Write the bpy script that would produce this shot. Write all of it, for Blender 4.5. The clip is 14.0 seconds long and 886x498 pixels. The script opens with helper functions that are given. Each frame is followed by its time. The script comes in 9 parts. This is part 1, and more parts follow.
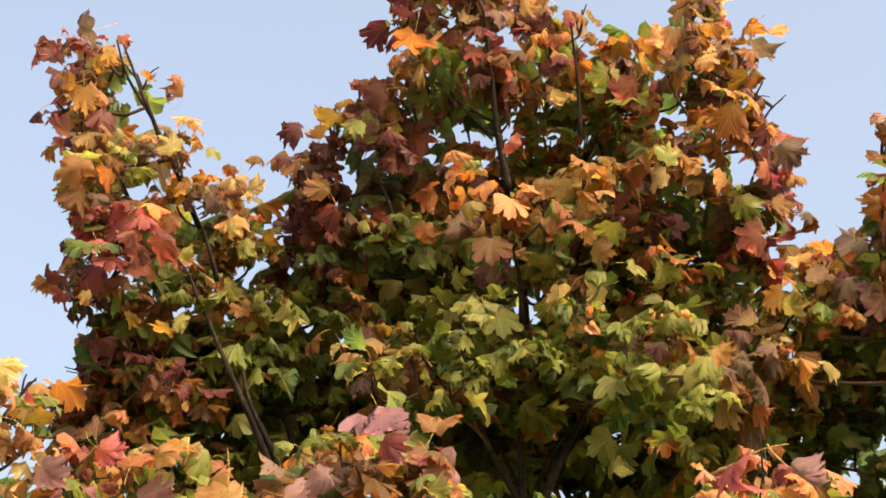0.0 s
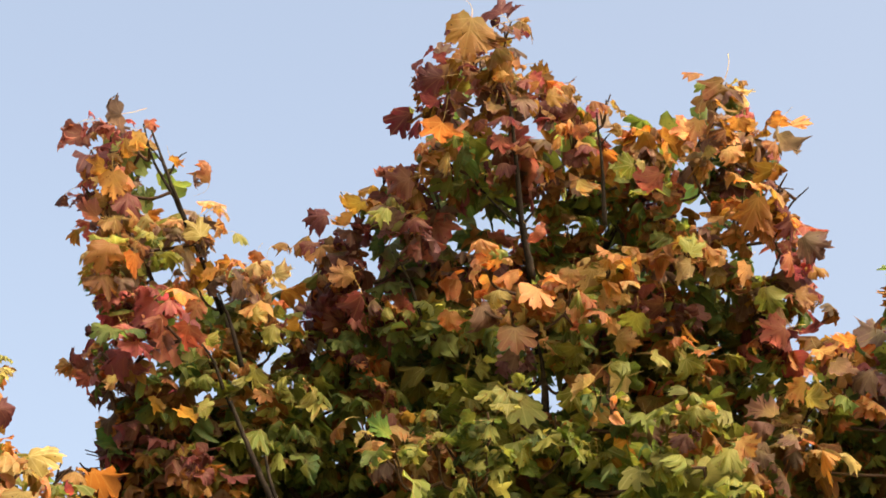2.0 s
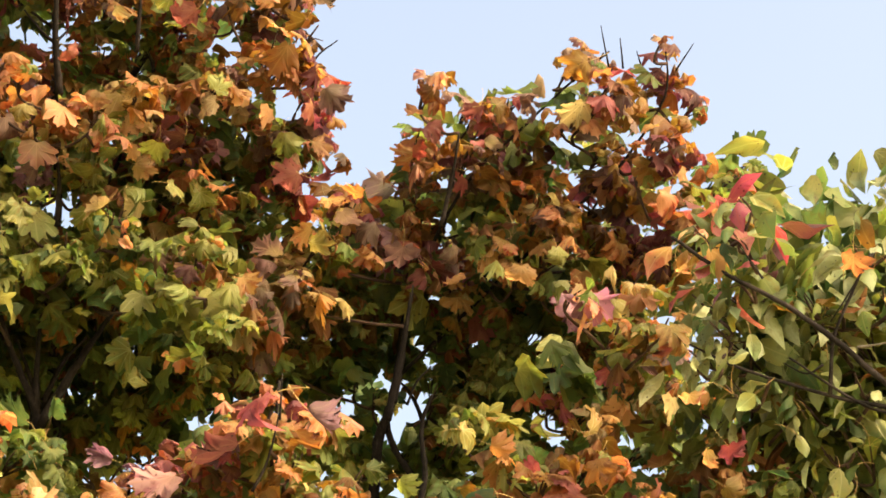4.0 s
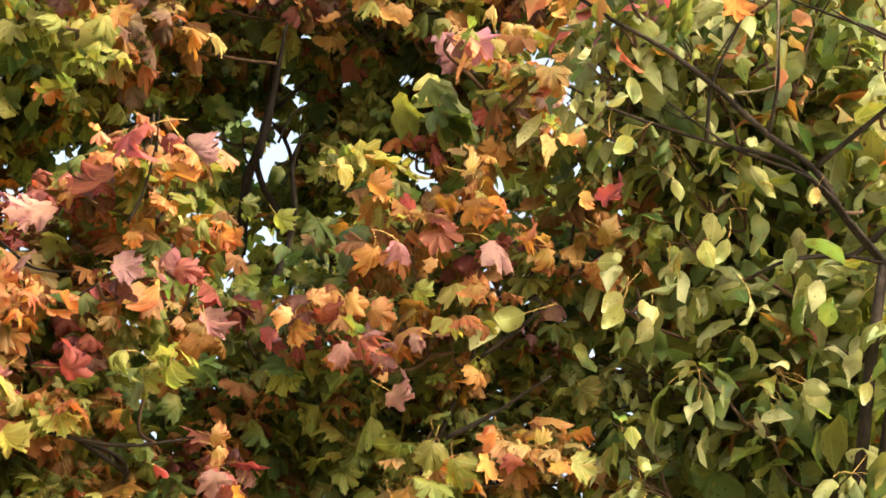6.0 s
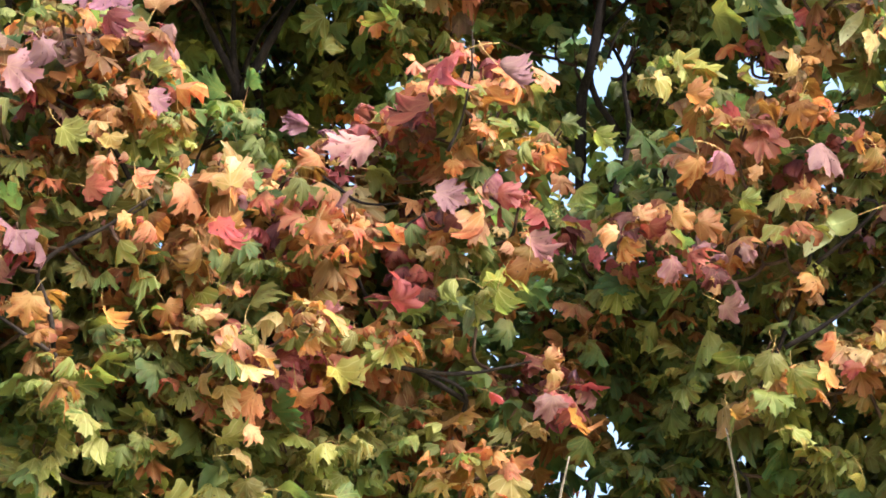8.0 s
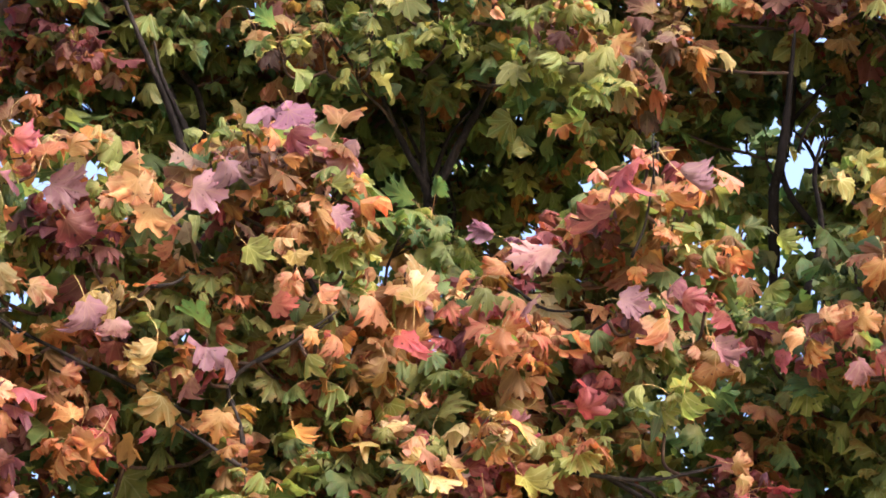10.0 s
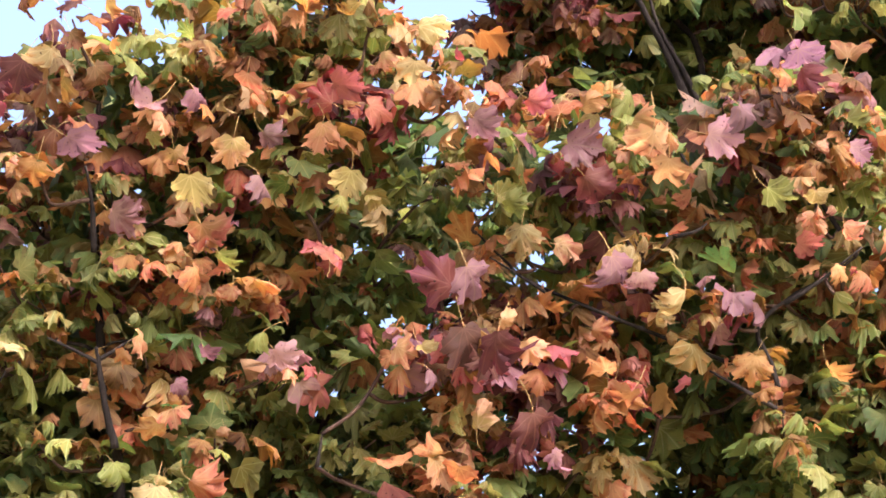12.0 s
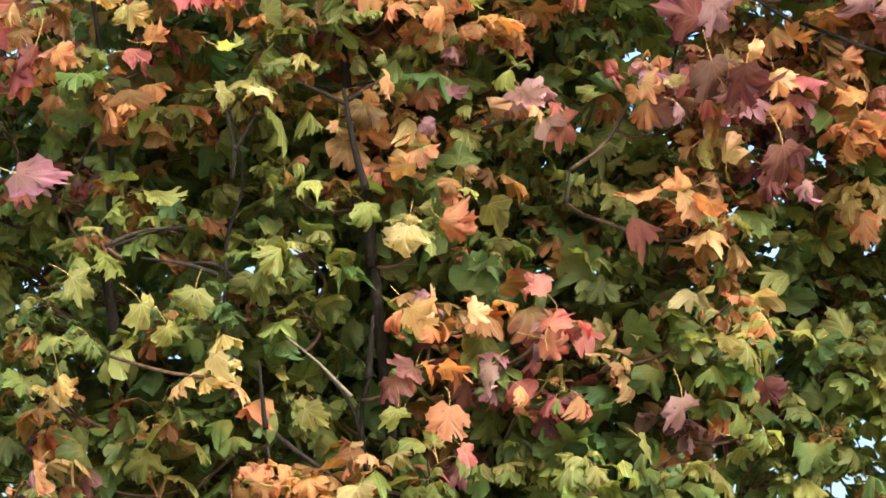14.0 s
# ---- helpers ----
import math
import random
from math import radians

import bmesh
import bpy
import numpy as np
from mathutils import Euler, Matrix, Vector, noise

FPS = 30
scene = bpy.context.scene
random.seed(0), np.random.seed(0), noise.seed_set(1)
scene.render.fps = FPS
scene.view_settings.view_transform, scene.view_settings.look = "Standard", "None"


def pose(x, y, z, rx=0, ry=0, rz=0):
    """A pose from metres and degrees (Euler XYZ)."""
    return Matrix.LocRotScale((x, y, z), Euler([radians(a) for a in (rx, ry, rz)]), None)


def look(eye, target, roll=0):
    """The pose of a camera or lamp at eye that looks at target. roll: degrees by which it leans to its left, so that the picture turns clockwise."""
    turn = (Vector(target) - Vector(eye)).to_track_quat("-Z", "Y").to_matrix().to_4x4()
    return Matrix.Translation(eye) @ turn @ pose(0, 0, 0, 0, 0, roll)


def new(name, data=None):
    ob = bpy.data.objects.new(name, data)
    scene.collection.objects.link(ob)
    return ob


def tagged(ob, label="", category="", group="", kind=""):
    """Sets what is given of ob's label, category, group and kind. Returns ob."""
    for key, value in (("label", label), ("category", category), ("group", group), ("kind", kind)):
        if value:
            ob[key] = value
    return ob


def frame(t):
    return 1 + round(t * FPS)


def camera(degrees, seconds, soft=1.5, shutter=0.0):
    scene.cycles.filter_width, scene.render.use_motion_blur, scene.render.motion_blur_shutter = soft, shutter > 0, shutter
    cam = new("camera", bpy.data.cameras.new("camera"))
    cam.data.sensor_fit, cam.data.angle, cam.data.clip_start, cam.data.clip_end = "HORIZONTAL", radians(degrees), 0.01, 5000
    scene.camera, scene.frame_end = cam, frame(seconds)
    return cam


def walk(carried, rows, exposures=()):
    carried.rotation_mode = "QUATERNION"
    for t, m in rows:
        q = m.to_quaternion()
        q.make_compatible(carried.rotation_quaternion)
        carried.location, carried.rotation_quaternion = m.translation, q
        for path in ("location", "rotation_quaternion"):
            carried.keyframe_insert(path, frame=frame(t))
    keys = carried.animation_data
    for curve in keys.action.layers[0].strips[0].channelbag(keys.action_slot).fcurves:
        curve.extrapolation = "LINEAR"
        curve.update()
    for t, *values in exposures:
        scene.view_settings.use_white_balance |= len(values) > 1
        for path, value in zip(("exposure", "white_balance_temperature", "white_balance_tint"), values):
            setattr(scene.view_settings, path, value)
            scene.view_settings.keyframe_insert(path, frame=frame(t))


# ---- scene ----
cam = camera(19.57, 14.0, soft=1.7)
PATH = [
    (0, (0.132, 0.321, 1.593), (0.0419, 2.0191, 2.6454), -0.48),
    (0.5, (0.140, 0.302, 1.639), (0.0562, 2.0090, 2.6776), 0.20),
    (1, (0.140, 0.298, 1.643), (0.0628, 1.9970, 2.6955), -0.34),
    (1.5, (0.100, 0.279, 1.621), (0.0231, 1.9603, 2.7012), 0.50),
    (2, (-0.015, 0.271, 1.634), (-0.0748, 1.9439, 2.7289), -0.31),
    (2.5, (-0.021, 0.232, 1.594), (-0.0521, 1.9174, 2.6710), 0.36),
    (3, (-0.043, 0.137, 1.646), (0.0401, 1.8621, 2.6539), 0.21),
    (3.5, (-0.034, 0.075, 1.626), (0.1846, 1.8076, 2.6006), -0.14),
    (3.7, (-0.026, 0.059, 1.622), (0.2360, 1.7891, 2.5902), -0.01),
    (5.8, (-0.101, 0.111, 1.590), (0.3709, 1.8752, 2.4061), -0.00),
    (6, (-0.098, 0.110, 1.591), (0.3572, 1.8915, 2.3777), -0.17),
    (6.5, (-0.062, 0.081, 1.589), (0.3238, 1.9023, 2.3200), -0.08),
    (7, (0.040, 0.077, 1.605), (0.3291, 1.9259, 2.3111), 0.17),
    (7.5, (0.006, 0.125, 1.622), (0.2420, 1.9794, 2.3336), -0.25),
    (8, (0.070, 0.137, 1.624), (0.2205, 1.9944, 2.3491), -0.32),
    (8.2, (0.079, 0.143, 1.631), (0.2060, 2.0028, 2.3567), -0.15),
    (10.3, (0.171, 0.060, 1.698), (0.1078, 1.9001, 2.4797), 0.28),
    (10.5, (0.180, 0.054, 1.686), (0.0878, 1.8908, 2.4710), 0.19),
    (11, (0.141, 0.078, 1.656), (-0.0293, 1.9115, 2.4369), -0.08),
    (11.5, (0.122, 0.073, 1.651), (-0.1653, 1.9013, 2.4099), -0.10),
    (12, (0.059, 0.054, 1.690), (-0.3328, 1.8726, 2.4235), 0.14),
    (12.5, (0.013, 0.039, 1.648), (-0.4661, 1.8322, 2.3938), -0.02),
    (13, (-0.023, 0.018, 1.625), (-0.5603, 1.7978, 2.3616), -0.00),
    (13.5, (-0.005, 0.021, 1.702), (-0.5825, 1.8264, 2.3414), 0.14),
    (14, (-0.004, 0.036, 1.708), (-0.5727, 1.8779, 2.2398), 0.42),
]
walk(cam, [(t, look(eye, target, roll)) for t, eye, target, roll in PATH], exposures=[(0.0, 1.76, 7800, 9), (2.5, 1.69, 7800, 9), (3.5, 1.85, 7900, 10), (6.8, 2.33, 7050, 9), (7.6, 2.31, 5900, 11), (8.2, 2.31, 5600, 11), (10.5, 2.07, 5650, 22), (11.6, 2.13, 5700, 22), (12.4, 1.99, 5600, 28), (13.0, 1.80, 5500, 35), (13.5, 1.85, 5700, 26), (14.0, 2.05, 5750, 3)])

# ---- daylight ----
SUN = Vector((0.52, -0.52, 0.60)).normalized()
world = bpy.data.worlds.new("daylight")
world.use_nodes = True
scene.world = world
wn = world.node_tree
sky = wn.nodes.new("ShaderNodeTexSky")
sky.sky_type = "NISHITA"
sky.sun_disc = False
sky.sun_elevation = math.asin(SUN.z)
sky.sun_rotation = math.atan2(SUN.x, SUN.y)
sky.air_density, sky.dust_density, sky.ozone_density = 1.0, 9.0, 0.4
wn.links.new(sky.outputs[0], wn.nodes["Background"].inputs[0])
wn.nodes["Background"].inputs[1].default_value = 0.15
sun = new("sun", bpy.data.lights.new("sun", "SUN"))
sun.data.energy = 0.97
sun.data.angle = radians(0.5)
sun.data.color = (1.0, 0.87, 0.68)
sun.matrix_world = look(SUN * 50, (0, 0, 0))


# ---- materials ----
def material(name):
    m = bpy.data.materials.new(name)
    m.use_nodes = True
    m.node_tree.nodes.clear()
    return m, m.node_tree.nodes, m.node_tree.links


class Graph:
    """A short hand for node trees."""

    def __init__(self, name):
        self.m, self.n, self.l = material(name)

    def put(self, socket, value):
        if isinstance(value, bpy.types.NodeSocket):
            self.l.new(value, socket)
        elif value is not None:
            socket.default_value = value

    def math(self, op, a, b=None, c=None):
        node = self.n.new("ShaderNodeMath")
        node.operation = op
        for k, v in enumerate((a, b, c)):
            self.put(node.inputs[k], v)
        return node.outputs[0]

    def smooth(self, v, lo, hi):
        node = self.n.new("ShaderNodeMapRange")
        node.interpolation_type = "SMOOTHSTEP"
        self.put(node.inputs[0], v)
        node.inputs[1].default_value, node.inputs[2].default_value = lo, hi
        return node.outputs[0]

    def mix(self, f, a, b, kind="MIX"):
        node = self.n.new("ShaderNodeMix")
        node.data_type, node.blend_type = "RGBA", kind
        self.put(node.inputs[0], f)
        self.put(node.inputs[6], a)
        self.put(node.inputs[7], b)
        return node.outputs[2]

    def ramp(self, f, colours):
        node = self.n.new("ShaderNodeValToRGB")
        e = node.color_ramp.elements
        while len(e) < len(colours):
            e.new(0.5)
        for k, c in enumerate(colours):
            e[k].position = k / max(1, len(colours) - 1)
            e[k].color = (*c, 1)
        self.put(node.inputs[0], f)
        return node.outputs[0]

    def noise(self, vector, scale, detail=3.0, rough=0.55):
        node = self.n.new("ShaderNodeTexNoise")
        self.put(node.inputs["Vector"], vector)
        node.inputs["Scale"].default_value = scale
        node.inputs["Detail"].default_value = detail
        node.inputs["Roughness"].default_value = rough
        return node.outputs[0]

    def bump(self, height, strength, distance):
        node = self.n.new("ShaderNodeBump")
        node.inputs["Strength"].default_value = strength
        node.inputs["Distance"].default_value = distance
        self.put(node.inputs["Height"], height)
        return node.outputs[0]


def leaf_material(name, shades, vein, rim, lobed=True, core=(0.26, 0.24, 0.055)):
    """Leaf blade: a shade for each leaf, palmate or pinnate veins, a turned rim, blotches, and light let through."""
    g = Graph(name)
    uv = g.n.new("ShaderNodeUVMap")
    uv.uv_map = "blade"
    sep = g.n.new("ShaderNodeSeparateXYZ")
    g.l.new(uv.outputs[0], sep.inputs[0])
    x, y = g.math("SUBTRACT", sep.outputs[0], 0.5), g.math("SUBTRACT", sep.outputs[1], 0.2)
    info, geo = g.n.new("ShaderNodeObjectInfo"), g.n.new("ShaderNodeNewGeometry")
    rand = g.math("FRACT", g.math("ADD", info.outputs["Random"], geo.outputs["Random Per Island"]))
    rand2 = g.math("FRACT", g.math("MULTIPLY", rand, 17.31))
    ax = g.math("ABSOLUTE", x)
    dist = g.math("ABSOLUTE", x)
    if lobed:
        for a in (32, 64):
            s, c = math.sin(radians(a)), math.cos(radians(a))
            across = g.math("ABSOLUTE", g.math("SUBTRACT", g.math("MULTIPLY", ax, c), g.math("MULTIPLY", y, s)))
            along = g.math("ADD", g.math("MULTIPLY", ax, s), g.math("MULTIPLY", y, c))
            back = g.math("MULTIPLY", g.math("LESS_THAN", along, 0.0), 1.0)
            dist = g.math("MINIMUM", dist, g.math("ADD", across, back))
    side = g.math("ABSOLUTE", g.math("SINE", g.math("MULTIPLY", g.math("SUBTRACT", y, g.math("MULTIPLY", ax, 0.9)), 34.0)))
    thin = g.math("SUBTRACT", 1.0, g.smooth(side, 0.0, 0.22))
    main = g.math("SUBTRACT", 1.0, g.smooth(dist, 0.006, 0.022))
    veins = g.math("MAXIMUM", main, g.math("MULTIPLY", thin, 0.35))
    seed = g.n.new("ShaderNodeCombineXYZ")
    g.put(seed.inputs[0], x)
    g.put(seed.inputs[1], y)
    g.put(seed.inputs[2], g.math("MULTIPLY", rand, 90.0))
    blotch = g.noise(seed.outputs[0], 3.2, 4.0, 0.6)
    grain = g.noise(seed.outputs[0], 26.0, 3.0, 0.6)
    base = g.ramp(rand, shades)
    near = g.smooth(g.math("ADD", g.math("MULTIPLY", dist, 3.0), g.math("MULTIPLY", g.math("SUBTRACT", blotch, 0.5), 1.6)), 0.1, 0.55)
    col = g.mix(g.math("MULTIPLY", near, g.math("MULTIPLY", rand2, 0.8)), base, (*rim, 1))
    rand3 = g.math("FRACT", g.math("MULTIPLY", rand, 41.7))
    reach = g.math("SQRT", g.math("ADD", g.math("MULTIPLY", x, x), g.math("MULTIPLY", y, y)))
    inner = g.math("SUBTRACT", 1.0, g.smooth(g.math("ADD", reach, g.math("MULTIPLY", g.math("SUBTRACT", blotch, 0.5), 1.1)), 0.12, 0.72))
    col = g.mix(g.math("MULTIPLY", inner, g.math("MULTIPLY", rand3, 0.85)), col, (*core, 1))
    col = g.mix(g.math("MULTIPLY", g.smooth(blotch, 0.56, 0.68), 0.35), col, (0.10, 0.055, 0.025, 1))
    col = g.mix(g.math("MULTIPLY", grain, 0.45), col, (0.5, 0.5, 0.5, 1), "OVERLAY")
    spots = g.smooth(g.noise(seed.outputs[0], 11.0, 1.0), 0.70, 0.74)
    col = g.mix(g.math("MULTIPLY", spots, 0.8), col, (0.025, 0.016, 0.012, 1))
    col = g.mix(g.math("MULTIPLY", veins, 0.5), col, (*vein, 1))
    own = g.n.new("ShaderNodeHueSaturation")
    rand4, rand5 = g.math("FRACT", g.math("MULTIPLY", rand, 73.9)), g.math("FRACT", g.math("MULTIPLY", rand, 131.3))
    g.put(own.inputs["Hue"], g.math("ADD", 0.482, g.math("MULTIPLY", rand4, 0.036)))
    g.put(own.inputs["Value"], g.math("ADD", 0.58, g.math("MULTIPLY", rand5, 0.66)))
    own.inputs["Saturation"].default_value = 0.94
    g.put(own.inputs["Color"], col)
    col = own.outputs[0]
    bs = g.n.new("ShaderNodeBsdfPrincipled")
    g.put(bs.inputs["Base Color"], col)
    g.put(bs.inputs["Roughness"], g.math("ADD", 0.44, g.math("MULTIPLY", blotch, 0.3)))
    bs.inputs["Specular IOR Level"].default_value = 0.35
    bump = g.bump(g.math("ADD", g.math("MULTIPLY", veins, -1.0), g.math("MULTIPLY", grain, 0.7)), 0.35, 0.003)
    g.l.new(bump, bs.inputs["Normal"])
    tr = g.n.new("ShaderNodeBsdfTranslucent")
    hue = g.n.new("ShaderNodeHueSaturation")
    hue.inputs["Saturation"].default_value = 1.15
    hue.inputs["Value"].default_value = 1.12
    g.put(hue.inputs["Color"], col)
    g.l.new(hue.outputs[0], tr.inputs[0])
    both = g.n.new("ShaderNodeMixShader")
    both.inputs[0].default_value = 0.6
    g.l.new(bs.outputs[0], both.inputs[1])
    g.l.new(tr.outputs[0], both.inputs[2])
    out = g.n.new("ShaderNodeOutputMaterial")
    g.l.new(both.outputs[0], out.inputs[0])
    return g.m


LEAVES = {
    # dark green, deepened and cooled to carry skylit shade in its colour
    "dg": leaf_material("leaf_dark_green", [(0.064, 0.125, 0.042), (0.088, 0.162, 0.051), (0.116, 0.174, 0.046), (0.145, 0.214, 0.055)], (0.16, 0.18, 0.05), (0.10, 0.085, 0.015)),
    "g": leaf_material("leaf_green", [(0.090, 0.141, 0.029), (0.132, 0.189, 0.043), (0.178, 0.213, 0.048), (0.207, 0.234, 0.062)], (0.30, 0.31, 0.09), (0.18, 0.13, 0.02)),
    "yg": leaf_material("leaf_yellow_green", [(0.168, 0.222, 0.045), (0.247, 0.292, 0.067), (0.315, 0.328, 0.094), (0.236, 0.234, 0.072)], (0.50, 0.48, 0.20), (0.36, 0.24, 0.06)),
    "y": leaf_material("leaf_yellow", [(0.386, 0.290, 0.090), (0.456, 0.345, 0.147), (0.491, 0.380, 0.197), (0.386, 0.252, 0.077)], (0.66, 0.54, 0.26), (0.52, 0.25, 0.07), core=(0.38, 0.31, 0.09)),
    "a": leaf_material("leaf_amber", [(0.207, 0.088, 0.026), (0.281, 0.125, 0.036), (0.334, 0.160, 0.048), (0.239, 0.115, 0.040)], (0.38, 0.23, 0.08), (0.18, 0.055, 0.018), core=(0.200, 0.150, 0.035)),
    "o": leaf_material("leaf_orange", [(0.440, 0.167, 0.060), (0.515, 0.221, 0.087), (0.545, 0.268, 0.112), (0.380, 0.127, 0.045)], (0.58, 0.33, 0.12), (0.40, 0.075, 0.025), core=(0.43, 0.26, 0.08)),
    "p": leaf_material("leaf_peach", [(0.541, 0.250, 0.123), (0.582, 0.310, 0.164), (0.603, 0.360, 0.176), (0.510, 0.215, 0.123)], (0.66, 0.42, 0.22), (0.50, 0.15, 0.085), core=(0.40, 0.31, 0.09)),
    "r": leaf_material("leaf_red", [(0.328, 0.064, 0.061), (0.386, 0.108, 0.103), (0.433, 0.146, 0.138), (0.292, 0.061, 0.042)], (0.46, 0.17, 0.11), (0.30, 0.025, 0.040), core=(0.36, 0.12, 0.06)),
    "m": leaf_material("leaf_maroon", [(0.100, 0.026, 0.030), (0.150, 0.040, 0.042), (0.185, 0.055, 0.054), (0.125, 0.046, 0.040)], (0.24, 0.10, 0.07), (0.12, 0.018, 0.030), core=(0.16, 0.065, 0.035)),
    # mauve is the sky's sheen on glossy red leaves, painted into the colour
    "v": leaf_material("leaf_mauve_sheen", [(0.330, 0.165, 0.205), (0.385, 0.205, 0.240), (0.300, 0.125, 0.175), (0.400, 0.250, 0.235)], (0.42, 0.26, 0.20), (0.22, 0.08, 0.10), core=(0.32, 0.19, 0.15)),
    "b": leaf_material("leaf_dull_brown", [(0.175, 0.100, 0.080), (0.215, 0.130, 0.100), (0.150, 0.082, 0.072), (0.250, 0.165, 0.115)], (0.30, 0.20, 0.13), (0.15, 0.05, 0.05), core=(0.21, 0.16, 0.075)),
    "sg": leaf_material("leaf_sage", [(0.20, 0.27, 0.12), (0.33, 0.40, 0.20), (0.47, 0.53, 0.29), (0.60, 0.63, 0.38)], (0.42, 0.44, 0.22), (0.24, 0.25, 0.08), lobed=False),
}
MIXES = {
    "rust": "aaaaabbmmmmaobr",
    "maroon": "mmmmmmbaar",
    "spire": "mmmmbbraaao",
    "gold": "aayyyoooyygp",
    "oldgold": "aaaabboopybg",
    "amber": "aaaaaoog",
    "olive": "ggyayaago",
    "lime": "yyyggG",
    "crimson": "rrrrrmmrvoG",
    "ember": "oooooraapagy",
    "embermaroon": "mmraaoor",
    "peach": "ppppooyyvagg",
    # v leaves bring the painted sky sheen into this mix
    "mauve": "vvmmrraopog",
    "rustmauve": "mmmvbaar",
    "rustgreen": "aaggGGmGo",
    "green": "GGGGggggyya",
    # darkest greens: shade put into leaf colour, for boughs behind and below others
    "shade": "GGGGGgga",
    "sage": "sssssssGGgy",
}
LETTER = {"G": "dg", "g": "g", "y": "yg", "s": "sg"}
LAYERED = ("green", "lime", "shade", "olive", "rustgreen")
YELLOW_IN = {"oldgold": "y", "gold": "y", "peach": "y"}


def plain(name, shades, scale, rough, bump, stretch=(1, 1, 1)):
    g = Graph(name)
    tc = g.n.new("ShaderNodeTexCoord")
    mp = g.n.new("ShaderNodeMapping")
    mp.inputs["Scale"].default_value = stretch
    g.l.new(tc.outputs["Object"], mp.inputs[0])
    broad, fine = g.noise(mp.outputs[0], scale, 5.0, 0.6), g.noise(mp.outputs[0], scale * 9, 4.0, 0.65)
    mixed = g.math("ADD", g.math("MULTIPLY", broad, 0.6), g.math("MULTIPLY", fine, 0.4))
    bs = g.n.new("ShaderNodeBsdfPrincipled")
    g.put(bs.inputs["Base Color"], g.ramp(g.smooth(mixed, 0.3, 0.7), shades))
    bs.inputs["Roughness"].default_value = rough
    bs.inputs["Specular IOR Level"].default_value = 0.12
    g.l.new(g.bump(fine, 0.6, bump), bs.inputs["Normal"])
    out = g.n.new("ShaderNodeOutputMaterial")
    g.l.new(bs.outputs[0], out.inputs[0])
    return g.m


# bark colour darkened to include the shade of foliage in front of limbs
SHADED_BARK = plain("bark", [(0.006, 0.005, 0.0045), (0.014, 0.011, 0.010), (0.040, 0.032, 0.028)], 14.0, 0.9, 0.006, (1, 1, 0.35))
PALE = plain("pale_bark", [(0.07, 0.058, 0.048), (0.13, 0.112, 0.09), (0.21, 0.185, 0.15)], 14.0, 0.85, 0.003)
TWIG = plain("twig_bark", [(0.022, 0.014, 0.011), (0.05, 0.03, 0.022), (0.10, 0.065, 0.045)], 30.0, 0.75, 0.002)
STALK = plain("leaf_stalk", [(0.32, 0.22, 0.07), (0.42, 0.30, 0.12), (0.36, 0.14, 0.07)], 5.0, 0.5, 0.0005)
# grass made paler as a reflector for the undersides of the leaves
BOUNCE_GRASS = plain("grass", [(0.20, 0.20, 0.09), (0.30, 0.28, 0.14), (0.42, 0.36, 0.20)], 1.5, 0.95, 0.02)


# ---- mesh helpers ----
def mesh_object(name, verts, faces, mat, parent=None, label="", kind="", smooth=True):
    me = bpy.data.meshes.new(name)
    me.from_pydata(verts, [], faces)
    me.materials.append(mat)
    if smooth:
        me.polygons.foreach_set("use_smooth", [True] * len(me.polygons))
    me.update()
    ob = new(name, me)
    ob.parent = parent
    return tagged(ob, label, kind=kind)


def curve_points(points, per=5):
    """Catmull-Rom through rows of x, y, z, r."""
    p = [np.array(q, float) for q in points]
    p = [2 * p[0] - p[1]] + p + [2 * p[-1] - p[-2]]
    out = []
    for a, b, c, d in zip(p, p[1:], p[2:], p[3:]):
        for k in range(per):
            s = k / per
            out.append(0.5 * (2 * b + (c - a) * s + (2 * a - 5 * b + 4 * c - d) * s**2 + (3 * b - a - 3 * c + d) * s**3))
    out.append(p[-2])
    return np.array(out)


def tube(points, sides, verts, faces, knobs=0.0, rng=None):
    """Adds a tapered tube along rows of x, y, z, r, closed at its tip."""
    start = len(verts)
    pts = np.asarray(points, float)
    way = np.gradient(pts[:, :3], axis=0)
    ref = np.array((0.31, 0.21, 0.93))
    for q, w in zip(pts, way):
        w = w / (np.linalg.norm(w) + 1e-9)
        u = np.cross(w, ref)
        if np.linalg.norm(u) < 0.05:
            u = np.cross(w, (1.0, 0, 0))
        u /= np.linalg.norm(u)
        v = np.cross(w, u)
        swell = 1 + (rng.uniform(-knobs, knobs) if rng else 0)
        for k in range(sides):
            a = 2 * math.pi * k / sides
            verts.append(tuple(q[:3] + q[3] * swell * (math.cos(a) * u + math.sin(a) * v)))
    rings = len(pts)
    for i in range(rings - 1):
        for k in range(sides):
            a, b = start + i * sides + k, start + i * sides + (k + 1) % sides
            faces.append((a, b, b + sides, a + sides))
    faces.append(tuple(start + (rings - 1) * sides + k for k in range(sides)))
    faces.append(tuple(start + k for k in reversed(range(sides))))


# ---- leaf shapes ----
MAPLE_HALF = ((0.045, 0.91), (0.099, 0.855), (0.207, 0.875), (0.18, 0.785), (0.184, 0.715), (0.225, 0.65), (0.248, 0.695), (0.288, 0.79), (0.344, 0.735),
              (0.488, 0.83), (0.468, 0.715), (0.56, 0.67), (0.48, 0.60), (0.448, 0.535), (0.444, 0.46), (0.488, 0.445), (0.544, 0.47), (0.552, 0.375),
              (0.64, 0.33), (0.568, 0.245), (0.544, 0.11), (0.448, 0.09), (0.336, 0.0), (0.27, -0.10), (0.126, -0.07))
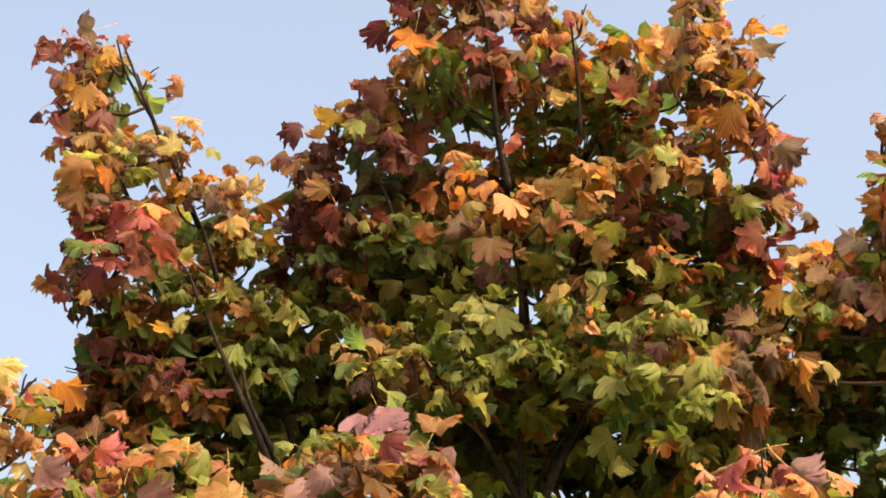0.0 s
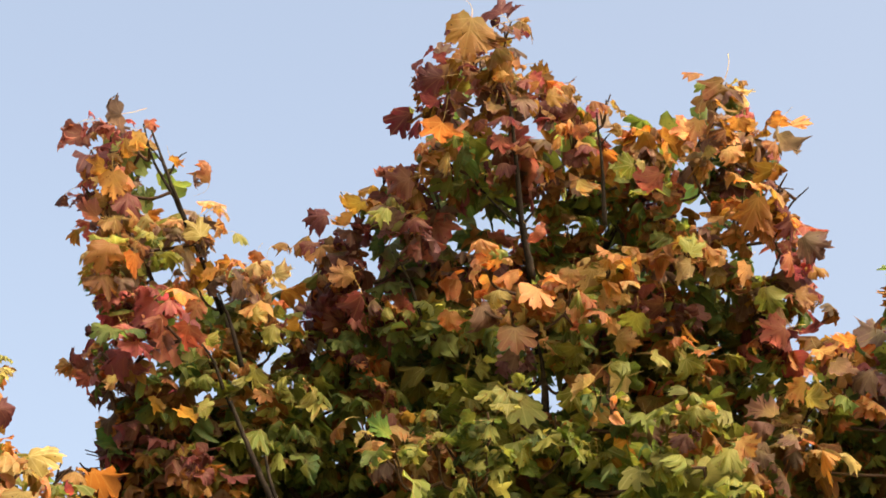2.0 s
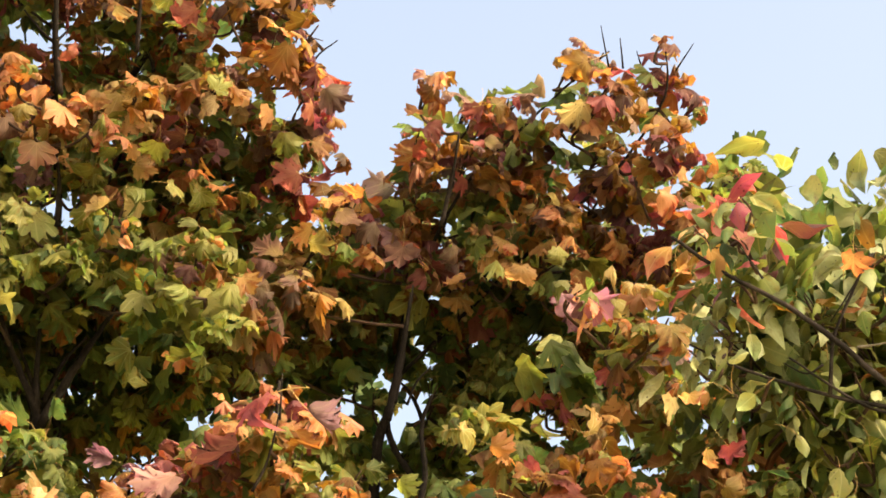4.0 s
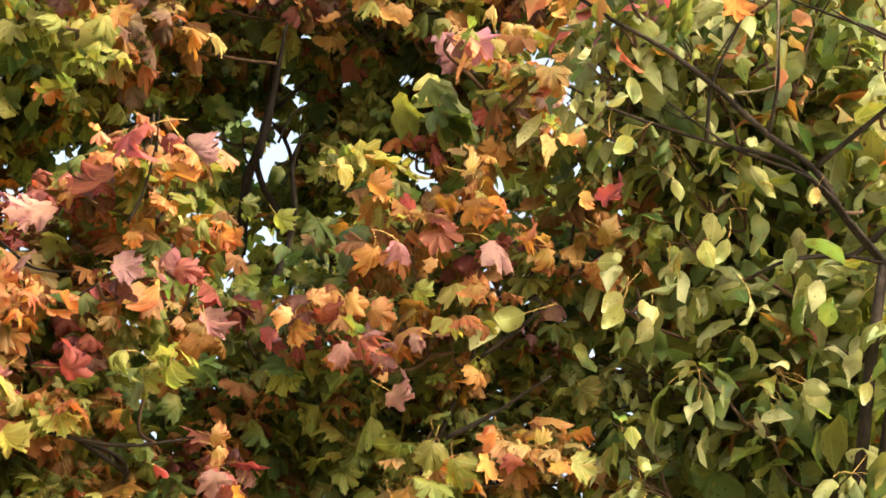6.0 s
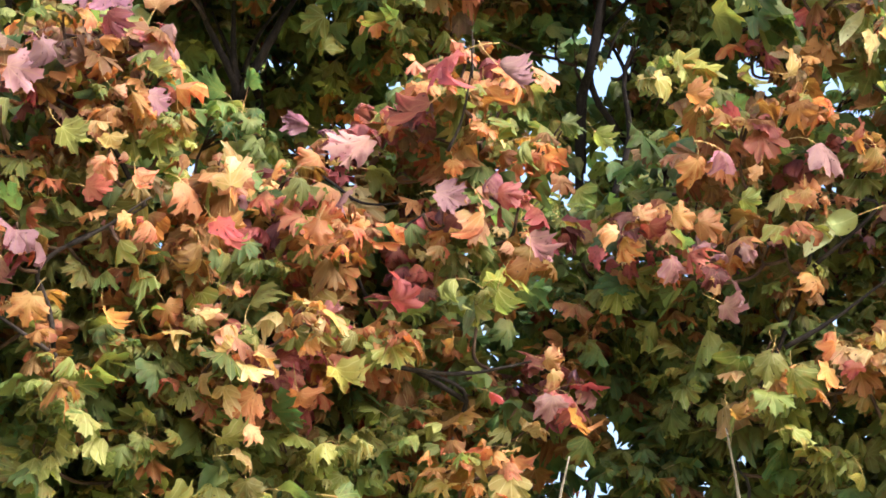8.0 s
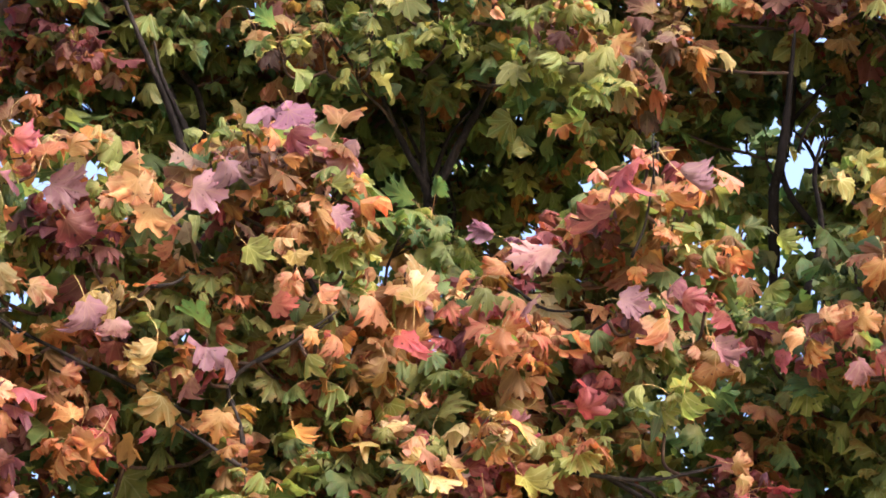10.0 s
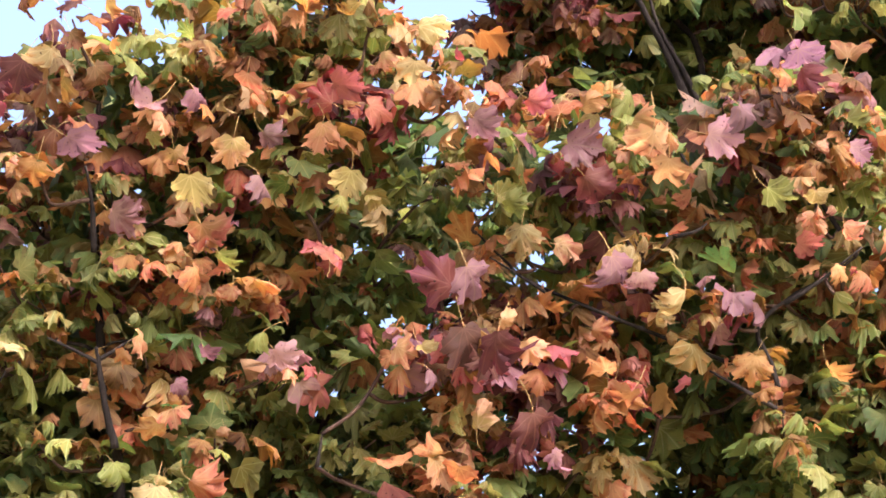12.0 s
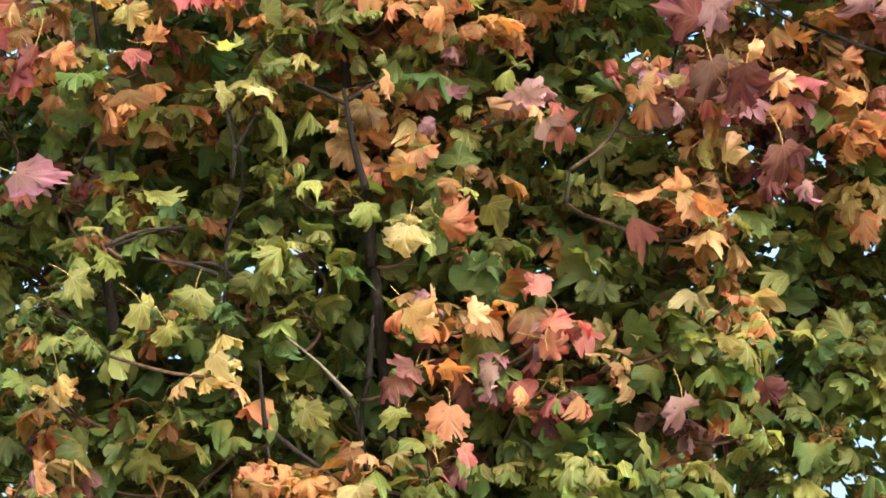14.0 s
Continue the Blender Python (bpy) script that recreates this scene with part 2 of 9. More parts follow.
MAPLE_ROUGH = ((0.09, 0.86), (0.198, 0.87), (0.216, 0.65), (0.304, 0.78), (0.496, 0.82), (0.552, 0.66), (0.44, 0.46), (0.544, 0.47), (0.64, 0.32), (0.536, 0.10), (0.261, -0.09))
OVAL_HALF = ((0.06, 0.88), (0.14, 0.76), (0.21, 0.63), (0.26, 0.49), (0.27, 0.36), (0.245, 0.23), (0.17, 0.10))
OVAL_ROUGH = ((0.14, 0.76), (0.25, 0.52), (0.26, 0.30), (0.14, 0.06))


def blade(half, rough, heart, variant):
    """One bent leaf of unit length, its base at the origin and its tip along +y: vertices, triangles and blade coordinates, fine and coarse."""
    rng = random.Random(variant * 7 + len(half))
    curl, roll = rng.uniform(0.2, 2.3), rng.uniform(-0.6, 0.6)
    fold = rng.choice((rng.uniform(-0.5, 0.2), rng.uniform(0.2, 0.7), rng.uniform(0.6, 1.2)))
    wave, phase = rng.uniform(0.04, 0.13), rng.uniform(0, 6)
    lobes = [rng.uniform(-0.5, 1.6) for _ in range(5)]

    def bent(flat):
        out = []
        for x, y in flat:
            far = math.hypot(x, y - 0.25)
            sector = math.atan2(x, y + 0.05) / 0.62 + 2
            droop = lobes[max(0, min(4, round(sector)))] * max(0.0, far - 0.22) ** 2
            z = wave * math.sin(9 * math.atan2(x, y + 0.05) + phase) * far * 1.5 - droop + roll * x * y
            across, lower = abs(x) * math.cos(fold), -abs(x) * math.sin(fold)
            bend = curl * (y - 0.1)
            along, depth, lift = 0.1 + math.sin(bend) / curl, -(1 - math.cos(bend)) / curl, z + lower
            out.append((math.copysign(across, x), along + lift * math.sin(bend), depth + lift * math.cos(bend)))
        return out

    def outline(side):
        rim = [(0.0, 1.0), *side, (0.0, 0.0), *[(-x, y) for x, y in reversed(side)]]
        return [(x * rng.uniform(0.90, 1.08), y * rng.uniform(0.96, 1.05)) for x, y in rim]

    rim = outline(half)
    n = len(rim)
    m = n // 2
    ring = [(heart[0] + (x - heart[0]) * 0.5, heart[1] + (y - heart[1]) * 0.5) for x, y in rim[::2]]
    flat = [heart, *ring, *rim]
    verts, coords, tris = bent(flat), [(x + 0.5, y + 0.2) for x, y in flat], []
    for k in range(m):
        j, a = (k + 1) % m, 1 + m + 2 * k
        c = 1 + m + (2 * k + 2) % n
        tris += [(0, 1 + j, 1 + k), (1 + k, a + 1, a), (1 + k, 1 + j, a + 1), (1 + j, c, a + 1)]
    # the stalk, from the base back and down in a bow
    first, count = len(verts), len(tris)
    lean, droop, long = rng.uniform(-0.25, 0.3), rng.uniform(0.3, 1.0), rng.uniform(0.75, 1.25)
    for s, rad in ((0.0, 0.011), (0.25, 0.009), (0.5, 0.009), (0.75, 0.012)):
        s *= long
        for a in (0, 2.09, 4.19):
            verts.append((lean * s * s + rad * math.cos(a), -s * (1 - 0.3 * s * droop), 0.12 * s - droop * s * s + rad * math.sin(a)))
            coords.append((0.5, 0.2))
    for i in range(3):
        for k in range(3):
            a, b = first + 3 * i + k, first + 3 * i + (k + 1) % 3
            tris += [(a, b, b + 3), (a, b + 3, a + 3)]
    coarse = [heart, *outline(rough)]
    fan = [(0, 1 + (k + 1) % (len(coarse) - 1), 1 + k) for k in range(len(coarse) - 1)]
    simple = np.array(bent(coarse)), np.array(fan), np.array([(x + 0.5, y + 0.2) for x, y in coarse]), len(fan)
    return (np.array(verts), np.array(tris), np.array(coords), count), simple


BOTH = {"maple": [blade(MAPLE_HALF, MAPLE_ROUGH, (0.0, 0.27), k) for k in range(22)], "oval": [blade(OVAL_HALF, OVAL_ROUGH, (0.0, 0.45), k) for k in range(8)]}
SHAPES = {form: [full for full, simple in pair] for form, pair in BOTH.items()}
INNER = {form: [simple for full, simple in pair] for form, pair in BOTH.items()}
# the forms that are neither flat nor rolled up
OPEN = {form: sorted(range(len(all_forms)), key=lambda k: np.ptp(all_forms[k][1][0][:, 2]))[len(all_forms) // 6: 2 * len(all_forms) // 3] for form, all_forms in BOTH.items()}
COLOURS = list(LEAVES)
SHARED = {}


def leaf_mesh(form, variant, key):
    """The mesh of a single leaf blade, or of its stalk, made once for each form, bend and colour."""
    if (form, variant, key) not in SHARED:
        verts, tris, coords, blade_count = SHAPES[form][variant]
        stalk = key == "stalk"
        first = tris[blade_count:].min()
        me = bpy.data.meshes.new("leaf_stalk" if stalk else "leaf")
        faces = tris[blade_count:] - first if stalk else tris[:blade_count]
        me.from_pydata((verts[first:] if stalk else verts[:first]).tolist(), [], faces.tolist())
        me.materials.append(STALK if stalk else LEAVES[key])
        me.polygons.foreach_set("use_smooth", [True] * len(faces))
        if not stalk:
            me.uv_layers.new(name="blade").data.foreach_set("uv", coords[faces.ravel()].ravel().tolist())
        SHARED[form, variant, key] = me
    return SHARED[form, variant, key]


# ---- trees ----
CLEAR = []
SIDE = np.array((0.0, -0.88, -0.47))


def clearing(x, y, z, r):
    """A gap that runs through the foliage at this place."""
    c = np.array((x, y, z))
    way = c - np.array((0, 0, 1.6))
    CLEAR.append((c, way / np.linalg.norm(way), r))


class Tree:
    def __init__(self, name, label, form, seed, stem, category="tree"):
        self.root = tagged(new(name), label, category, group="row of autumn trees")
        self.root.location = (*stem, 0)
        self.form, self.rng, self.stem = form, random.Random(seed), np.array((*stem, 0.0))
        self.leaves, self.boughs, self.nodes, self.single, self.growing, self.bare = [], [], [], 0, False, []

    def limb(self, name, radius, *points, bark=None):
        """A limb through the given places, tapering to its tip."""
        n = len(points)
        rows = curve_points([(*p, radius * (1 - 0.62 * k / (n - 1))) for k, p in enumerate(points)], 6)
        rows[:, :3] -= self.stem
        for k, row in enumerate(rows):
            row[:3] += [self.rng.uniform(-0.12, 0.12) * radius for _ in range(3)]
        verts, faces = [], []
        tube(rows, 9, verts, faces, 0.08, self.rng)
        self.nodes += [tuple(r[:3] + self.stem) for r in rows]
        if name == "branch":
            self.bare += [(*(r[:3] + self.stem), 0.010) for r in rows[::3]]
        return mesh_object(name, verts, faces, bark or SHADED_BARK, self.root)

    def set_leaf(self, key, place, size, tip, normal, single=False, inner=False, node=False):
        """One leaf: place of its base (or of its stalk's foot, on a node), blade length, the ways of its tip and of its upper face."""
        t = np.asarray(tip, float)
        t = t / np.linalg.norm(t)
        n = np.asarray(normal, float)
        n = n - t * (n @ t)
        n /= np.linalg.norm(n) + 1e-9
        turn = np.stack([np.cross(t, n), t, n], 1) * size
        variant = self.rng.randrange(len(SHAPES[self.form])) if self.growing else self.rng.choice(OPEN[self.form])
        if node:
            place = np.asarray(place) - turn @ SHAPES[self.form][variant][0][-3:].mean(0)
        if not single or self.single >= 298 or self.growing:
            middle = np.asarray(place) + 0.4 * size * t
            off = middle - GAPS[0]
            off -= GAPS[1] * (off * GAPS[1]).sum(1)[:, None]
            if ((off * off).sum(1) < (GAPS[2] + 0.2 * size) ** 2).any():
                return
            if self.bare:
                # few leaves hang in front of the bare branches and of the outermost leaves
                bare = np.array(self.bare)
                off = middle - bare[:, :3]
                ahead = off @ SIDE
                off -= ahead[:, None] * SIDE
                if ((ahead > -0.03) & ((off * off).sum(1) < (bare[:, 3] + 0.25 * size) ** 2)).any():
                    return
        if not self.growing:
            self.bare.append((*(np.asarray(place) + 0.45 * size * t), 0.24 * size))
        if single and self.single < 298:
            self.single += 1
            ob = new("leaf", leaf_mesh(self.form, variant, key))
            ob.parent = self.root
            m = Matrix([[*turn[k], place[k] - self.stem[k]] for k in range(3)] + [[0, 0, 0, 1]])
            ob.matrix_basis = m
            new("leaf_stalk", leaf_mesh(self.form, variant, "stalk")).parent = ob
        else:
            self.leaves.append((variant, COLOURS.index(key), np.asarray(place, float) - self.stem, turn, inner))

    def leaf(self, key, x, y, z, size, tx, ty, tz, nx, ny, nz):
        self.set_leaf(key, (x, y, z), 0.88 * size, (tx, ty, tz), (nx, ny, nz), True)

    def pick(self, mix):
        c = self.rng.choice(MIXES[mix])
        if c == "y" and mix in YELLOW_IN:
            return YELLOW_IN[mix]
        return LETTER.get(c, c)

    def bough(self, mix, *clumps):
        """Leafy twigs of one colouring: x, y, z and reach of each."""
        for x, y, z, r in clumps:
            self.boughs.append((mix, x, y, z, r))

    def spread(self, size, dense, deep):
        """Grows twigs and leaves for all boughs."""
        rng, self.growing = self.rng, True
        verts, faces = [], []
        nodes = np.array(self.nodes)
        each = max(1, (298 - self.single) // max(1, len(self.boughs)))
        near = {k: np.linalg.norm(nodes - np.array(q[1:4]), axis=1).min() for k, q in enumerate(self.boughs)}
        for mix, x, y, z, r in [self.boughs[k] for k in sorted(near, key=near.get)]:
            c = np.array((x, y, z))
            out = c - self.stem
            out[2] = 0
            out /= np.linalg.norm(out) + 1e-6
            gap = c - GAPS[0]
            gap -= GAPS[1] * (gap * GAPS[1]).sum(1)[:, None]
            if ((gap * gap).sum(1) < GAPS[2] ** 2).any():
                continue
            verts, faces = [], []
            hub = c + r * np.array((-0.9 * out[0], -0.9 * out[1], -0.3))
            cost = np.linalg.norm(nodes - hub, axis=1) + 0.7 * np.maximum(0, nodes[:, 2] - hub[2] + 0.03)
            a = nodes[cost.argmin()]
            mid = (a + hub) / 2 + np.array((rng.uniform(-0.03, 0.03), rng.uniform(-0.03, 0.03), -0.02))
            tip = c + r * np.array((0.2 * out[0], 0.2 * out[1], 0.25))
            rows = curve_points([(*(a - self.stem), 0.0048), (*(mid - self.stem), 0.0042), (*(hub - self.stem), 0.0034), (*(tip - self.stem), 0.002)], 4)
            tube(rows, 5, verts, faces)
            nodes = np.concatenate([nodes, rows[4:10, :3] + self.stem])
            count = max(3, round(dense * r * r))
            k, up, layered = 0, np.array((0, 0, 1.0)), mix in LAYERED
            while k < count:
                # a shoot with leaves in crossed pairs round its end, each on its own bowed stalk
                while True:
                    d = np.array([rng.uniform(-1, 1) for _ in range(3)])
                    if d @ d <= 1:
                        break
                p = c + d * r * np.array((0.65, 0.9, 0.6))
                axis = 0.5 * out + 0.7 * up + np.array([rng.gauss(0, 0.3) for _ in range(3)])
                axis /= np.linalg.norm(axis)
                u = np.cross(axis, up + 0.01)
                u /= np.linalg.norm(u)
                v, first = np.cross(axis, u), rng.uniform(0, 6.28)
                kin = self.pick(mix)
                if rng.random() < 0.7:
                    tube([(*(hub - self.stem), 0.0026), (*((hub + p) / 2 - self.stem + np.array((0, 0, 0.012))), 0.0021), (*(p - self.stem), 0.0016)], 4, verts, faces)
                for i in range(min(count - k, rng.choice((3, 4, 4, 5)))):
                    a = first + 1.57 * i + rng.gauss(0, 0.3)
                    away = u * math.cos(a) + v * math.sin(a)
                    s = size * rng.choice((0.4, 0.5, 0.62, 0.75, 0.92, 1.1))
                    if rng.random() < (0.06 if layered else 0.15):
                        n = 0.55 * out + 0.4 * up + 0.3 * np.array(SUN) + np.array([rng.gauss(0, 0.7) for _ in range(3)])
                        t = 0.3 * out - up + 0.45 * away + np.array([rng.gauss(0, 0.4) for _ in range(3)])
                    else:
                        n = up + 0.35 * axis + np.array([rng.gauss(0, 0.28) for _ in range(3)])
                        t = away + 0.25 * out - up * rng.uniform(-0.12, 0.45 if layered else 0.85) + np.array([rng.gauss(0, 0.2) for _ in range(3)])
                    self.set_leaf(kin if rng.random() < 0.7 else self.pick(mix), p, s, t, n, k < each, d @ out < 0.2, True)
                    k += 1
            mesh_object("twig", verts, faces, TWIG, self.root)
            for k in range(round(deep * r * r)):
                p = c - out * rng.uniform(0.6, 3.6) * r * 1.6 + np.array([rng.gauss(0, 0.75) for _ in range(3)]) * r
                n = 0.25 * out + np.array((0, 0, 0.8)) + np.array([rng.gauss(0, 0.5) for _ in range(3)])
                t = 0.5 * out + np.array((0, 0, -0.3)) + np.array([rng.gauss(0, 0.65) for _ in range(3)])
                # mostly dark greens, so shade inside the crown is partly leaf colour
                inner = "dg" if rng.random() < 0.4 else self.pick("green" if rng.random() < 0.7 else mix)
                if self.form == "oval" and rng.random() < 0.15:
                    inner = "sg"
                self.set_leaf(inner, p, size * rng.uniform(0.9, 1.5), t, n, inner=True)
        self.crown()

    def crown(self):
        """Joins the leaves that are not objects of their own."""
        vs, fs, uvs, mats, base = [], [], [], [], 0
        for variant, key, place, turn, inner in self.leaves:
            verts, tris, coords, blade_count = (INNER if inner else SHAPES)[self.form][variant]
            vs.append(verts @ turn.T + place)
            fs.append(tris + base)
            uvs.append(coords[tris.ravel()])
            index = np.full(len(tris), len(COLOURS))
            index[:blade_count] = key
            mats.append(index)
            base += len(verts)
        v, f, u, mi = np.concatenate(vs), np.concatenate(fs), np.concatenate(uvs), np.concatenate(mats)
        me = bpy.data.meshes.new("crown")
        me.vertices.add(len(v))
        me.vertices.foreach_set("co", v.ravel())
        me.loops.add(f.size)
        me.loops.foreach_set("vertex_index", f.ravel().astype(np.int32))
        me.polygons.add(len(f))
        me.polygons.foreach_set("loop_start", np.arange(0, f.size, 3, dtype=np.int32))
        me.update(calc_edges=True)
        for key in COLOURS:
            me.materials.append(LEAVES[key])
        me.materials.append(STALK)
        me.polygons.foreach_set("material_index", mi.astype(np.int32))
        me.polygons.foreach_set("use_smooth", np.ones(len(f), bool))
        me.uv_layers.new(name="blade").data.foreach_set("uv", u.ravel())
        me.validate()
        ob = new("crown", me)
        ob.parent = self.root
        tagged(ob, kind="stuff")


# ---- ground, out of view, pale so that it fills the crowns from below ----
verts, faces = [(0.0, 0.0, 0.0)], []
for ring in (3, 8, 20, 60, 200, 700, 2500):
    for k in range(48):
        a = 2 * math.pi * k / 48
        verts.append((ring * math.cos(a), ring * math.sin(a), 0.0))
for k in range(48):
    j = (k + 1) % 48
    faces.append((0, 1 + k, 1 + j))
    for i in range(6):
        faces.append((1 + 48 * i + k, 1 + 48 * (i + 1) + k, 1 + 48 * (i + 1) + j, 1 + 48 * i + j))
ground = mesh_object("ground", verts, faces, BOUNCE_GRASS, label="unseen autumn grass below the trees, lightened to bounce light up", kind="structure", smooth=False)


# gaps in the foliage
clearing(0.882, 5.566, 4.185, 0.046)
clearing(0.843, 5.657, 3.993, 0.025)
clearing(1.210, 5.492, 4.211, 0.027)
clearing(0.761, 5.547, 4.262, 0.022)
clearing(1.470, 5.451, 4.162, 0.012)
clearing(1.981, 5.512, 3.634, 0.016)
clearing(0.773, 5.556, 4.241, 0.025)
clearing(1.188, 5.410, 4.386, 0.025)
clearing(0.813, 5.326, 4.668, 0.025)
clearing(0.068, 5.426, 4.599, 0.035)
clearing(0.014, 5.421, 4.608, 0.022)
clearing(-0.374, 5.429, 4.571, 0.027)
clearing(0.220, 5.544, 4.367, 0.022)
clearing(0.069, 5.591, 4.280, 0.018)
clearing(1.223, 5.494, 4.200, 0.019)
clearing(-0.911, 5.678, 3.918, 0.027)
clearing(-1.132, 5.533, 4.158, 0.016)
clearing(0.067, 5.592, 4.276, 0.020)
clearing(-0.173, 5.556, 4.347, 0.020)
clearing(-0.381, 5.435, 4.558, 0.025)
clearing(-1.129, 5.663, 3.858, 0.019)
clearing(-0.888, 5.683, 3.915, 0.030)
clearing(-1.136, 5.531, 4.162, 0.022)
clearing(-0.852, 6.023, 2.798, 0.030)
clearing(0.665, 5.828, 3.608, 0.019)
clearing(1.426, 5.743, 3.449, 0.016)
clearing(-0.479, 5.088, 5.110, 0.136)
clearing(-0.370, 5.005, 5.240, 0.095)
clearing(-0.481, 5.132, 5.045, 0.095)
clearing(-0.607, 5.176, 4.959, 0.049)
clearing(-0.576, 5.217, 4.900, 0.022)
clearing(-0.661, 5.087, 5.082, 0.041)
clearing(0.101, 4.990, 5.278, 0.065)
clearing(0.217, 5.021, 5.231, 0.068)
clearing(0.314, 5.034, 5.206, 0.061)
clearing(0.359, 5.055, 5.171, 0.030)
clearing(0.617, 5.013, 5.196, 0.075)
clearing(0.665, 5.099, 5.064, 0.038)
clearing(0.681, 5.162, 4.966, 0.044)
clearing(0.747, 5.247, 4.818, 0.030)
clearing(0.743, 5.199, 4.895, 0.034)
clearing(0.770, 5.285, 4.749, 0.041)
clearing(-1.126, 5.132, 4.891, 0.061)
clearing(-1.097, 5.051, 5.024, 0.061)
clearing(-1.090, 5.186, 4.818, 0.048)
clearing(-1.079, 5.242, 4.730, 0.055)
clearing(-1.132, 5.336, 4.547, 0.061)
clearing(-1.057, 5.349, 4.552, 0.030)
clearing(-1.052, 5.393, 4.473, 0.027)
clearing(-0.774, 5.015, 5.163, 0.055)
clearing(0.771, 5.198, 4.890, 0.082)
clearing(0.759, 5.271, 4.775, 0.038)
clearing(1.029, 5.106, 4.963, 0.082)
clearing(1.128, 5.036, 5.037, 0.048)
clearing(1.580, 5.038, 4.851, 0.044)
clearing(1.563, 4.968, 4.963, 0.075)
clearing(1.571, 5.090, 4.773, 0.019)
clearing(-2.522, 4.954, 4.345, 0.061)
clearing(-2.583, 4.971, 4.257, 0.061)
clearing(-2.600, 5.045, 4.094, 0.030)
clearing(-2.133, 5.125, 4.362, 0.068)
clearing(-2.187, 5.074, 4.413, 0.055)
clearing(-2.171, 5.157, 4.271, 0.027)
clearing(-1.137, 5.356, 4.509, 0.030)
clearing(-1.077, 5.386, 4.476, 0.038)
clearing(-1.025, 5.378, 4.510, 0.041)
clearing(-1.005, 5.414, 4.449, 0.025)
clearing(0.907, 5.545, 4.221, 0.035)
clearing(0.870, 5.576, 4.167, 0.041)
clearing(0.759, 5.551, 4.256, 0.019)
clearing(0.837, 5.525, 4.286, 0.019)
clearing(0.960, 5.510, 4.275, 0.019)
clearing(1.182, 5.419, 4.370, 0.019)
clearing(1.290, 5.498, 4.158, 0.025)
clearing(1.210, 5.491, 4.213, 0.027)
clearing(1.089, 5.545, 4.150, 0.022)
clearing(0.669, 5.534, 4.314, 0.016)
clearing(0.239, 5.558, 4.338, 0.019)
clearing(0.285, 5.601, 4.242, 0.014)
clearing(0.941, 5.493, 4.317, 0.014)
clearing(0.783, 5.465, 4.422, 0.012)
clearing(0.676, 5.316, 4.718, 0.019)
clearing(-0.150, 5.205, 4.966, 0.012)
clearing(-0.226, 5.169, 5.016, 0.012)
clearing(0.415, 5.167, 5.002, 0.012)
clearing(-0.238, 5.477, 4.497, 0.012)
clearing(0.084, 5.587, 4.288, 0.019)
clearing(0.114, 5.608, 4.241, 0.012)
clearing(0.284, 5.644, 4.151, 0.014)
clearing(-0.035, 5.690, 4.062, 0.012)
clearing(-0.011, 5.696, 4.048, 0.012)
clearing(1.100, 5.810, 3.463, 0.016)
clearing(1.270, 5.813, 3.342, 0.012)
clearing(1.365, 5.801, 3.310, 0.015)
clearing(1.680, 5.634, 3.568, 0.014)
clearing(1.449, 5.643, 3.719, 0.012)
clearing(0.880, 5.573, 4.170, 0.046)
clearing(0.930, 5.532, 4.240, 0.035)
clearing(0.766, 5.549, 4.258, 0.022)
clearing(0.911, 5.631, 4.030, 0.033)
clearing(0.853, 5.652, 4.001, 0.019)
clearing(1.066, 5.580, 4.084, 0.025)
clearing(1.255, 5.498, 4.176, 0.030)
clearing(1.422, 5.474, 4.141, 0.025)
clearing(1.351, 5.803, 3.315, 0.014)
clearing(0.798, 5.533, 4.280, 0.014)
clearing(0.761, 5.558, 4.241, 0.016)
clearing(0.840, 5.533, 4.269, 0.016)
clearing(0.881, 5.639, 4.021, 0.027)
clearing(-0.176, 5.546, 4.365, 0.014)
clearing(0.226, 5.554, 4.346, 0.012)
clearing(0.064, 5.594, 4.272, 0.012)
clearing(-0.393, 5.433, 4.560, 0.030)
clearing(0.664, 5.834, 3.592, 0.014)
clearing(0.234, 5.552, 4.349, 0.014)
clearing(0.071, 5.594, 4.272, 0.012)
clearing(-1.136, 5.531, 4.160, 0.022)
clearing(-1.144, 5.665, 3.846, 0.011)
clearing(-1.137, 5.538, 4.145, 0.022)
clearing(-1.134, 5.669, 3.839, 0.022)
clearing(-2.549, 5.036, 4.164, 0.061)
clearing(-2.498, 5.090, 4.108, 0.035)
clearing(-2.607, 5.086, 4.003, 0.035)
clearing(-2.109, 5.137, 4.357, 0.055)
clearing(-2.106, 5.106, 4.417, 0.055)
GAPS = [np.array([q[k] for q in CLEAR]) for k in range(3)]
GAPS[2] = GAPS[2] * np.where(GAPS[2] < 0.035, 0.75, 1.15)

# young maple with maroon and crimson leaves on a tall bare-twigged spire
bl = Tree("maple_tree", "young maple with maroon and crimson leaves on a tall bare-twigged spire", "maple", 11, (-0.56, 6.55))
bl.limb("trunk", 0.030, (-0.56, 6.55, -0.02), (-0.53, 6.53, 1.56), (-0.58, 6.54, 3.12), (-0.56, 6.10, 4.45))
bl.limb("limb", 0.016, (-0.557, 6.103, 4.453), (-0.610, 6.047, 4.559), (-0.663, 5.983, 4.676), (-0.709, 5.930, 4.767), (-0.814, 5.883, 4.829))
bl.limb("limb", 0.010, (-0.557, 6.103, 4.453), (-0.558, 6.030, 4.604), (-0.620, 5.980, 4.692), (-0.681, 5.887, 4.853), (-0.768, 5.764, 5.047), (-0.867, 5.617, 5.260), (-0.912, 5.533, 5.375))
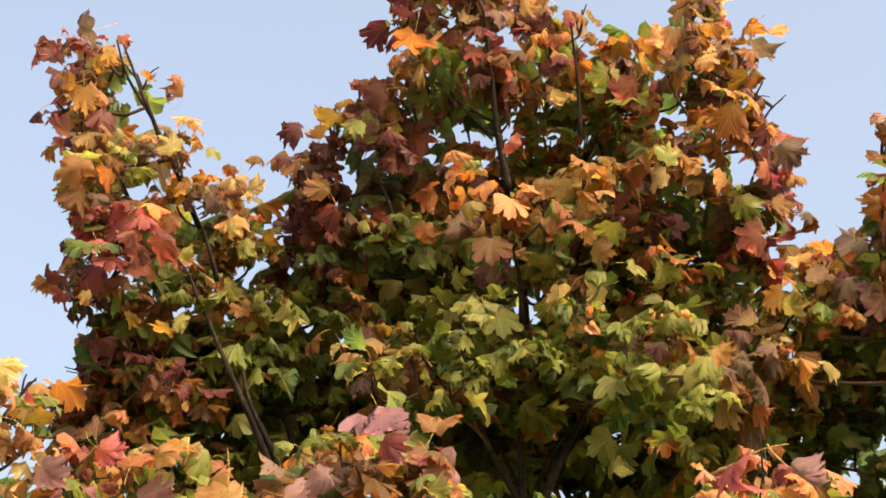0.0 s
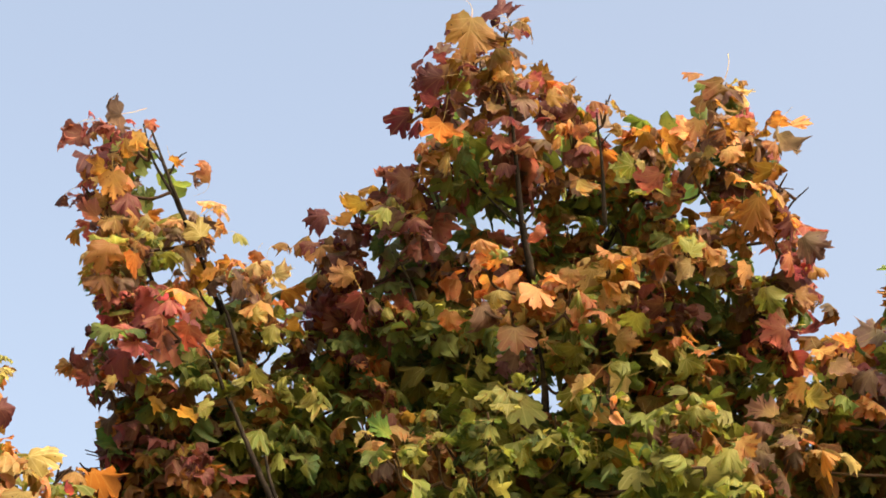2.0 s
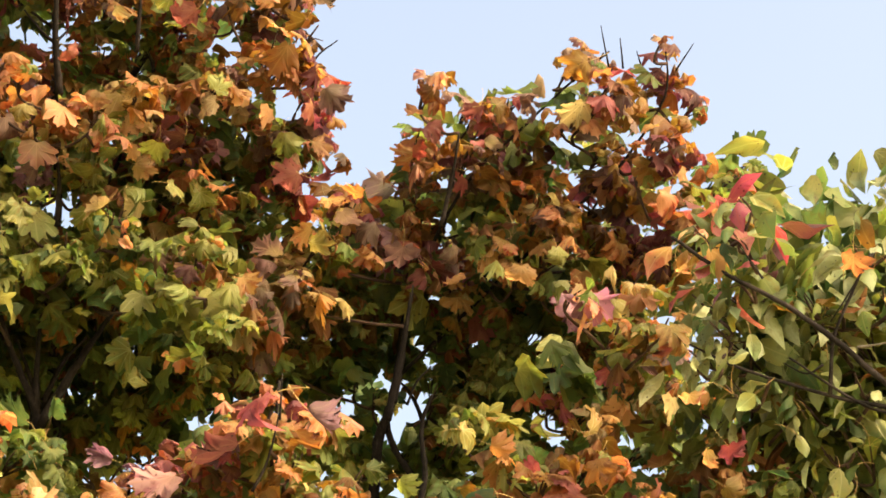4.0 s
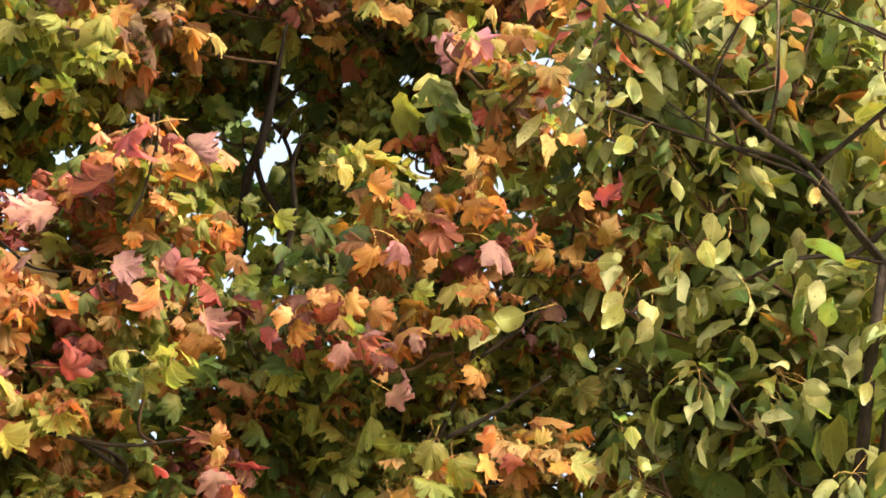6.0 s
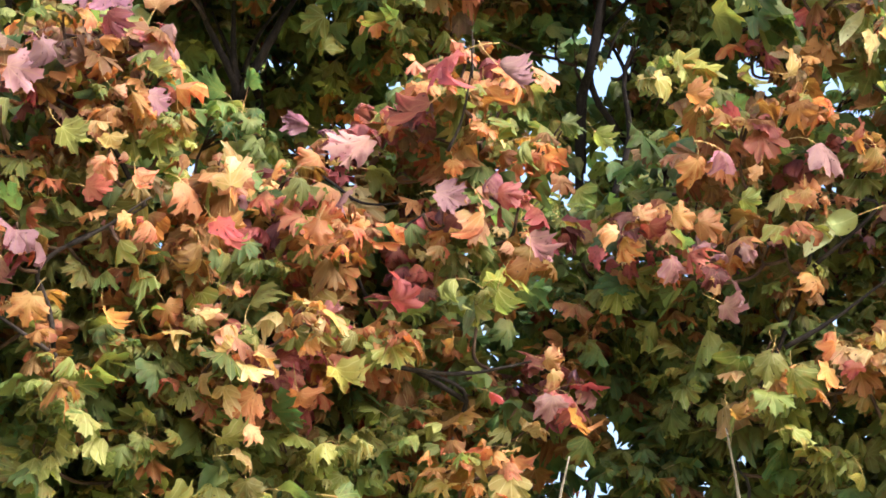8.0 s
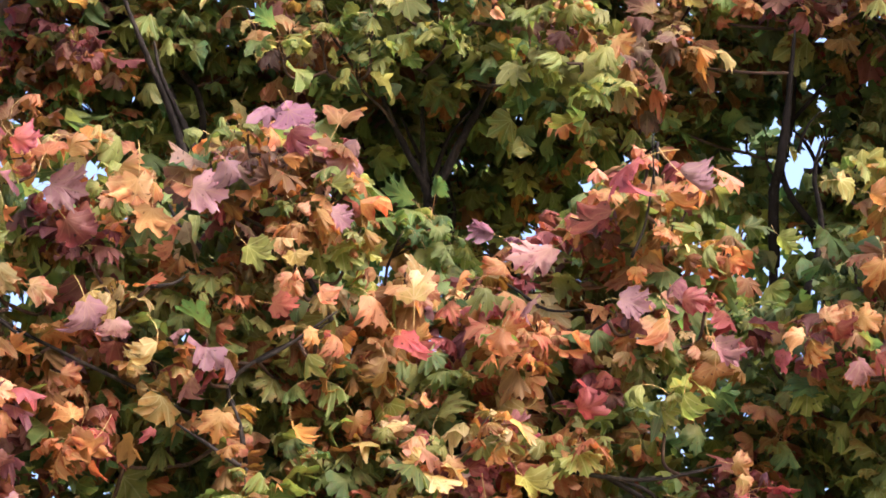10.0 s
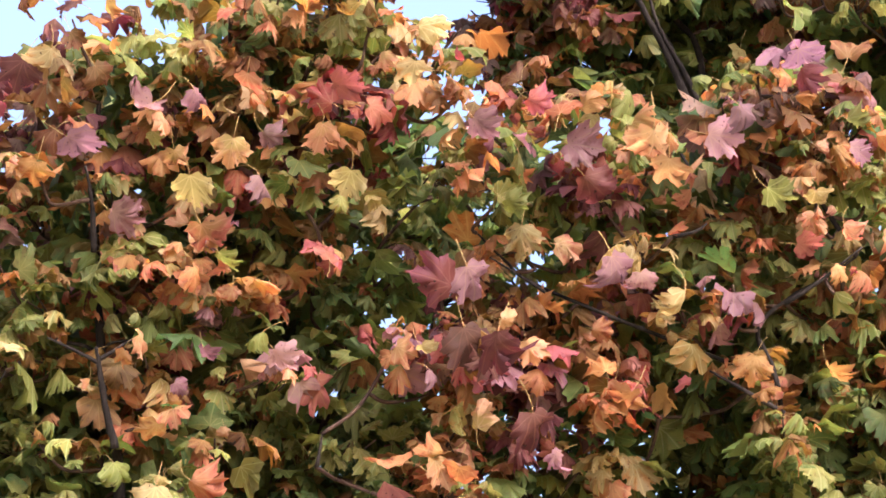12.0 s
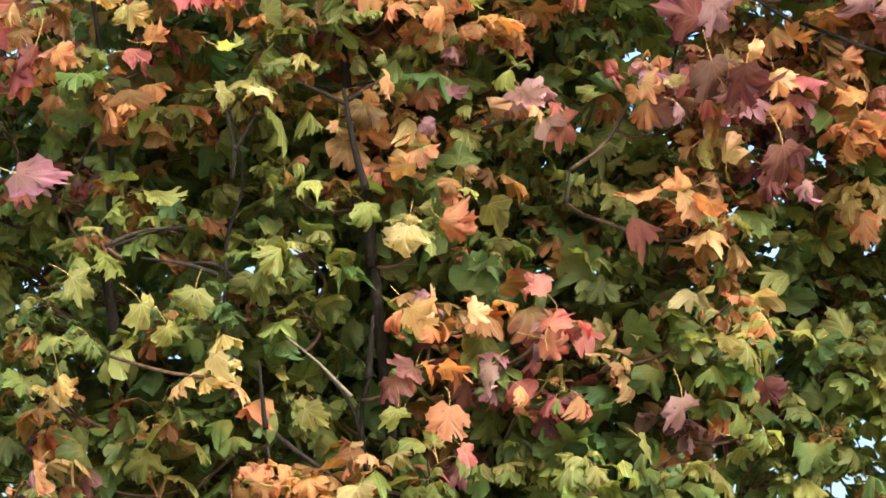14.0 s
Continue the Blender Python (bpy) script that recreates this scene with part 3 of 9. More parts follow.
bl.limb("limb", 0.006, (-0.768, 5.764, 5.047), (-0.841, 5.478, 5.165), (-0.906, 5.402, 5.265), (-0.930, 5.344, 5.343))
bl.limb("limb", 0.005, (-0.663, 5.983, 4.676), (-0.748, 5.718, 4.790), (-0.794, 5.665, 4.872))
bl.limb("branch", 0.0060, (-0.817, 5.393, 5.080), (-0.858, 5.324, 5.174), (-0.894, 5.258, 5.262))
bl.limb("branch", 0.0070, (-0.692, 5.587, 4.788), (-0.714, 5.537, 4.870), (-0.746, 5.488, 4.944))
bl.limb("branch", 0.0050, (-0.737, 5.609, 4.739), (-0.759, 5.573, 4.797), (-0.785, 5.550, 4.831))
bl.limb("branch", 0.0030, (-0.867, 5.308, 5.196), (-0.893, 5.286, 5.223), (-0.919, 5.271, 5.238))
bl.limb("branch", 0.0030, (-0.854, 5.325, 5.175), (-0.833, 5.305, 5.209), (-0.812, 5.299, 5.222))
bl.limb("branch", 0.0110, (-0.553, 5.843, 4.322), (-0.605, 5.772, 4.460), (-0.651, 5.717, 4.559), (-0.690, 5.667, 4.644), (-0.722, 5.624, 4.717))
bl.limb("branch", 0.0090, (-0.521, 5.848, 4.320), (-0.576, 5.786, 4.437), (-0.621, 5.736, 4.527), (-0.639, 5.695, 4.603))
bl.leaf("m", -1.013, 5.287, 5.034, 0.076, -0.93, -0.22, 0.29, -0.16, -0.46, -0.72)
bl.leaf("o", -0.984, 5.318, 4.977, 0.096, -0.30, 0.15, -0.84, 0.19, -0.78, -0.44)
bl.leaf("o", -0.925, 5.323, 4.949, 0.073, -0.19, 0.70, -0.60, -0.46, -0.79, -0.25)
bl.leaf("r", -0.887, 5.411, 4.875, 0.113, -0.68, 0.54, -0.29, -0.19, -0.94, -0.14)
bl.leaf("r", -0.948, 5.463, 4.768, 0.116, -0.80, 0.41, -0.05, -0.21, -0.96, 0.33)
bl.leaf("r", -0.802, 5.422, 4.807, 0.087, -0.34, 0.65, -0.60, -0.25, -0.86, -0.28)
bl.leaf("y", -0.775, 5.362, 5.019, 0.071, -0.48, -0.46, 0.75, 0.38, -0.86, -0.19)
bl.leaf("o", -0.777, 5.388, 4.851, 0.052, -0.35, 0.37, -0.84, 0.33, -0.72, -0.46)
bl.leaf("yg", -0.604, 5.479, 4.836, 0.069, -0.74, 0.15, -0.61, -0.28, -0.95, -0.01)
bl.leaf("a", -0.941, 5.185, 5.185, 0.066, -0.36, 0.47, -0.80, -0.54, -0.80, -0.11)
bl.leaf("o", -0.966, 5.191, 5.093, 0.080, -0.02, 0.52, -0.86, -0.17, -0.83, -0.39)
bl.leaf("b", -0.955, 5.174, 5.249, 0.107, -0.91, 0.22, 0.08, 0.04, -0.70, -0.56)
bl.leaf("o", -0.753, 5.307, 5.137, 0.077, 0.20, -0.61, 0.75, 0.91, -0.22, -0.21)
bl.leaf("b", -0.786, 5.275, 5.143, 0.051, -0.33, 0.67, -0.55, -0.79, -0.61, 0.13)
bl.leaf("o", -0.900, 5.151, 5.177, 0.056, -0.51, 0.36, -0.77, -0.48, -0.85, -0.04)
bl.leaf("a", -0.940, 5.223, 5.147, 0.051, -0.36, 0.44, -0.82, -0.38, -0.85, -0.21)
bl.leaf("a", -0.988, 5.182, 5.100, 0.069, -0.65, 0.42, 0.16, 0.08, -0.62, -0.63)
bl.leaf("a", -0.838, 5.231, 5.161, 0.048, 0.45, 0.62, -0.59, -0.75, -0.21, -0.48)
bl.leaf("y", -0.902, 5.307, 5.045, 0.055, 0.39, 0.69, -0.43, 0.45, -0.85, -0.13)
bl.leaf("yg", -0.692, 5.367, 5.029, 0.051, 0.77, 0.06, -0.52, 0.39, -0.91, 0.29)
bl.leaf("a", -0.597, 5.345, 4.979, 0.069, 0.67, 0.13, 0.53, -0.40, -0.85, 0.51)
bl.leaf("o", -0.644, 5.405, 4.999, 0.046, -0.37, 0.52, -0.77, 0.04, -0.83, -0.40)
bl.leaf("o", -0.746, 5.367, 4.930, 0.053, -0.03, 0.73, -0.55, 0.27, -0.80, -0.38)
bl.leaf("b", -0.687, 5.387, 4.912, 0.088, 0.31, 0.70, -0.24, 0.60, -0.79, 0.01)
bl.leaf("y", -0.598, 5.396, 4.932, 0.062, 0.90, 0.33, -0.21, -0.14, -0.51, -0.70)
bl.leaf("y", -0.654, 5.453, 4.856, 0.045, 0.91, -0.18, -0.14, 0.03, -0.75, -0.51)
bl.leaf("yg", -0.757, 5.429, 4.775, 0.055, 0.75, 0.34, -0.57, -0.26, -0.59, -0.62)
bl.leaf("yg", -0.645, 5.466, 4.711, 0.070, -0.33, 0.68, -0.51, -0.51, -0.81, -0.13)
bl.leaf("y", -0.709, 5.520, 4.763, 0.050, 0.69, 0.15, -0.63, 0.17, -0.90, -0.25)
bl.leaf("o", -0.798, 5.558, 4.643, 0.066, -0.88, 0.34, -0.13, 0.19, -0.44, -0.73)
bl.leaf("yg", -0.786, 5.561, 4.666, 0.049, 0.83, -0.25, -0.19, 0.04, -0.99, 0.01)
bl.leaf("a", -0.885, 5.517, 4.666, 0.053, -0.36, 0.62, -0.66, -0.47, -0.83, -0.16)
bl.leaf("m", -1.049, 5.490, 4.735, 0.079, -0.97, 0.14, 0.02, 0.07, 0.06, -0.85)
bl.leaf("m", -1.034, 5.443, 4.813, 0.046, -0.94, 0.22, -0.23, 0.03, -0.84, -0.39)
bl.leaf("p", -0.975, 5.439, 4.684, 0.045, -0.03, 0.61, -0.79, 0.66, -0.62, -0.27)
bl.leaf("m", -0.931, 5.443, 4.720, 0.076, -0.30, 0.70, -0.41, -0.24, -0.87, -0.29)
bl.leaf("yg", -0.510, 5.493, 4.660, 0.075, 0.23, 0.73, -0.39, 0.63, -0.74, -0.09)
bl.bough("spire", (-1.02, 5.45, 5.40, 0.04), (-1.00, 5.48, 5.35, 0.04), (-1.02, 5.45, 5.27, 0.04), (-1.01, 5.48, 5.22, 0.04), (-1.02, 5.45, 5.14, 0.04), (-0.97, 5.48, 5.11, 0.05))
bl.bough("rust", (-1.06, 5.89, 4.75, 0.12), (-0.97, 5.79, 4.83, 0.12))
bl.bough("maroon", (-1.10, 5.58, 5.25, 0.06))
bl.bough("oldgold", (-1.01, 5.43, 5.00, 0.09), (-0.82, 5.53, 5.15, 0.09), (-0.84, 5.72, 5.12, 0.07), (-0.69, 5.66, 5.06, 0.10), (-0.86, 5.87, 4.81, 0.09))
bl.bough("olive", (-0.93, 5.46, 5.02, 0.07), (-0.65, 5.67, 4.95, 0.09), (-0.77, 5.65, 4.84, 0.10), (-0.61, 5.77, 4.83, 0.10), (-0.89, 5.86, 4.63, 0.13))
bl.bough("crimson", (-0.94, 5.51, 4.89, 0.11), (-1.01, 5.60, 4.84, 0.08), (-1.08, 5.62, 4.81, 0.04))
bl.bough("maroon", (-1.06, 5.40, 5.29, 0.05), (-1.07, 5.42, 5.19, 0.04), (-1.00, 5.42, 5.23, 0.04))
bl.bough("rustmauve", (-1.04, 5.40, 5.38, 0.04), (-0.97, 5.40, 5.34, 0.04))
bl.bough("crimson", (-1.01, 5.50, 4.76, 0.06), (-0.94, 5.46, 4.80, 0.05), (-0.88, 5.42, 4.86, 0.05))
bl.bough("rust", (-1.12, 5.90, 4.69, 0.05), (-1.07, 5.92, 4.49, 0.07))
bl.bough("ember", (-0.86, 5.78, 4.99, 0.07))
bl.bough("green", (-0.75, 6.02, 4.86, 0.14))
bl.bough("rustgreen", (-0.96, 5.93, 4.59, 0.13), (-0.84, 6.03, 4.84, 0.11), (-1.01, 5.85, 4.71, 0.10), (-1.00, 5.94, 4.86, 0.09), (-0.45, 5.80, 4.93, 0.12), (-0.39, 5.82, 4.81, 0.10))
bl.bough("green", (-0.81, 6.11, 4.75, 0.14), (-0.61, 5.92, 4.74, 0.13), (-0.45, 5.93, 4.74, 0.10), (-0.53, 6.18, 4.75, 0.12), (-0.71, 6.17, 4.66, 0.12))
bl.bough("rust", (-1.08, 5.72, 4.65, 0.05), (-1.15, 5.93, 4.66, 0.04), (-1.06, 5.76, 4.73, 0.05), (-1.10, 5.89, 4.56, 0.05))
bl.bough("rust", (-1.06, 5.68, 4.66, 0.09), (-1.04, 5.93, 4.67, 0.10), (-0.92, 5.86, 4.69, 0.10), (-1.08, 5.87, 4.80, 0.07), (-1.13, 5.94, 4.60, 0.07), (-0.82, 5.79, 4.60, 0.10))
bl.bough("rustgreen", (-0.86, 6.01, 4.59, 0.12), (-0.97, 5.97, 4.51, 0.12), (-0.74, 6.01, 4.48, 0.12), (-0.75, 5.89, 4.65, 0.09))
bl.bough("green", (-0.69, 6.10, 4.41, 0.10), (-0.48, 6.09, 4.69, 0.11), (-0.63, 5.85, 4.72, 0.12))
bl.spread(0.069, 4300, 1350)

# tall young maple turning rust and gold above a green inner crown
bm = Tree("maple_tree", "tall young maple turning rust and gold above a green inner crown", "maple", 12, (0.01, 6.83))
bm.limb("trunk", 0.030, (0.01, 6.83, -0.02), (0.04, 6.81, 1.44), (-0.01, 6.82, 2.89), (0.01, 6.38, 4.13))
bm.limb("limb", 0.013, (0.015, 6.377, 4.128), (0.088, 6.278, 4.364), (0.069, 6.219, 4.495), (0.043, 6.065, 4.804), (0.040, 5.997, 4.932), (0.012, 5.895, 5.108), (-0.008, 5.773, 5.305), (-0.035, 5.628, 5.522), (-0.024, 5.528, 5.662))
bm.limb("limb", 0.016, (0.015, 6.377, 4.128), (0.023, 6.298, 4.320), (0.025, 6.243, 4.442), (0.007, 6.193, 4.551))
bm.limb("limb", 0.011, (0.023, 6.298, 4.320), (0.025, 6.243, 4.442), (-0.030, 6.199, 4.539), (-0.079, 6.155, 4.627), (-0.111, 6.105, 4.728))
bm.limb("limb", 0.011, (0.023, 6.298, 4.320), (0.032, 6.244, 4.442), (0.119, 6.188, 4.559), (0.198, 6.116, 4.702), (0.261, 6.068, 4.790))
bm.limb("limb", 0.006, (0.012, 5.895, 5.108), (-0.004, 5.632, 5.211), (-0.049, 5.604, 5.253), (-0.098, 5.588, 5.277), (-0.139, 5.560, 5.319))
bm.limb("limb", 0.008, (0.198, 6.116, 4.702), (0.043, 6.065, 4.804), (0.153, 5.968, 4.979), (0.253, 5.811, 5.236), (0.198, 5.754, 5.330), (0.158, 5.687, 5.434))
bm.limb("limb", 0.004, (0.614, 5.639, 5.147), (0.657, 5.591, 5.215), (0.706, 5.561, 5.252))
bm.limb("limb", 0.003, (-0.350, 5.605, 5.236), (-0.354, 5.538, 5.336))
bm.limb("branch", 0.0100, (0.014, 5.601, 5.034), (-0.007, 5.534, 5.141), (-0.017, 5.458, 5.258), (-0.030, 5.363, 5.395))
bm.limb("branch", 0.0050, (-0.007, 5.536, 5.139), (-0.048, 5.518, 5.165), (-0.092, 5.493, 5.203))
bm.limb("branch", 0.0040, (-0.002, 5.530, 5.147), (0.015, 5.519, 5.164), (0.027, 5.508, 5.181))
bm.limb("branch", 0.0060, (0.195, 5.534, 5.135), (0.192, 5.458, 5.251), (0.181, 5.380, 5.366))
bm.limb("branch", 0.0080, (0.036, 5.768, 4.746), (0.033, 5.714, 4.843), (0.021, 5.679, 4.903))
bm.limb("branch", 0.0030, (0.185, 5.427, 5.298), (0.214, 5.408, 5.325))
bm.limb("branch", 0.0050, (-0.262, 5.643, 4.954), (-0.288, 5.599, 5.026), (-0.314, 5.568, 5.073))
bm.limb("branch", 0.0140, (0.037, 6.007, 4.260), (0.027, 5.975, 4.332), (-0.042, 5.917, 4.455), (-0.090, 5.866, 4.558))
bm.limb("branch", 0.0140, (0.037, 5.990, 4.299), (0.122, 5.917, 4.452), (0.202, 5.853, 4.578))
bm.limb("branch", 0.0110, (0.027, 5.978, 4.325), (0.019, 5.930, 4.429), (0.017, 5.873, 4.544))
bm.leaf("a", -0.117, 5.148, 5.490, 0.117, -0.15, 0.16, -0.86, 0.42, -0.72, -0.41)
bm.leaf("m", -0.193, 5.223, 5.372, 0.096, -0.88, -0.17, -0.27, 0.05, -0.75, -0.51)
bm.leaf("o", -0.193, 5.252, 5.254, 0.108, -0.26, 0.71, -0.28, -0.06, -0.85, -0.37)
bm.leaf("a", 0.295, 5.335, 5.274, 0.097, 0.64, 0.51, 0.03, 0.15, -0.95, -0.11)
bm.leaf("a", 0.486, 5.225, 5.343, 0.105, -0.29, 0.13, -0.83, 0.60, -0.52, -0.46)
bm.leaf("o", 0.513, 5.256, 5.247, 0.071, -0.03, 0.73, -0.55, -0.16, -0.83, -0.39)
bm.leaf("m", -0.479, 5.412, 5.103, 0.077, -1.00, -0.00, 0.03, 0.04, -1.00, 0.15)
bm.leaf("m", -0.279, 5.409, 5.205, 0.090, -0.93, 0.25, -0.21, -0.04, -0.93, -0.22)
bm.leaf("yg", 0.262, 5.343, 5.183, 0.066, -0.99, 0.09, -0.12, 0.05, -0.75, -0.51)
bm.leaf("r", 0.331, 5.411, 5.202, 0.099, -0.65, 0.31, -0.68, 0.40, -0.54, -0.59)
bm.leaf("a", 0.563, 5.425, 5.133, 0.105, -0.36, 0.59, -0.70, 0.70, -0.40, -0.44)
bm.leaf("yg", 0.391, 5.453, 4.997, 0.069, 0.49, -0.29, 0.79, 0.29, -0.70, -0.50)
bm.leaf("y", 0.393, 5.463, 4.972, 0.076, -0.95, 0.15, -0.28, -0.11, -0.98, -0.01)
bm.leaf("p", 0.528, 5.467, 4.968, 0.067, -0.32, 0.69, -0.48, -0.57, -0.79, -0.09)
bm.leaf("g", 0.572, 5.506, 4.926, 0.090, 0.14, 0.29, -0.89, -0.30, -0.77, -0.41)
bm.leaf("r", 0.632, 5.464, 4.994, 0.077, 0.29, 0.67, -0.62, 0.70, -0.69, -0.03)
bm.leaf("b", 0.671, 5.488, 5.058, 0.103, 0.54, 0.12, -0.72, -0.17, -0.72, -0.52)
bm.leaf("r", 0.618, 5.566, 4.848, 0.087, -0.95, 0.18, -0.26, 0.05, -0.80, -0.44)
bm.leaf("o", -0.065, 5.457, 5.007, 0.082, -0.95, 0.19, -0.26, 0.16, -0.54, -0.67)
bm.leaf("p", 0.108, 5.475, 4.972, 0.063, -0.35, 0.37, -0.84, -0.28, -0.86, -0.27)
bm.leaf("y", 0.195, 5.480, 4.998, 0.046, -0.36, 0.42, -0.83, 0.68, -0.43, -0.44)
bm.leaf("p", -0.424, 5.537, 5.018, 0.075, -0.84, -0.09, -0.40, 0.15, -0.57, -0.66)
bm.leaf("yg", -0.332, 5.409, 5.118, 0.063, -0.83, -0.10, -0.40, -0.22, -0.95, 0.38)
bm.leaf("a", -0.394, 5.383, 5.122, 0.084, -0.61, 0.57, -0.45, 0.42, -0.51, -0.60)
bm.leaf("m", -0.398, 5.504, 4.934, 0.109, 0.23, 0.73, -0.39, 0.68, -0.70, -0.05)
bm.leaf("o", -0.190, 5.538, 4.900, 0.077, -0.20, 0.57, -0.80, -0.31, -0.83, -0.31)
bm.leaf("b", -0.027, 5.638, 4.856, 0.091, 0.31, 0.38, -0.85, 0.73, -0.67, -0.00)
bm.leaf("g", 0.112, 5.573, 4.813, 0.089, -0.30, 0.70, -0.44, 0.43, -0.65, -0.47)
bm.leaf("y", 0.234, 5.636, 4.765, 0.083, -0.94, 0.23, -0.23, 0.12, -0.65, -0.60)
bm.leaf("yg", 0.106, 5.682, 4.755, 0.093, -0.20, 0.57, -0.80, -0.10, -0.85, -0.37)
bm.leaf("yg", 0.142, 5.702, 4.681, 0.072, 0.75, 0.38, -0.54, -0.12, -0.73, -0.52)
bm.leaf("yg", 0.298, 5.600, 4.805, 0.067, 0.98, 0.16, -0.13, 0.15, -0.98, 0.27)
bm.leaf("yg", 0.380, 5.643, 4.814, 0.083, 0.62, 0.41, -0.66, 0.31, -0.90, -0.17)
bm.leaf("b", 0.281, 5.700, 4.680, 0.093, 0.15, 0.34, -0.89, -0.14, -0.81, -0.41)
bm.leaf("g", 0.400, 5.706, 4.630, 0.090, -0.01, 0.21, -0.89, -0.41, -0.77, -0.34)
bm.leaf("g", -0.151, 5.591, 4.741, 0.083, -0.03, 0.74, -0.38, -0.44, -0.76, -0.33)
bm.leaf("g", 0.154, 5.688, 4.565, 0.086, -0.19, 0.67, -0.67, 0.73, -0.48, -0.34)
bm.leaf("p", 0.213, 5.580, 4.840, 0.072, 0.80, -0.08, -0.42, -0.08, -0.65, -0.61)
bm.leaf("b", -0.113, 5.548, 4.920, 0.098, 0.62, 0.39, -0.68, 0.50, -0.86, 0.04)
bm.leaf("r", 0.024, 5.464, 5.078, 0.071, 0.57, 0.61, -0.21, 0.02, -0.83, -0.41)
bm.leaf("y", -0.312, 5.731, 4.623, 0.097, -0.30, 0.69, -0.43, -0.17, -0.88, -0.29)
bm.leaf("a", -0.137, 5.719, 4.554, 0.077, 0.62, 0.36, -0.69, 0.08, -0.87, -0.34)
bm.leaf("yg", 0.389, 5.799, 4.439, 0.090, -0.60, 0.56, -0.20, 0.46, -0.34, -0.67)
bm.leaf("y", -0.425, 5.754, 4.456, 0.089, -0.15, 0.72, -0.35, -0.47, -0.80, -0.22)
bm.leaf("yg", -0.016, 5.713, 4.699, 0.090, -0.52, 0.61, -0.31, 0.20, -0.76, -0.47)
bm.leaf("y", -0.313, 5.824, 4.492, 0.060, -0.33, 0.66, -0.54, 0.64, -0.50, -0.43)
bm.leaf("b", -0.047, 5.176, 5.495, 0.051, 0.84, 0.41, -0.13, 0.36, -0.73, 0.73)
bm.leaf("m", -0.017, 5.169, 5.473, 0.041, 0.48, 0.50, -0.72, 0.84, -0.49, 0.38)
bm.leaf("a", -0.044, 5.282, 5.417, 0.052, 0.87, -0.20, 0.44, 0.11, -0.74, -0.51)
bm.leaf("o", -0.049, 5.241, 5.397, 0.048, 0.15, 0.39, -0.88, 0.18, -0.84, -0.37)
bm.leaf("b", -0.068, 5.304, 5.341, 0.064, -0.26, 0.71, -0.30, 0.07, -0.83, -0.41)
bm.leaf("m", -0.208, 5.308, 5.363, 0.064, -0.70, 0.52, -0.32, 0.44, -0.33, -0.69)
bm.leaf("m", -0.162, 5.295, 5.380, 0.068, -0.34, 0.67, -0.57, -0.39, -0.85, -0.21)
bm.leaf("m", -0.048, 5.287, 5.233, 0.063, -0.33, 0.68, -0.54, -0.27, -0.86, -0.27)
bm.leaf("o", 0.043, 5.255, 5.369, 0.046, -0.36, 0.44, -0.82, 0.62, -0.50, -0.46)
bm.leaf("a", 0.062, 5.311, 5.375, 0.058, 0.87, -0.12, -0.29, 0.06, -0.91, -0.25)
bm.leaf("a", 0.098, 5.247, 5.355, 0.052, 0.89, -0.20, -0.16, 0.04, -0.97, 0.39)
bm.leaf("a", 0.167, 5.254, 5.310, 0.064, 0.88, -0.16, -0.23, 0.11, -0.83, 0.69)
bm.leaf("a", 0.239, 5.361, 5.281, 0.052, 0.02, -0.52, 0.85, 0.74, -0.55, -0.23)
bm.leaf("p", 0.425, 5.329, 5.298, 0.059, -0.35, 0.63, -0.65, 0.24, -0.76, -0.45)
bm.leaf("o", 0.522, 5.282, 5.256, 0.058, 0.43, 0.20, -0.80, -0.70, -0.28, -0.50)
bm.leaf("y", 0.447, 5.353, 5.239, 0.041, -0.36, 0.43, -0.82, -0.72, -0.69, 0.04)
bm.leaf("b", 0.606, 5.261, 5.204, 0.102, 0.10, 0.74, -0.37, -0.71, -0.52, -0.32)
bm.leaf("a", 0.599, 5.357, 5.170, 0.096, -0.29, 0.71, -0.38, 0.57, -0.55, -0.46)
bm.leaf("y", 0.272, 5.345, 5.195, 0.043, 0.95, 0.19, 0.09, 0.04, -0.99, 0.29)
bm.leaf("y", 0.130, 5.345, 5.144, 0.076, -0.19, 0.67, -0.66, -0.71, -0.66, -0.10)
bm.leaf("b", 0.044, 5.337, 5.178, 0.046, -0.02, 0.52, -0.85, 0.83, -0.45, -0.17)
bm.leaf("o", 0.087, 5.318, 5.253, 0.052, -0.31, 0.20, -0.85, 0.04, -0.83, -0.40)
bm.leaf("r", 0.136, 5.323, 5.288, 0.041, -0.02, 0.48, -0.87, -0.30, -0.80, -0.37)
bm.leaf("o", -0.418, 5.414, 5.109, 0.086, -0.17, 0.72, -0.50, 0.75, -0.46, -0.33)
bm.leaf("b", -0.337, 5.432, 5.107, 0.063, 0.82, 0.42, -0.33, -0.11, -0.69, -0.57)
bm.leaf("y", -0.009, 5.571, 4.930, 0.071, 0.11, 0.74, -0.47, 0.75, -0.60, -0.11)
bm.leaf("y", 0.027, 5.565, 4.887, 0.058, 0.61, 0.54, -0.56, 0.73, -0.63, 0.42)
bm.leaf("yg", 0.078, 5.547, 4.893, 0.067, 0.41, 0.14, -0.79, 0.09, -0.85, -0.37)
bm.leaf("p", 0.189, 5.515, 4.941, 0.073, -0.32, 0.24, -0.85, -0.52, -0.81, -0.12)
bm.leaf("p", 0.216, 5.594, 4.894, 0.052, -0.78, 0.37, -0.50, -0.22, -0.94, -0.10)
bm.leaf("g", 0.261, 5.529, 4.877, 0.077, -0.26, 0.71, -0.30, 0.27, -0.75, -0.45)
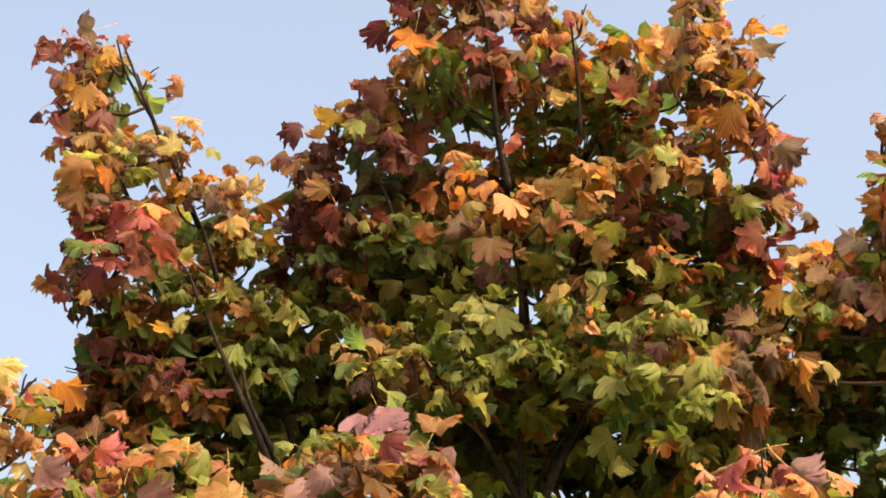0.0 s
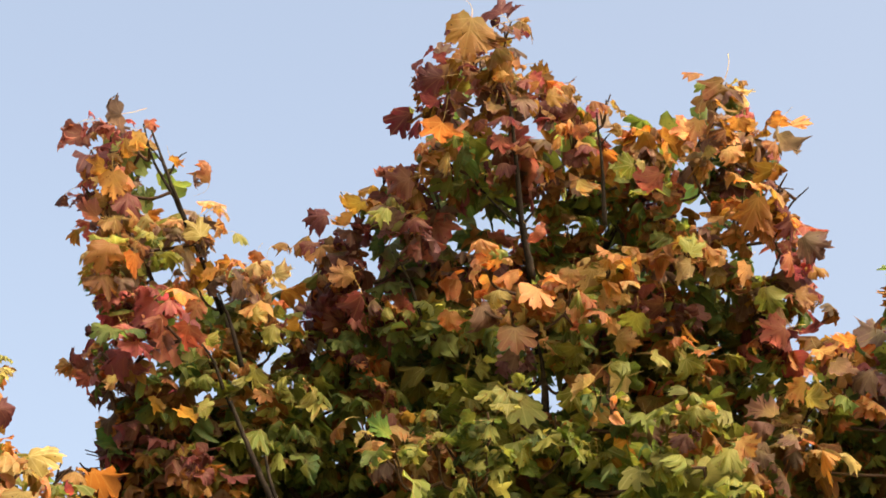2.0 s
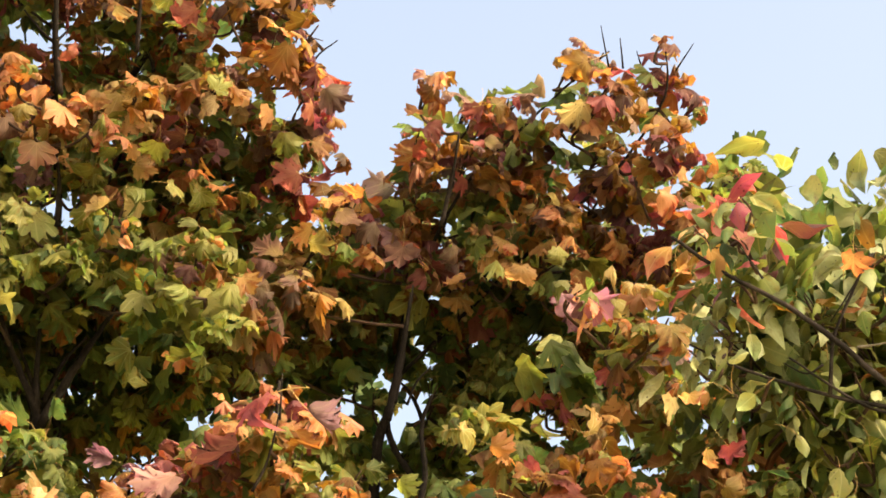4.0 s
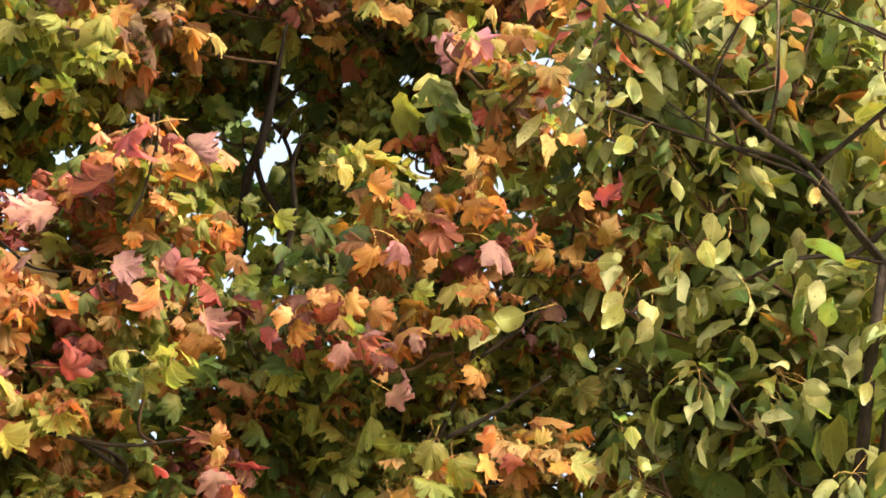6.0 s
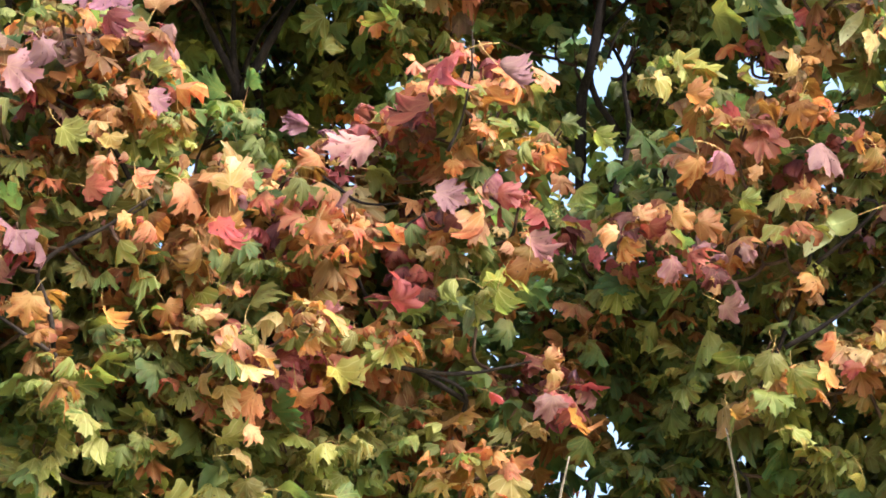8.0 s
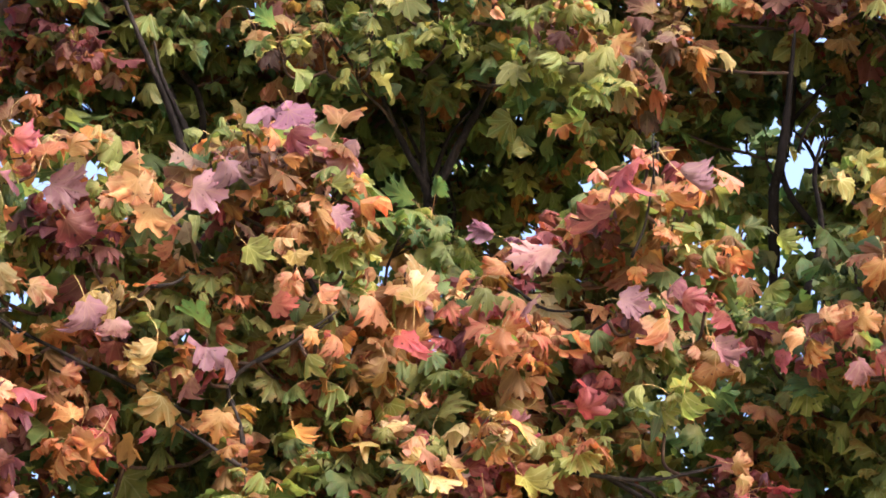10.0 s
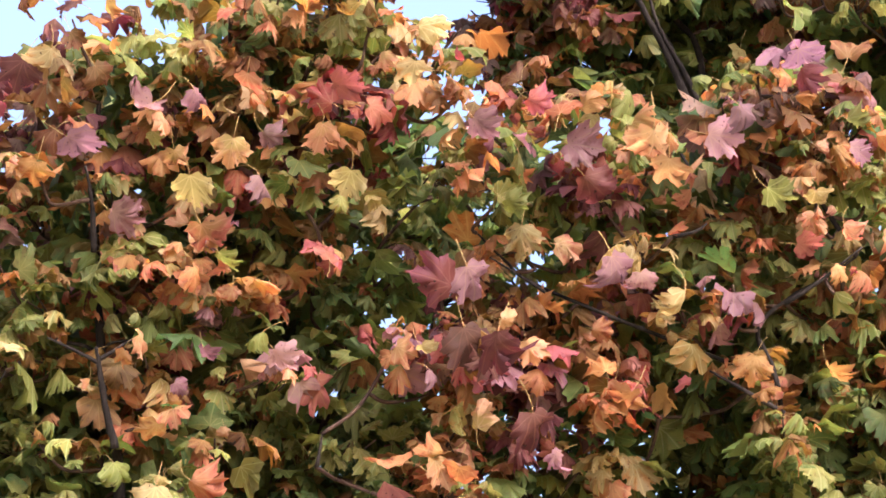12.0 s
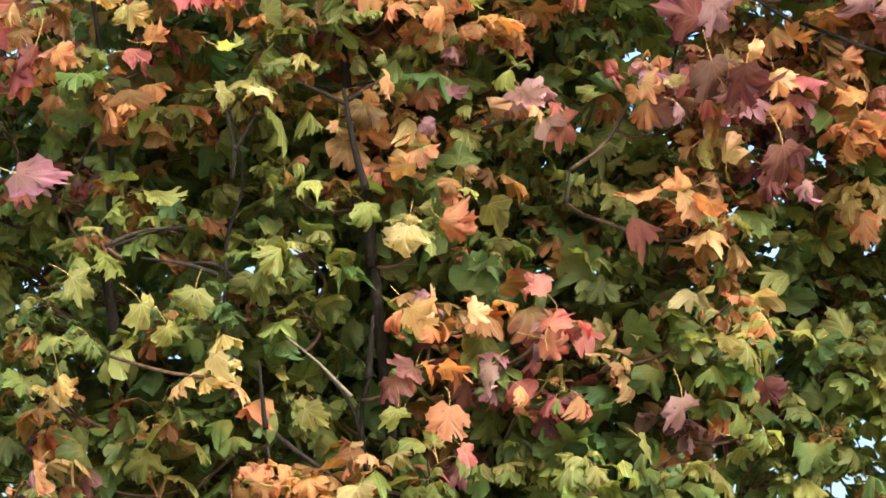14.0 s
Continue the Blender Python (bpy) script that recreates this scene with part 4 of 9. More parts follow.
bm.leaf("m", 0.329, 5.527, 4.903, 0.096, -0.03, 0.73, -0.27, 0.55, -0.69, -0.32)
bm.leaf("a", 0.652, 5.560, 4.941, 0.065, 0.96, -0.12, -0.11, 0.04, -1.00, 0.19)
bm.leaf("m", 0.657, 5.574, 4.843, 0.076, 0.92, 0.29, -0.03, -0.18, 0.25, -0.80)
bm.leaf("p", 0.687, 5.527, 4.762, 0.076, 0.51, 0.63, -0.14, -0.42, -0.36, -0.68)
bm.leaf("o", 0.659, 5.633, 4.735, 0.074, -0.64, -0.01, -0.63, 0.52, -0.14, -0.69)
bm.leaf("y", 0.666, 5.664, 4.714, 0.077, 0.87, 0.02, -0.39, -0.25, -0.19, -0.80)
bm.leaf("b", 0.731, 5.586, 4.763, 0.076, 0.46, 0.29, -0.80, -0.55, -0.47, -0.53)
bm.leaf("y", -0.271, 5.729, 4.604, 0.063, -0.35, 0.38, -0.84, -0.30, -0.86, -0.26)
bm.leaf("y", -0.203, 5.675, 4.629, 0.052, 0.31, 0.62, -0.70, -0.24, -0.76, -0.46)
bm.leaf("yg", -0.058, 5.715, 4.648, 0.066, -0.82, 0.39, -0.07, 0.11, -0.68, -0.57)
bm.leaf("g", -0.125, 5.634, 4.804, 0.063, 0.79, 0.40, 0.07, 0.03, -0.85, -0.38)
bm.bough("rust", (-0.12, 5.45, 5.62, 0.055), (-0.10, 5.41, 5.53, 0.07), (-0.03, 5.44, 5.47, 0.08), (0.11, 5.57, 5.54, 0.08), (0.21, 5.50, 5.47, 0.06), (0.03, 5.54, 5.33, 0.09), (0.54, 5.51, 5.41, 0.07), (0.63, 5.60, 5.39, 0.07), (0.64, 5.48, 5.22, 0.05), (0.48, 5.70, 5.41, 0.09), (-0.43, 5.51, 5.19, 0.08), (0.72, 5.80, 5.09, 0.07), (-0.48, 5.92, 4.98, 0.12), (-0.04, 5.27, 5.55, 0.05))
bm.bough("maroon", (-0.24, 5.52, 5.59, 0.07), (-0.32, 5.56, 5.30, 0.07), (-0.23, 5.64, 5.31, 0.09), (-0.06, 5.44, 5.31, 0.07), (-0.51, 5.52, 5.18, 0.06), (-0.48, 5.60, 5.13, 0.09), (-0.51, 5.87, 5.13, 0.09), (-0.38, 5.70, 4.99, 0.08), (-0.58, 5.85, 5.03, 0.08), (-0.21, 5.60, 5.56, 0.07))
bm.bough("embermaroon", (0.32, 5.73, 5.37, 0.11), (0.13, 5.50, 5.39, 0.07), (-0.46, 5.68, 5.10, 0.07), (-0.10, 5.72, 5.16, 0.07), (0.03, 5.75, 5.25, 0.06))
bm.bough("oldgold", (-0.20, 5.44, 5.35, 0.08), (0.04, 5.52, 5.59, 0.06), (0.32, 5.61, 5.46, 0.08), (0.12, 5.69, 5.38, 0.09), (0.44, 5.43, 5.31, 0.09), (0.52, 5.58, 5.57, 0.07), (0.42, 5.58, 5.11, 0.09), (0.55, 5.68, 5.07, 0.07), (-0.19, 5.75, 5.15, 0.09), (-0.00, 5.83, 5.20, 0.06), (0.19, 5.70, 5.08, 0.09), (-0.00, 5.89, 5.11, 0.09), (0.38, 5.74, 5.13, 0.08), (0.50, 5.90, 4.68, 0.09), (-0.23, 5.92, 4.68, 0.09), (-0.11, 5.91, 4.62, 0.07), (-0.28, 5.85, 4.64, 0.07))
bm.bough("amber", (0.56, 5.55, 5.17, 0.11), (0.34, 5.72, 5.24, 0.09))
bm.bough("lime", (0.27, 5.70, 5.44, 0.07), (-0.36, 5.55, 5.20, 0.04), (-0.30, 5.67, 4.95, 0.07), (0.08, 5.93, 5.08, 0.07), (0.10, 5.92, 4.82, 0.08), (-0.07, 5.90, 4.78, 0.09), (-0.16, 5.81, 4.83, 0.07))
bm.bough("olive", (-0.11, 5.62, 5.35, 0.07), (0.12, 5.77, 5.26, 0.09), (0.60, 5.74, 5.04, 0.08), (0.29, 5.78, 4.99, 0.07), (0.10, 5.73, 4.87, 0.07), (0.34, 5.94, 5.00, 0.08), (0.41, 5.72, 4.84, 0.07), (0.41, 5.95, 4.72, 0.07), (0.16, 6.06, 4.74, 0.08))
bm.bough("mauve", (-0.29, 5.57, 5.16, 0.08), (-0.30, 5.77, 5.19, 0.09), (-0.09, 5.90, 5.11, 0.08), (0.67, 5.70, 5.19, 0.07), (0.74, 5.73, 5.21, 0.04), (-0.01, 5.74, 4.88, 0.07), (0.30, 5.91, 4.76, 0.08), (0.36, 5.69, 4.98, 0.09), (0.24, 5.87, 5.08, 0.08))
bm.bough("crimson", (0.66, 5.65, 5.09, 0.06), (0.61, 5.78, 4.96, 0.07))
bm.bough("peach", (-0.21, 5.92, 5.10, 0.07), (0.10, 5.83, 5.17, 0.07), (0.22, 5.99, 4.96, 0.07))
bm.bough("ember", (0.32, 5.86, 4.86, 0.07))
bm.bough("green", (0.50, 5.93, 5.11, 0.11), (0.53, 6.06, 5.02, 0.12), (-0.23, 6.05, 4.93, 0.11), (-0.37, 6.04, 4.81, 0.12), (-0.58, 6.06, 4.81, 0.12), (-0.06, 6.04, 4.74, 0.10), (0.24, 6.02, 4.90, 0.09))
bm.bough("rustgreen", (-0.35, 6.14, 5.05, 0.12), (-0.16, 6.10, 5.13, 0.11), (-0.43, 5.99, 5.10, 0.09), (0.22, 5.82, 5.32, 0.11))
bm.bough("oldgold", (-0.13, 5.94, 4.66, 0.09), (0.54, 5.84, 4.64, 0.09), (0.63, 5.86, 4.70, 0.07), (-0.34, 6.12, 4.58, 0.09), (-0.35, 6.05, 4.77, 0.07), (-0.20, 5.91, 4.72, 0.06))
bm.bough("lime", (-0.04, 6.00, 4.84, 0.09), (0.11, 6.04, 4.75, 0.08), (0.35, 6.07, 4.62, 0.08), (0.53, 6.04, 4.64, 0.08), (0.10, 5.97, 4.88, 0.06))
bm.bough("mauve", (0.26, 5.90, 4.73, 0.07))
bm.bough("olive", (0.40, 6.00, 4.75, 0.08), (0.44, 5.97, 4.53, 0.09))
bm.bough("green", (0.51, 6.04, 4.91, 0.12), (0.17, 6.25, 4.73, 0.14), (-0.05, 6.25, 4.69, 0.14), (0.06, 6.17, 4.57, 0.12), (0.28, 6.34, 4.65, 0.12), (0.44, 6.02, 5.05, 0.11), (-0.24, 6.04, 5.00, 0.11), (-0.14, 5.85, 5.00, 0.09), (0.64, 6.18, 4.66, 0.12), (-0.47, 6.13, 4.59, 0.09), (-0.27, 6.11, 4.93, 0.11), (0.25, 5.99, 5.02, 0.08))
bm.bough("olive", (-0.33, 6.02, 4.80, 0.12), (-0.16, 5.99, 4.77, 0.12), (-0.09, 6.06, 4.72, 0.09), (0.03, 5.91, 4.72, 0.10), (0.20, 6.01, 4.71, 0.10), (0.35, 6.03, 4.73, 0.10))
bm.bough("lime", (0.13, 6.03, 4.80, 0.09), (-0.06, 5.91, 4.72, 0.07))
bm.bough("rust", (-0.30, 6.09, 4.68, 0.08), (-0.39, 6.03, 4.80, 0.09), (0.35, 5.99, 4.76, 0.09))
bm.bough("green", (-0.38, 6.30, 4.74, 0.14), (-0.26, 6.32, 4.71, 0.12), (-0.16, 6.23, 4.61, 0.09), (-0.11, 6.29, 4.48, 0.12), (0.04, 6.25, 4.30, 0.12), (0.14, 6.38, 4.50, 0.12), (0.27, 6.36, 4.62, 0.12), (0.19, 6.20, 4.63, 0.08), (0.39, 6.25, 4.65, 0.12), (0.26, 6.35, 4.47, 0.11), (-0.18, 6.39, 4.40, 0.11), (-0.01, 6.15, 4.53, 0.07))
bm.bough("gold", (0.64, 5.96, 4.84, 0.08), (0.57, 5.96, 4.72, 0.07))
bm.bough("olive", (0.67, 5.89, 4.89, 0.08), (0.72, 5.85, 4.80, 0.07))
bm.bough("green", (0.73, 6.10, 4.85, 0.09), (0.61, 6.21, 4.76, 0.09))
bm.bough("lime", (-0.04, 5.70, 4.62, 0.08), (0.14, 5.73, 4.61, 0.07), (0.30, 5.55, 4.50, 0.07), (0.45, 5.62, 4.44, 0.06), (-0.14, 5.69, 4.52, 0.06), (0.24, 5.67, 4.68, 0.06), (-0.10, 5.56, 4.61, 0.06))
bm.bough("olive", (-0.22, 5.68, 4.67, 0.07), (0.06, 5.68, 4.66, 0.07), (0.39, 5.52, 4.56, 0.07))
bm.bough("peach", (0.20, 5.61, 4.69, 0.04), (0.36, 5.58, 4.56, 0.04))
bm.bough("gold", (-0.09, 5.50, 5.00, 0.05), (0.04, 5.53, 4.97, 0.05), (0.20, 5.50, 5.00, 0.05), (-0.04, 5.53, 4.90, 0.05), (0.17, 5.53, 4.87, 0.05))
bm.bough("peach", (0.10, 5.50, 4.91, 0.04), (0.24, 5.53, 4.93, 0.04), (-0.13, 5.52, 4.94, 0.04))
bm.bough("lime", (-0.32, 5.60, 4.51, 0.06), (-0.23, 5.63, 4.58, 0.05), (-0.05, 5.60, 4.71, 0.05), (0.08, 5.63, 4.61, 0.06), (0.28, 5.60, 4.49, 0.05), (0.37, 5.63, 4.60, 0.05), (-0.11, 5.63, 4.56, 0.05), (0.17, 5.63, 4.71, 0.05))
bm.bough("gold", (-0.40, 5.60, 4.62, 0.05), (0.47, 5.63, 4.55, 0.05), (0.19, 5.60, 4.72, 0.04))
bm.spread(0.072, 4000, 1350)

# young maple with rusty orange top and dark green lower leaves
br = Tree("maple_tree", "young maple with rusty orange top and dark green lower leaves", "maple", 13, (0.94, 6.81))
br.limb("trunk", 0.030, (0.94, 6.81, -0.02), (0.97, 6.79, 1.50), (0.92, 6.80, 2.99), (0.94, 6.36, 4.28))
br.limb("limb", 0.016, (0.940, 6.356, 4.277), (0.939, 6.277, 4.456), (0.970, 6.215, 4.578), (0.994, 6.096, 4.808), (1.064, 5.984, 4.992), (1.080, 5.866, 5.188), (1.096, 5.811, 5.271))
br.limb("limb", 0.010, (1.079, 6.314, 4.323), (0.962, 6.260, 4.486), (0.984, 6.191, 4.623), (0.997, 6.086, 4.826), (1.031, 6.000, 4.973))
br.limb("limb", 0.013, (0.920, 6.796, 2.994), (1.065, 6.397, 4.126), (1.071, 6.356, 4.225), (1.079, 6.314, 4.323), (0.974, 6.277, 4.445))
br.limb("limb", 0.008, (1.079, 6.314, 4.323), (1.056, 6.241, 4.495), (1.014, 6.209, 4.577), (0.983, 6.200, 4.605))
br.limb("limb", 0.006, (0.997, 6.086, 4.826), (1.037, 5.838, 4.909), (1.109, 5.759, 5.022), (1.217, 5.678, 5.119), (1.324, 5.594, 5.214), (1.417, 5.526, 5.282))
br.limb("limb", 0.003, (1.420, 5.550, 5.245), (1.388, 5.495, 5.339))
br.limb("limb", 0.003, (1.456, 5.542, 5.243), (1.440, 5.501, 5.311))
br.limb("limb", 0.003, (1.505, 5.531, 5.240), (1.485, 5.509, 5.280))
br.limb("limb", 0.003, (1.590, 5.511, 5.234), (1.627, 5.462, 5.292))
br.limb("limb", 0.006, (0.984, 6.191, 4.623), (1.346, 5.773, 4.911), (1.467, 5.680, 5.019), (1.567, 5.556, 5.174), (1.557, 5.486, 5.285))
br.limb("branch", 0.0070, (1.011, 5.743, 4.838), (1.029, 5.675, 4.951), (1.034, 5.618, 5.044))
br.limb("branch", 0.0120, (0.916, 5.989, 4.389), (0.937, 5.917, 4.532), (0.952, 5.836, 4.686))
br.limb("branch", 0.0070, (0.931, 5.968, 4.430), (0.942, 5.922, 4.522), (0.954, 5.827, 4.703))
br.limb("branch", 0.0040, (0.964, 5.964, 4.427), (0.983, 5.936, 4.479), (1.017, 5.911, 4.517))
br.limb("branch", 0.0100, (0.987, 6.106, 4.097), (1.022, 6.038, 4.242), (1.005, 5.982, 4.374), (1.025, 5.942, 4.451))
br.limb("branch", 0.0080, (0.044, 6.054, 4.398), (0.084, 6.011, 4.490), (0.140, 5.978, 4.555))
br.limb("branch", 0.0080, (0.037, 6.061, 4.385), (-0.000, 6.025, 4.462), (-0.038, 5.988, 4.538))
br.leaf("a", 0.951, 5.510, 5.105, 0.085, -0.59, 0.34, -0.71, -0.04, -0.85, -0.38)
br.leaf("a", 1.096, 5.436, 5.027, 0.091, 0.74, 0.29, 0.21, -0.12, -0.94, -0.18)
br.leaf("r", 1.062, 5.476, 5.044, 0.077, -0.25, 0.64, -0.68, 0.33, -0.75, -0.42)
br.leaf("a", 1.317, 5.371, 5.139, 0.094, -0.90, 0.32, -0.27, -0.19, -0.94, -0.15)
br.leaf("y", 1.311, 5.403, 5.039, 0.096, -0.44, 0.67, -0.37, 0.55, -0.38, -0.59)
br.leaf("o", 1.534, 5.505, 4.856, 0.105, 0.95, 0.12, -0.25, 0.04, -1.00, 0.11)
br.leaf("b", 0.904, 5.691, 4.737, 0.098, -0.04, 0.72, -0.42, -0.12, -0.87, -0.34)
br.leaf("b", 1.034, 5.702, 4.756, 0.084, 0.39, 0.36, -0.85, 0.23, -0.91, -0.20)
br.leaf("p", 1.048, 5.709, 4.678, 0.059, 0.09, 0.71, -0.39, 0.51, -0.77, -0.24)
br.leaf("p", 1.196, 5.630, 4.679, 0.079, 0.04, 0.37, -0.91, -0.11, -0.87, -0.34)
br.leaf("p", 1.357, 5.661, 4.659, 0.070, 0.36, 0.26, -0.87, 0.63, -0.77, 0.06)
br.leaf("b", 0.840, 5.731, 4.818, 0.093, -0.90, 0.13, -0.36, -0.30, -0.95, 0.17)
br.leaf("o", 0.792, 5.655, 4.856, 0.069, -0.93, -0.10, -0.12, -0.02, -0.16, -0.84)
br.leaf("p", 1.575, 5.545, 4.690, 0.078, 0.22, 0.38, -0.89, -0.84, -0.35, -0.26)
br.leaf("yg", 1.285, 5.610, 4.730, 0.069, 0.33, 0.15, -0.87, 0.60, -0.79, 0.04)
br.bough("oldgold", (0.94, 5.60, 5.14, 0.07), (1.33, 5.57, 5.11, 0.08), (1.32, 5.56, 5.24, 0.07), (1.54, 5.43, 5.27, 0.03), (1.29, 5.72, 4.91, 0.10), (1.61, 5.78, 4.57, 0.07), (1.67, 5.94, 4.51, 0.08), (1.44, 5.66, 5.07, 0.09))
br.bough("ember", (1.10, 5.75, 5.19, 0.06), (1.67, 5.60, 5.19, 0.06), (0.90, 5.80, 4.93, 0.07), (0.81, 5.98, 5.04, 0.06), (1.60, 5.59, 4.88, 0.09), (1.72, 5.68, 4.92, 0.06), (1.24, 5.85, 4.76, 0.05))
br.bough("rust", (1.19, 5.67, 5.17, 0.06), (1.07, 5.69, 5.01, 0.09), (1.25, 5.82, 5.15, 0.08), (1.40, 5.54, 5.27, 0.04), (1.40, 5.51, 5.13, 0.09), (1.58, 5.59, 5.25, 0.08), (1.56, 5.55, 5.03, 0.09), (1.68, 5.66, 5.06, 0.05), (1.56, 5.76, 4.82, 0.09), (1.47, 5.77, 5.00, 0.10), (0.96, 5.95, 5.10, 0.08), (1.14, 5.80, 5.21, 0.06))
br.bough("mauve", (0.95, 5.77, 5.09, 0.07), (0.84, 6.00, 4.95, 0.08), (1.09, 5.95, 4.86, 0.08), (0.96, 5.91, 4.81, 0.07), (1.40, 5.80, 4.70, 0.06), (1.40, 6.05, 4.52, 0.08))
br.bough("amber", (0.97, 5.92, 4.91, 0.08), (1.26, 5.89, 5.10, 0.08), (1.20, 5.90, 5.11, 0.07))
br.bough("peach", (1.09, 5.97, 4.80, 0.05), (1.64, 5.76, 4.78, 0.07))
br.bough("olive", (1.16, 5.93, 5.02, 0.09), (1.14, 5.74, 4.81, 0.09), (1.32, 5.75, 4.80, 0.10), (1.46, 5.83, 4.88, 0.10), (1.45, 5.99, 4.63, 0.09), (1.52, 5.80, 4.64, 0.09), (1.00, 5.89, 4.99, 0.08), (1.56, 5.95, 4.83, 0.09))
br.bough("rustgreen", (1.34, 6.03, 4.83, 0.09), (0.84, 6.11, 4.89, 0.11))
br.bough("green", (1.20, 6.05, 4.75, 0.11), (1.09, 6.11, 4.73, 0.08), (1.39, 6.25, 4.77, 0.12), (0.85, 6.15, 4.78, 0.12), (1.18, 6.31, 4.74, 0.09), (1.32, 6.33, 4.62, 0.09), (0.85, 6.27, 4.68, 0.09), (1.50, 6.11, 4.52, 0.09), (1.35, 6.14, 5.01, 0.08), (1.25, 6.19, 4.65, 0.08))
br.bough("lime", (1.56, 5.92, 4.57, 0.08), (1.14, 6.06, 4.42, 0.08))
br.bough("green", (1.17, 6.23, 4.91, 0.13), (1.30, 6.08, 4.84, 0.12), (1.24, 6.10, 4.69, 0.11), (1.11, 6.23, 4.60, 0.09), (1.18, 6.12, 4.56, 0.09), (1.44, 6.14, 4.74, 0.12), (0.85, 6.15, 4.82, 0.12), (0.78, 6.17, 4.70, 0.12), (0.92, 6.28, 4.78, 0.09), (0.64, 6.31, 4.81, 0.11), (1.23, 6.06, 4.59, 0.08), (1.52, 6.03, 4.85, 0.09), (1.12, 6.23, 4.44, 0.09), (1.04, 6.45, 4.49, 0.06), (1.13, 6.44, 4.35, 0.08), (1.19, 6.26, 4.34, 0.09))
br.bough("oldgold", (0.59, 5.97, 4.71, 0.09), (0.56, 5.99, 4.61, 0.07), (0.42, 6.25, 4.67, 0.08), (0.46, 6.00, 4.70, 0.09))
br.bough("green", (0.24, 6.34, 4.66, 0.12), (0.42, 6.29, 4.64, 0.12), (0.33, 6.40, 4.55, 0.12), (0.24, 6.43, 4.46, 0.11), (0.91, 6.41, 4.47, 0.09), (1.07, 6.14, 4.55, 0.09), (1.25, 6.29, 4.62, 0.09), (1.12, 6.29, 4.33, 0.09), (0.12, 6.44, 4.38, 0.11), (1.02, 6.36, 4.24, 0.08), (0.92, 6.22, 4.55, 0.05), (0.87, 6.25, 4.67, 0.09), (1.14, 6.29, 4.46, 0.06))
br.bough("olive", (0.49, 6.08, 4.57, 0.10), (0.38, 6.23, 4.54, 0.09), (0.66, 6.12, 4.63, 0.09))
br.bough("gold", (0.70, 5.89, 4.69, 0.07), (0.77, 5.89, 4.82, 0.07))
br.bough("ember", (0.79, 5.88, 4.95, 0.06))
br.bough("lime", (0.63, 6.17, 4.74, 0.08))
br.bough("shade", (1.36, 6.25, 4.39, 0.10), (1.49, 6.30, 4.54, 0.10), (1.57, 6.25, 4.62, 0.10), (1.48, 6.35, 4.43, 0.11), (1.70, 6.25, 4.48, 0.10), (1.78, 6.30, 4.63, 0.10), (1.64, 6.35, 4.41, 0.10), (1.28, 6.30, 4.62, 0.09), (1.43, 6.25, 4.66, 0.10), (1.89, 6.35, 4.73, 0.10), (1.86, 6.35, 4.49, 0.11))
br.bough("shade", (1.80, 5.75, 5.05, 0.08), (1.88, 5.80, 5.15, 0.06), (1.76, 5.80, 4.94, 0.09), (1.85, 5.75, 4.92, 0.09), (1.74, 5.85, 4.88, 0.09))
br.spread(0.072, 4000, 1350)

# pale green oval-leaved tree with bare grey twigs beside the maples
r = Tree("broadleaf_tree", "pale green oval-leaved tree with bare grey twigs beside the maples", "oval", 14, (2.05, 5.19))
r.limb("trunk", 0.030, (2.05, 5.19, -0.02), (2.08, 5.17, 1.30), (2.03, 5.18, 2.60), (2.05, 4.74, 3.71))
r.limb("limb", 0.010, (2.046, 4.743, 3.711), (1.972, 4.737, 3.792), (1.895, 4.720, 3.895), (1.798, 4.723, 3.965), (1.673, 4.717, 4.068), (1.573, 4.715, 4.136), (1.425, 4.719, 4.214), (1.324, 4.712, 4.279))
r.limb("limb", 0.007, (2.046, 4.743, 3.711), (1.972, 4.737, 3.792), (1.849, 4.732, 3.908), (1.674, 4.771, 3.960), (1.496, 4.800, 4.020), (1.373, 4.808, 4.076))
r.limb("limb", 0.009, (2.026, 5.183, 2.598), (2.091, 4.734, 3.686), (1.979, 4.767, 3.720), (1.869, 4.811, 3.721), (1.793, 4.853, 3.691))
r.limb("limb", 0.006, (1.895, 4.720, 3.895), (2.090, 4.544, 4.074), (1.995, 4.548, 4.145), (1.902, 4.566, 4.183), (1.809, 4.583, 4.220))
r.limb("limb", 0.005, (1.674, 4.771, 3.960), (1.673, 4.717, 4.068), (1.705, 4.654, 4.162), (1.730, 4.610, 4.224))
r.limb("limb", 0.005, (1.798, 4.723, 3.965), (1.804, 4.677, 4.051), (1.796, 4.634, 4.137), (1.781, 4.593, 4.222))
r.limb("branch", 0.0060, (2.090, 4.734, 3.660), (1.992, 4.730, 3.765), (1.893, 4.721, 3.869), (1.729, 4.750, 3.940), (1.582, 4.753, 4.034))
r.limb("branch", 0.0030, (1.733, 4.600, 4.219), (1.692, 4.655, 4.148), (1.660, 4.695, 4.096))
r.limb("branch", 0.0040, (2.015, 4.539, 4.122), (1.945, 4.549, 4.159), (1.885, 4.554, 4.194))
r.limb("branch", 0.0030, (1.779, 4.578, 4.227), (1.790, 4.627, 4.132), (1.796, 4.665, 4.057), bark=PALE)
r.limb("branch", 0.0030, (1.717, 4.701, 4.045), (1.767, 4.681, 4.048), (1.796, 4.665, 4.057), bark=PALE)
r.limb("branch", 0.0060, (2.109, 4.717, 3.681), (1.975, 4.758, 3.717), (1.854, 4.807, 3.717))
r.limb("branch", 0.0030, (1.517, 4.694, 4.186), (1.490, 4.685, 4.218), (1.463, 4.675, 4.251))
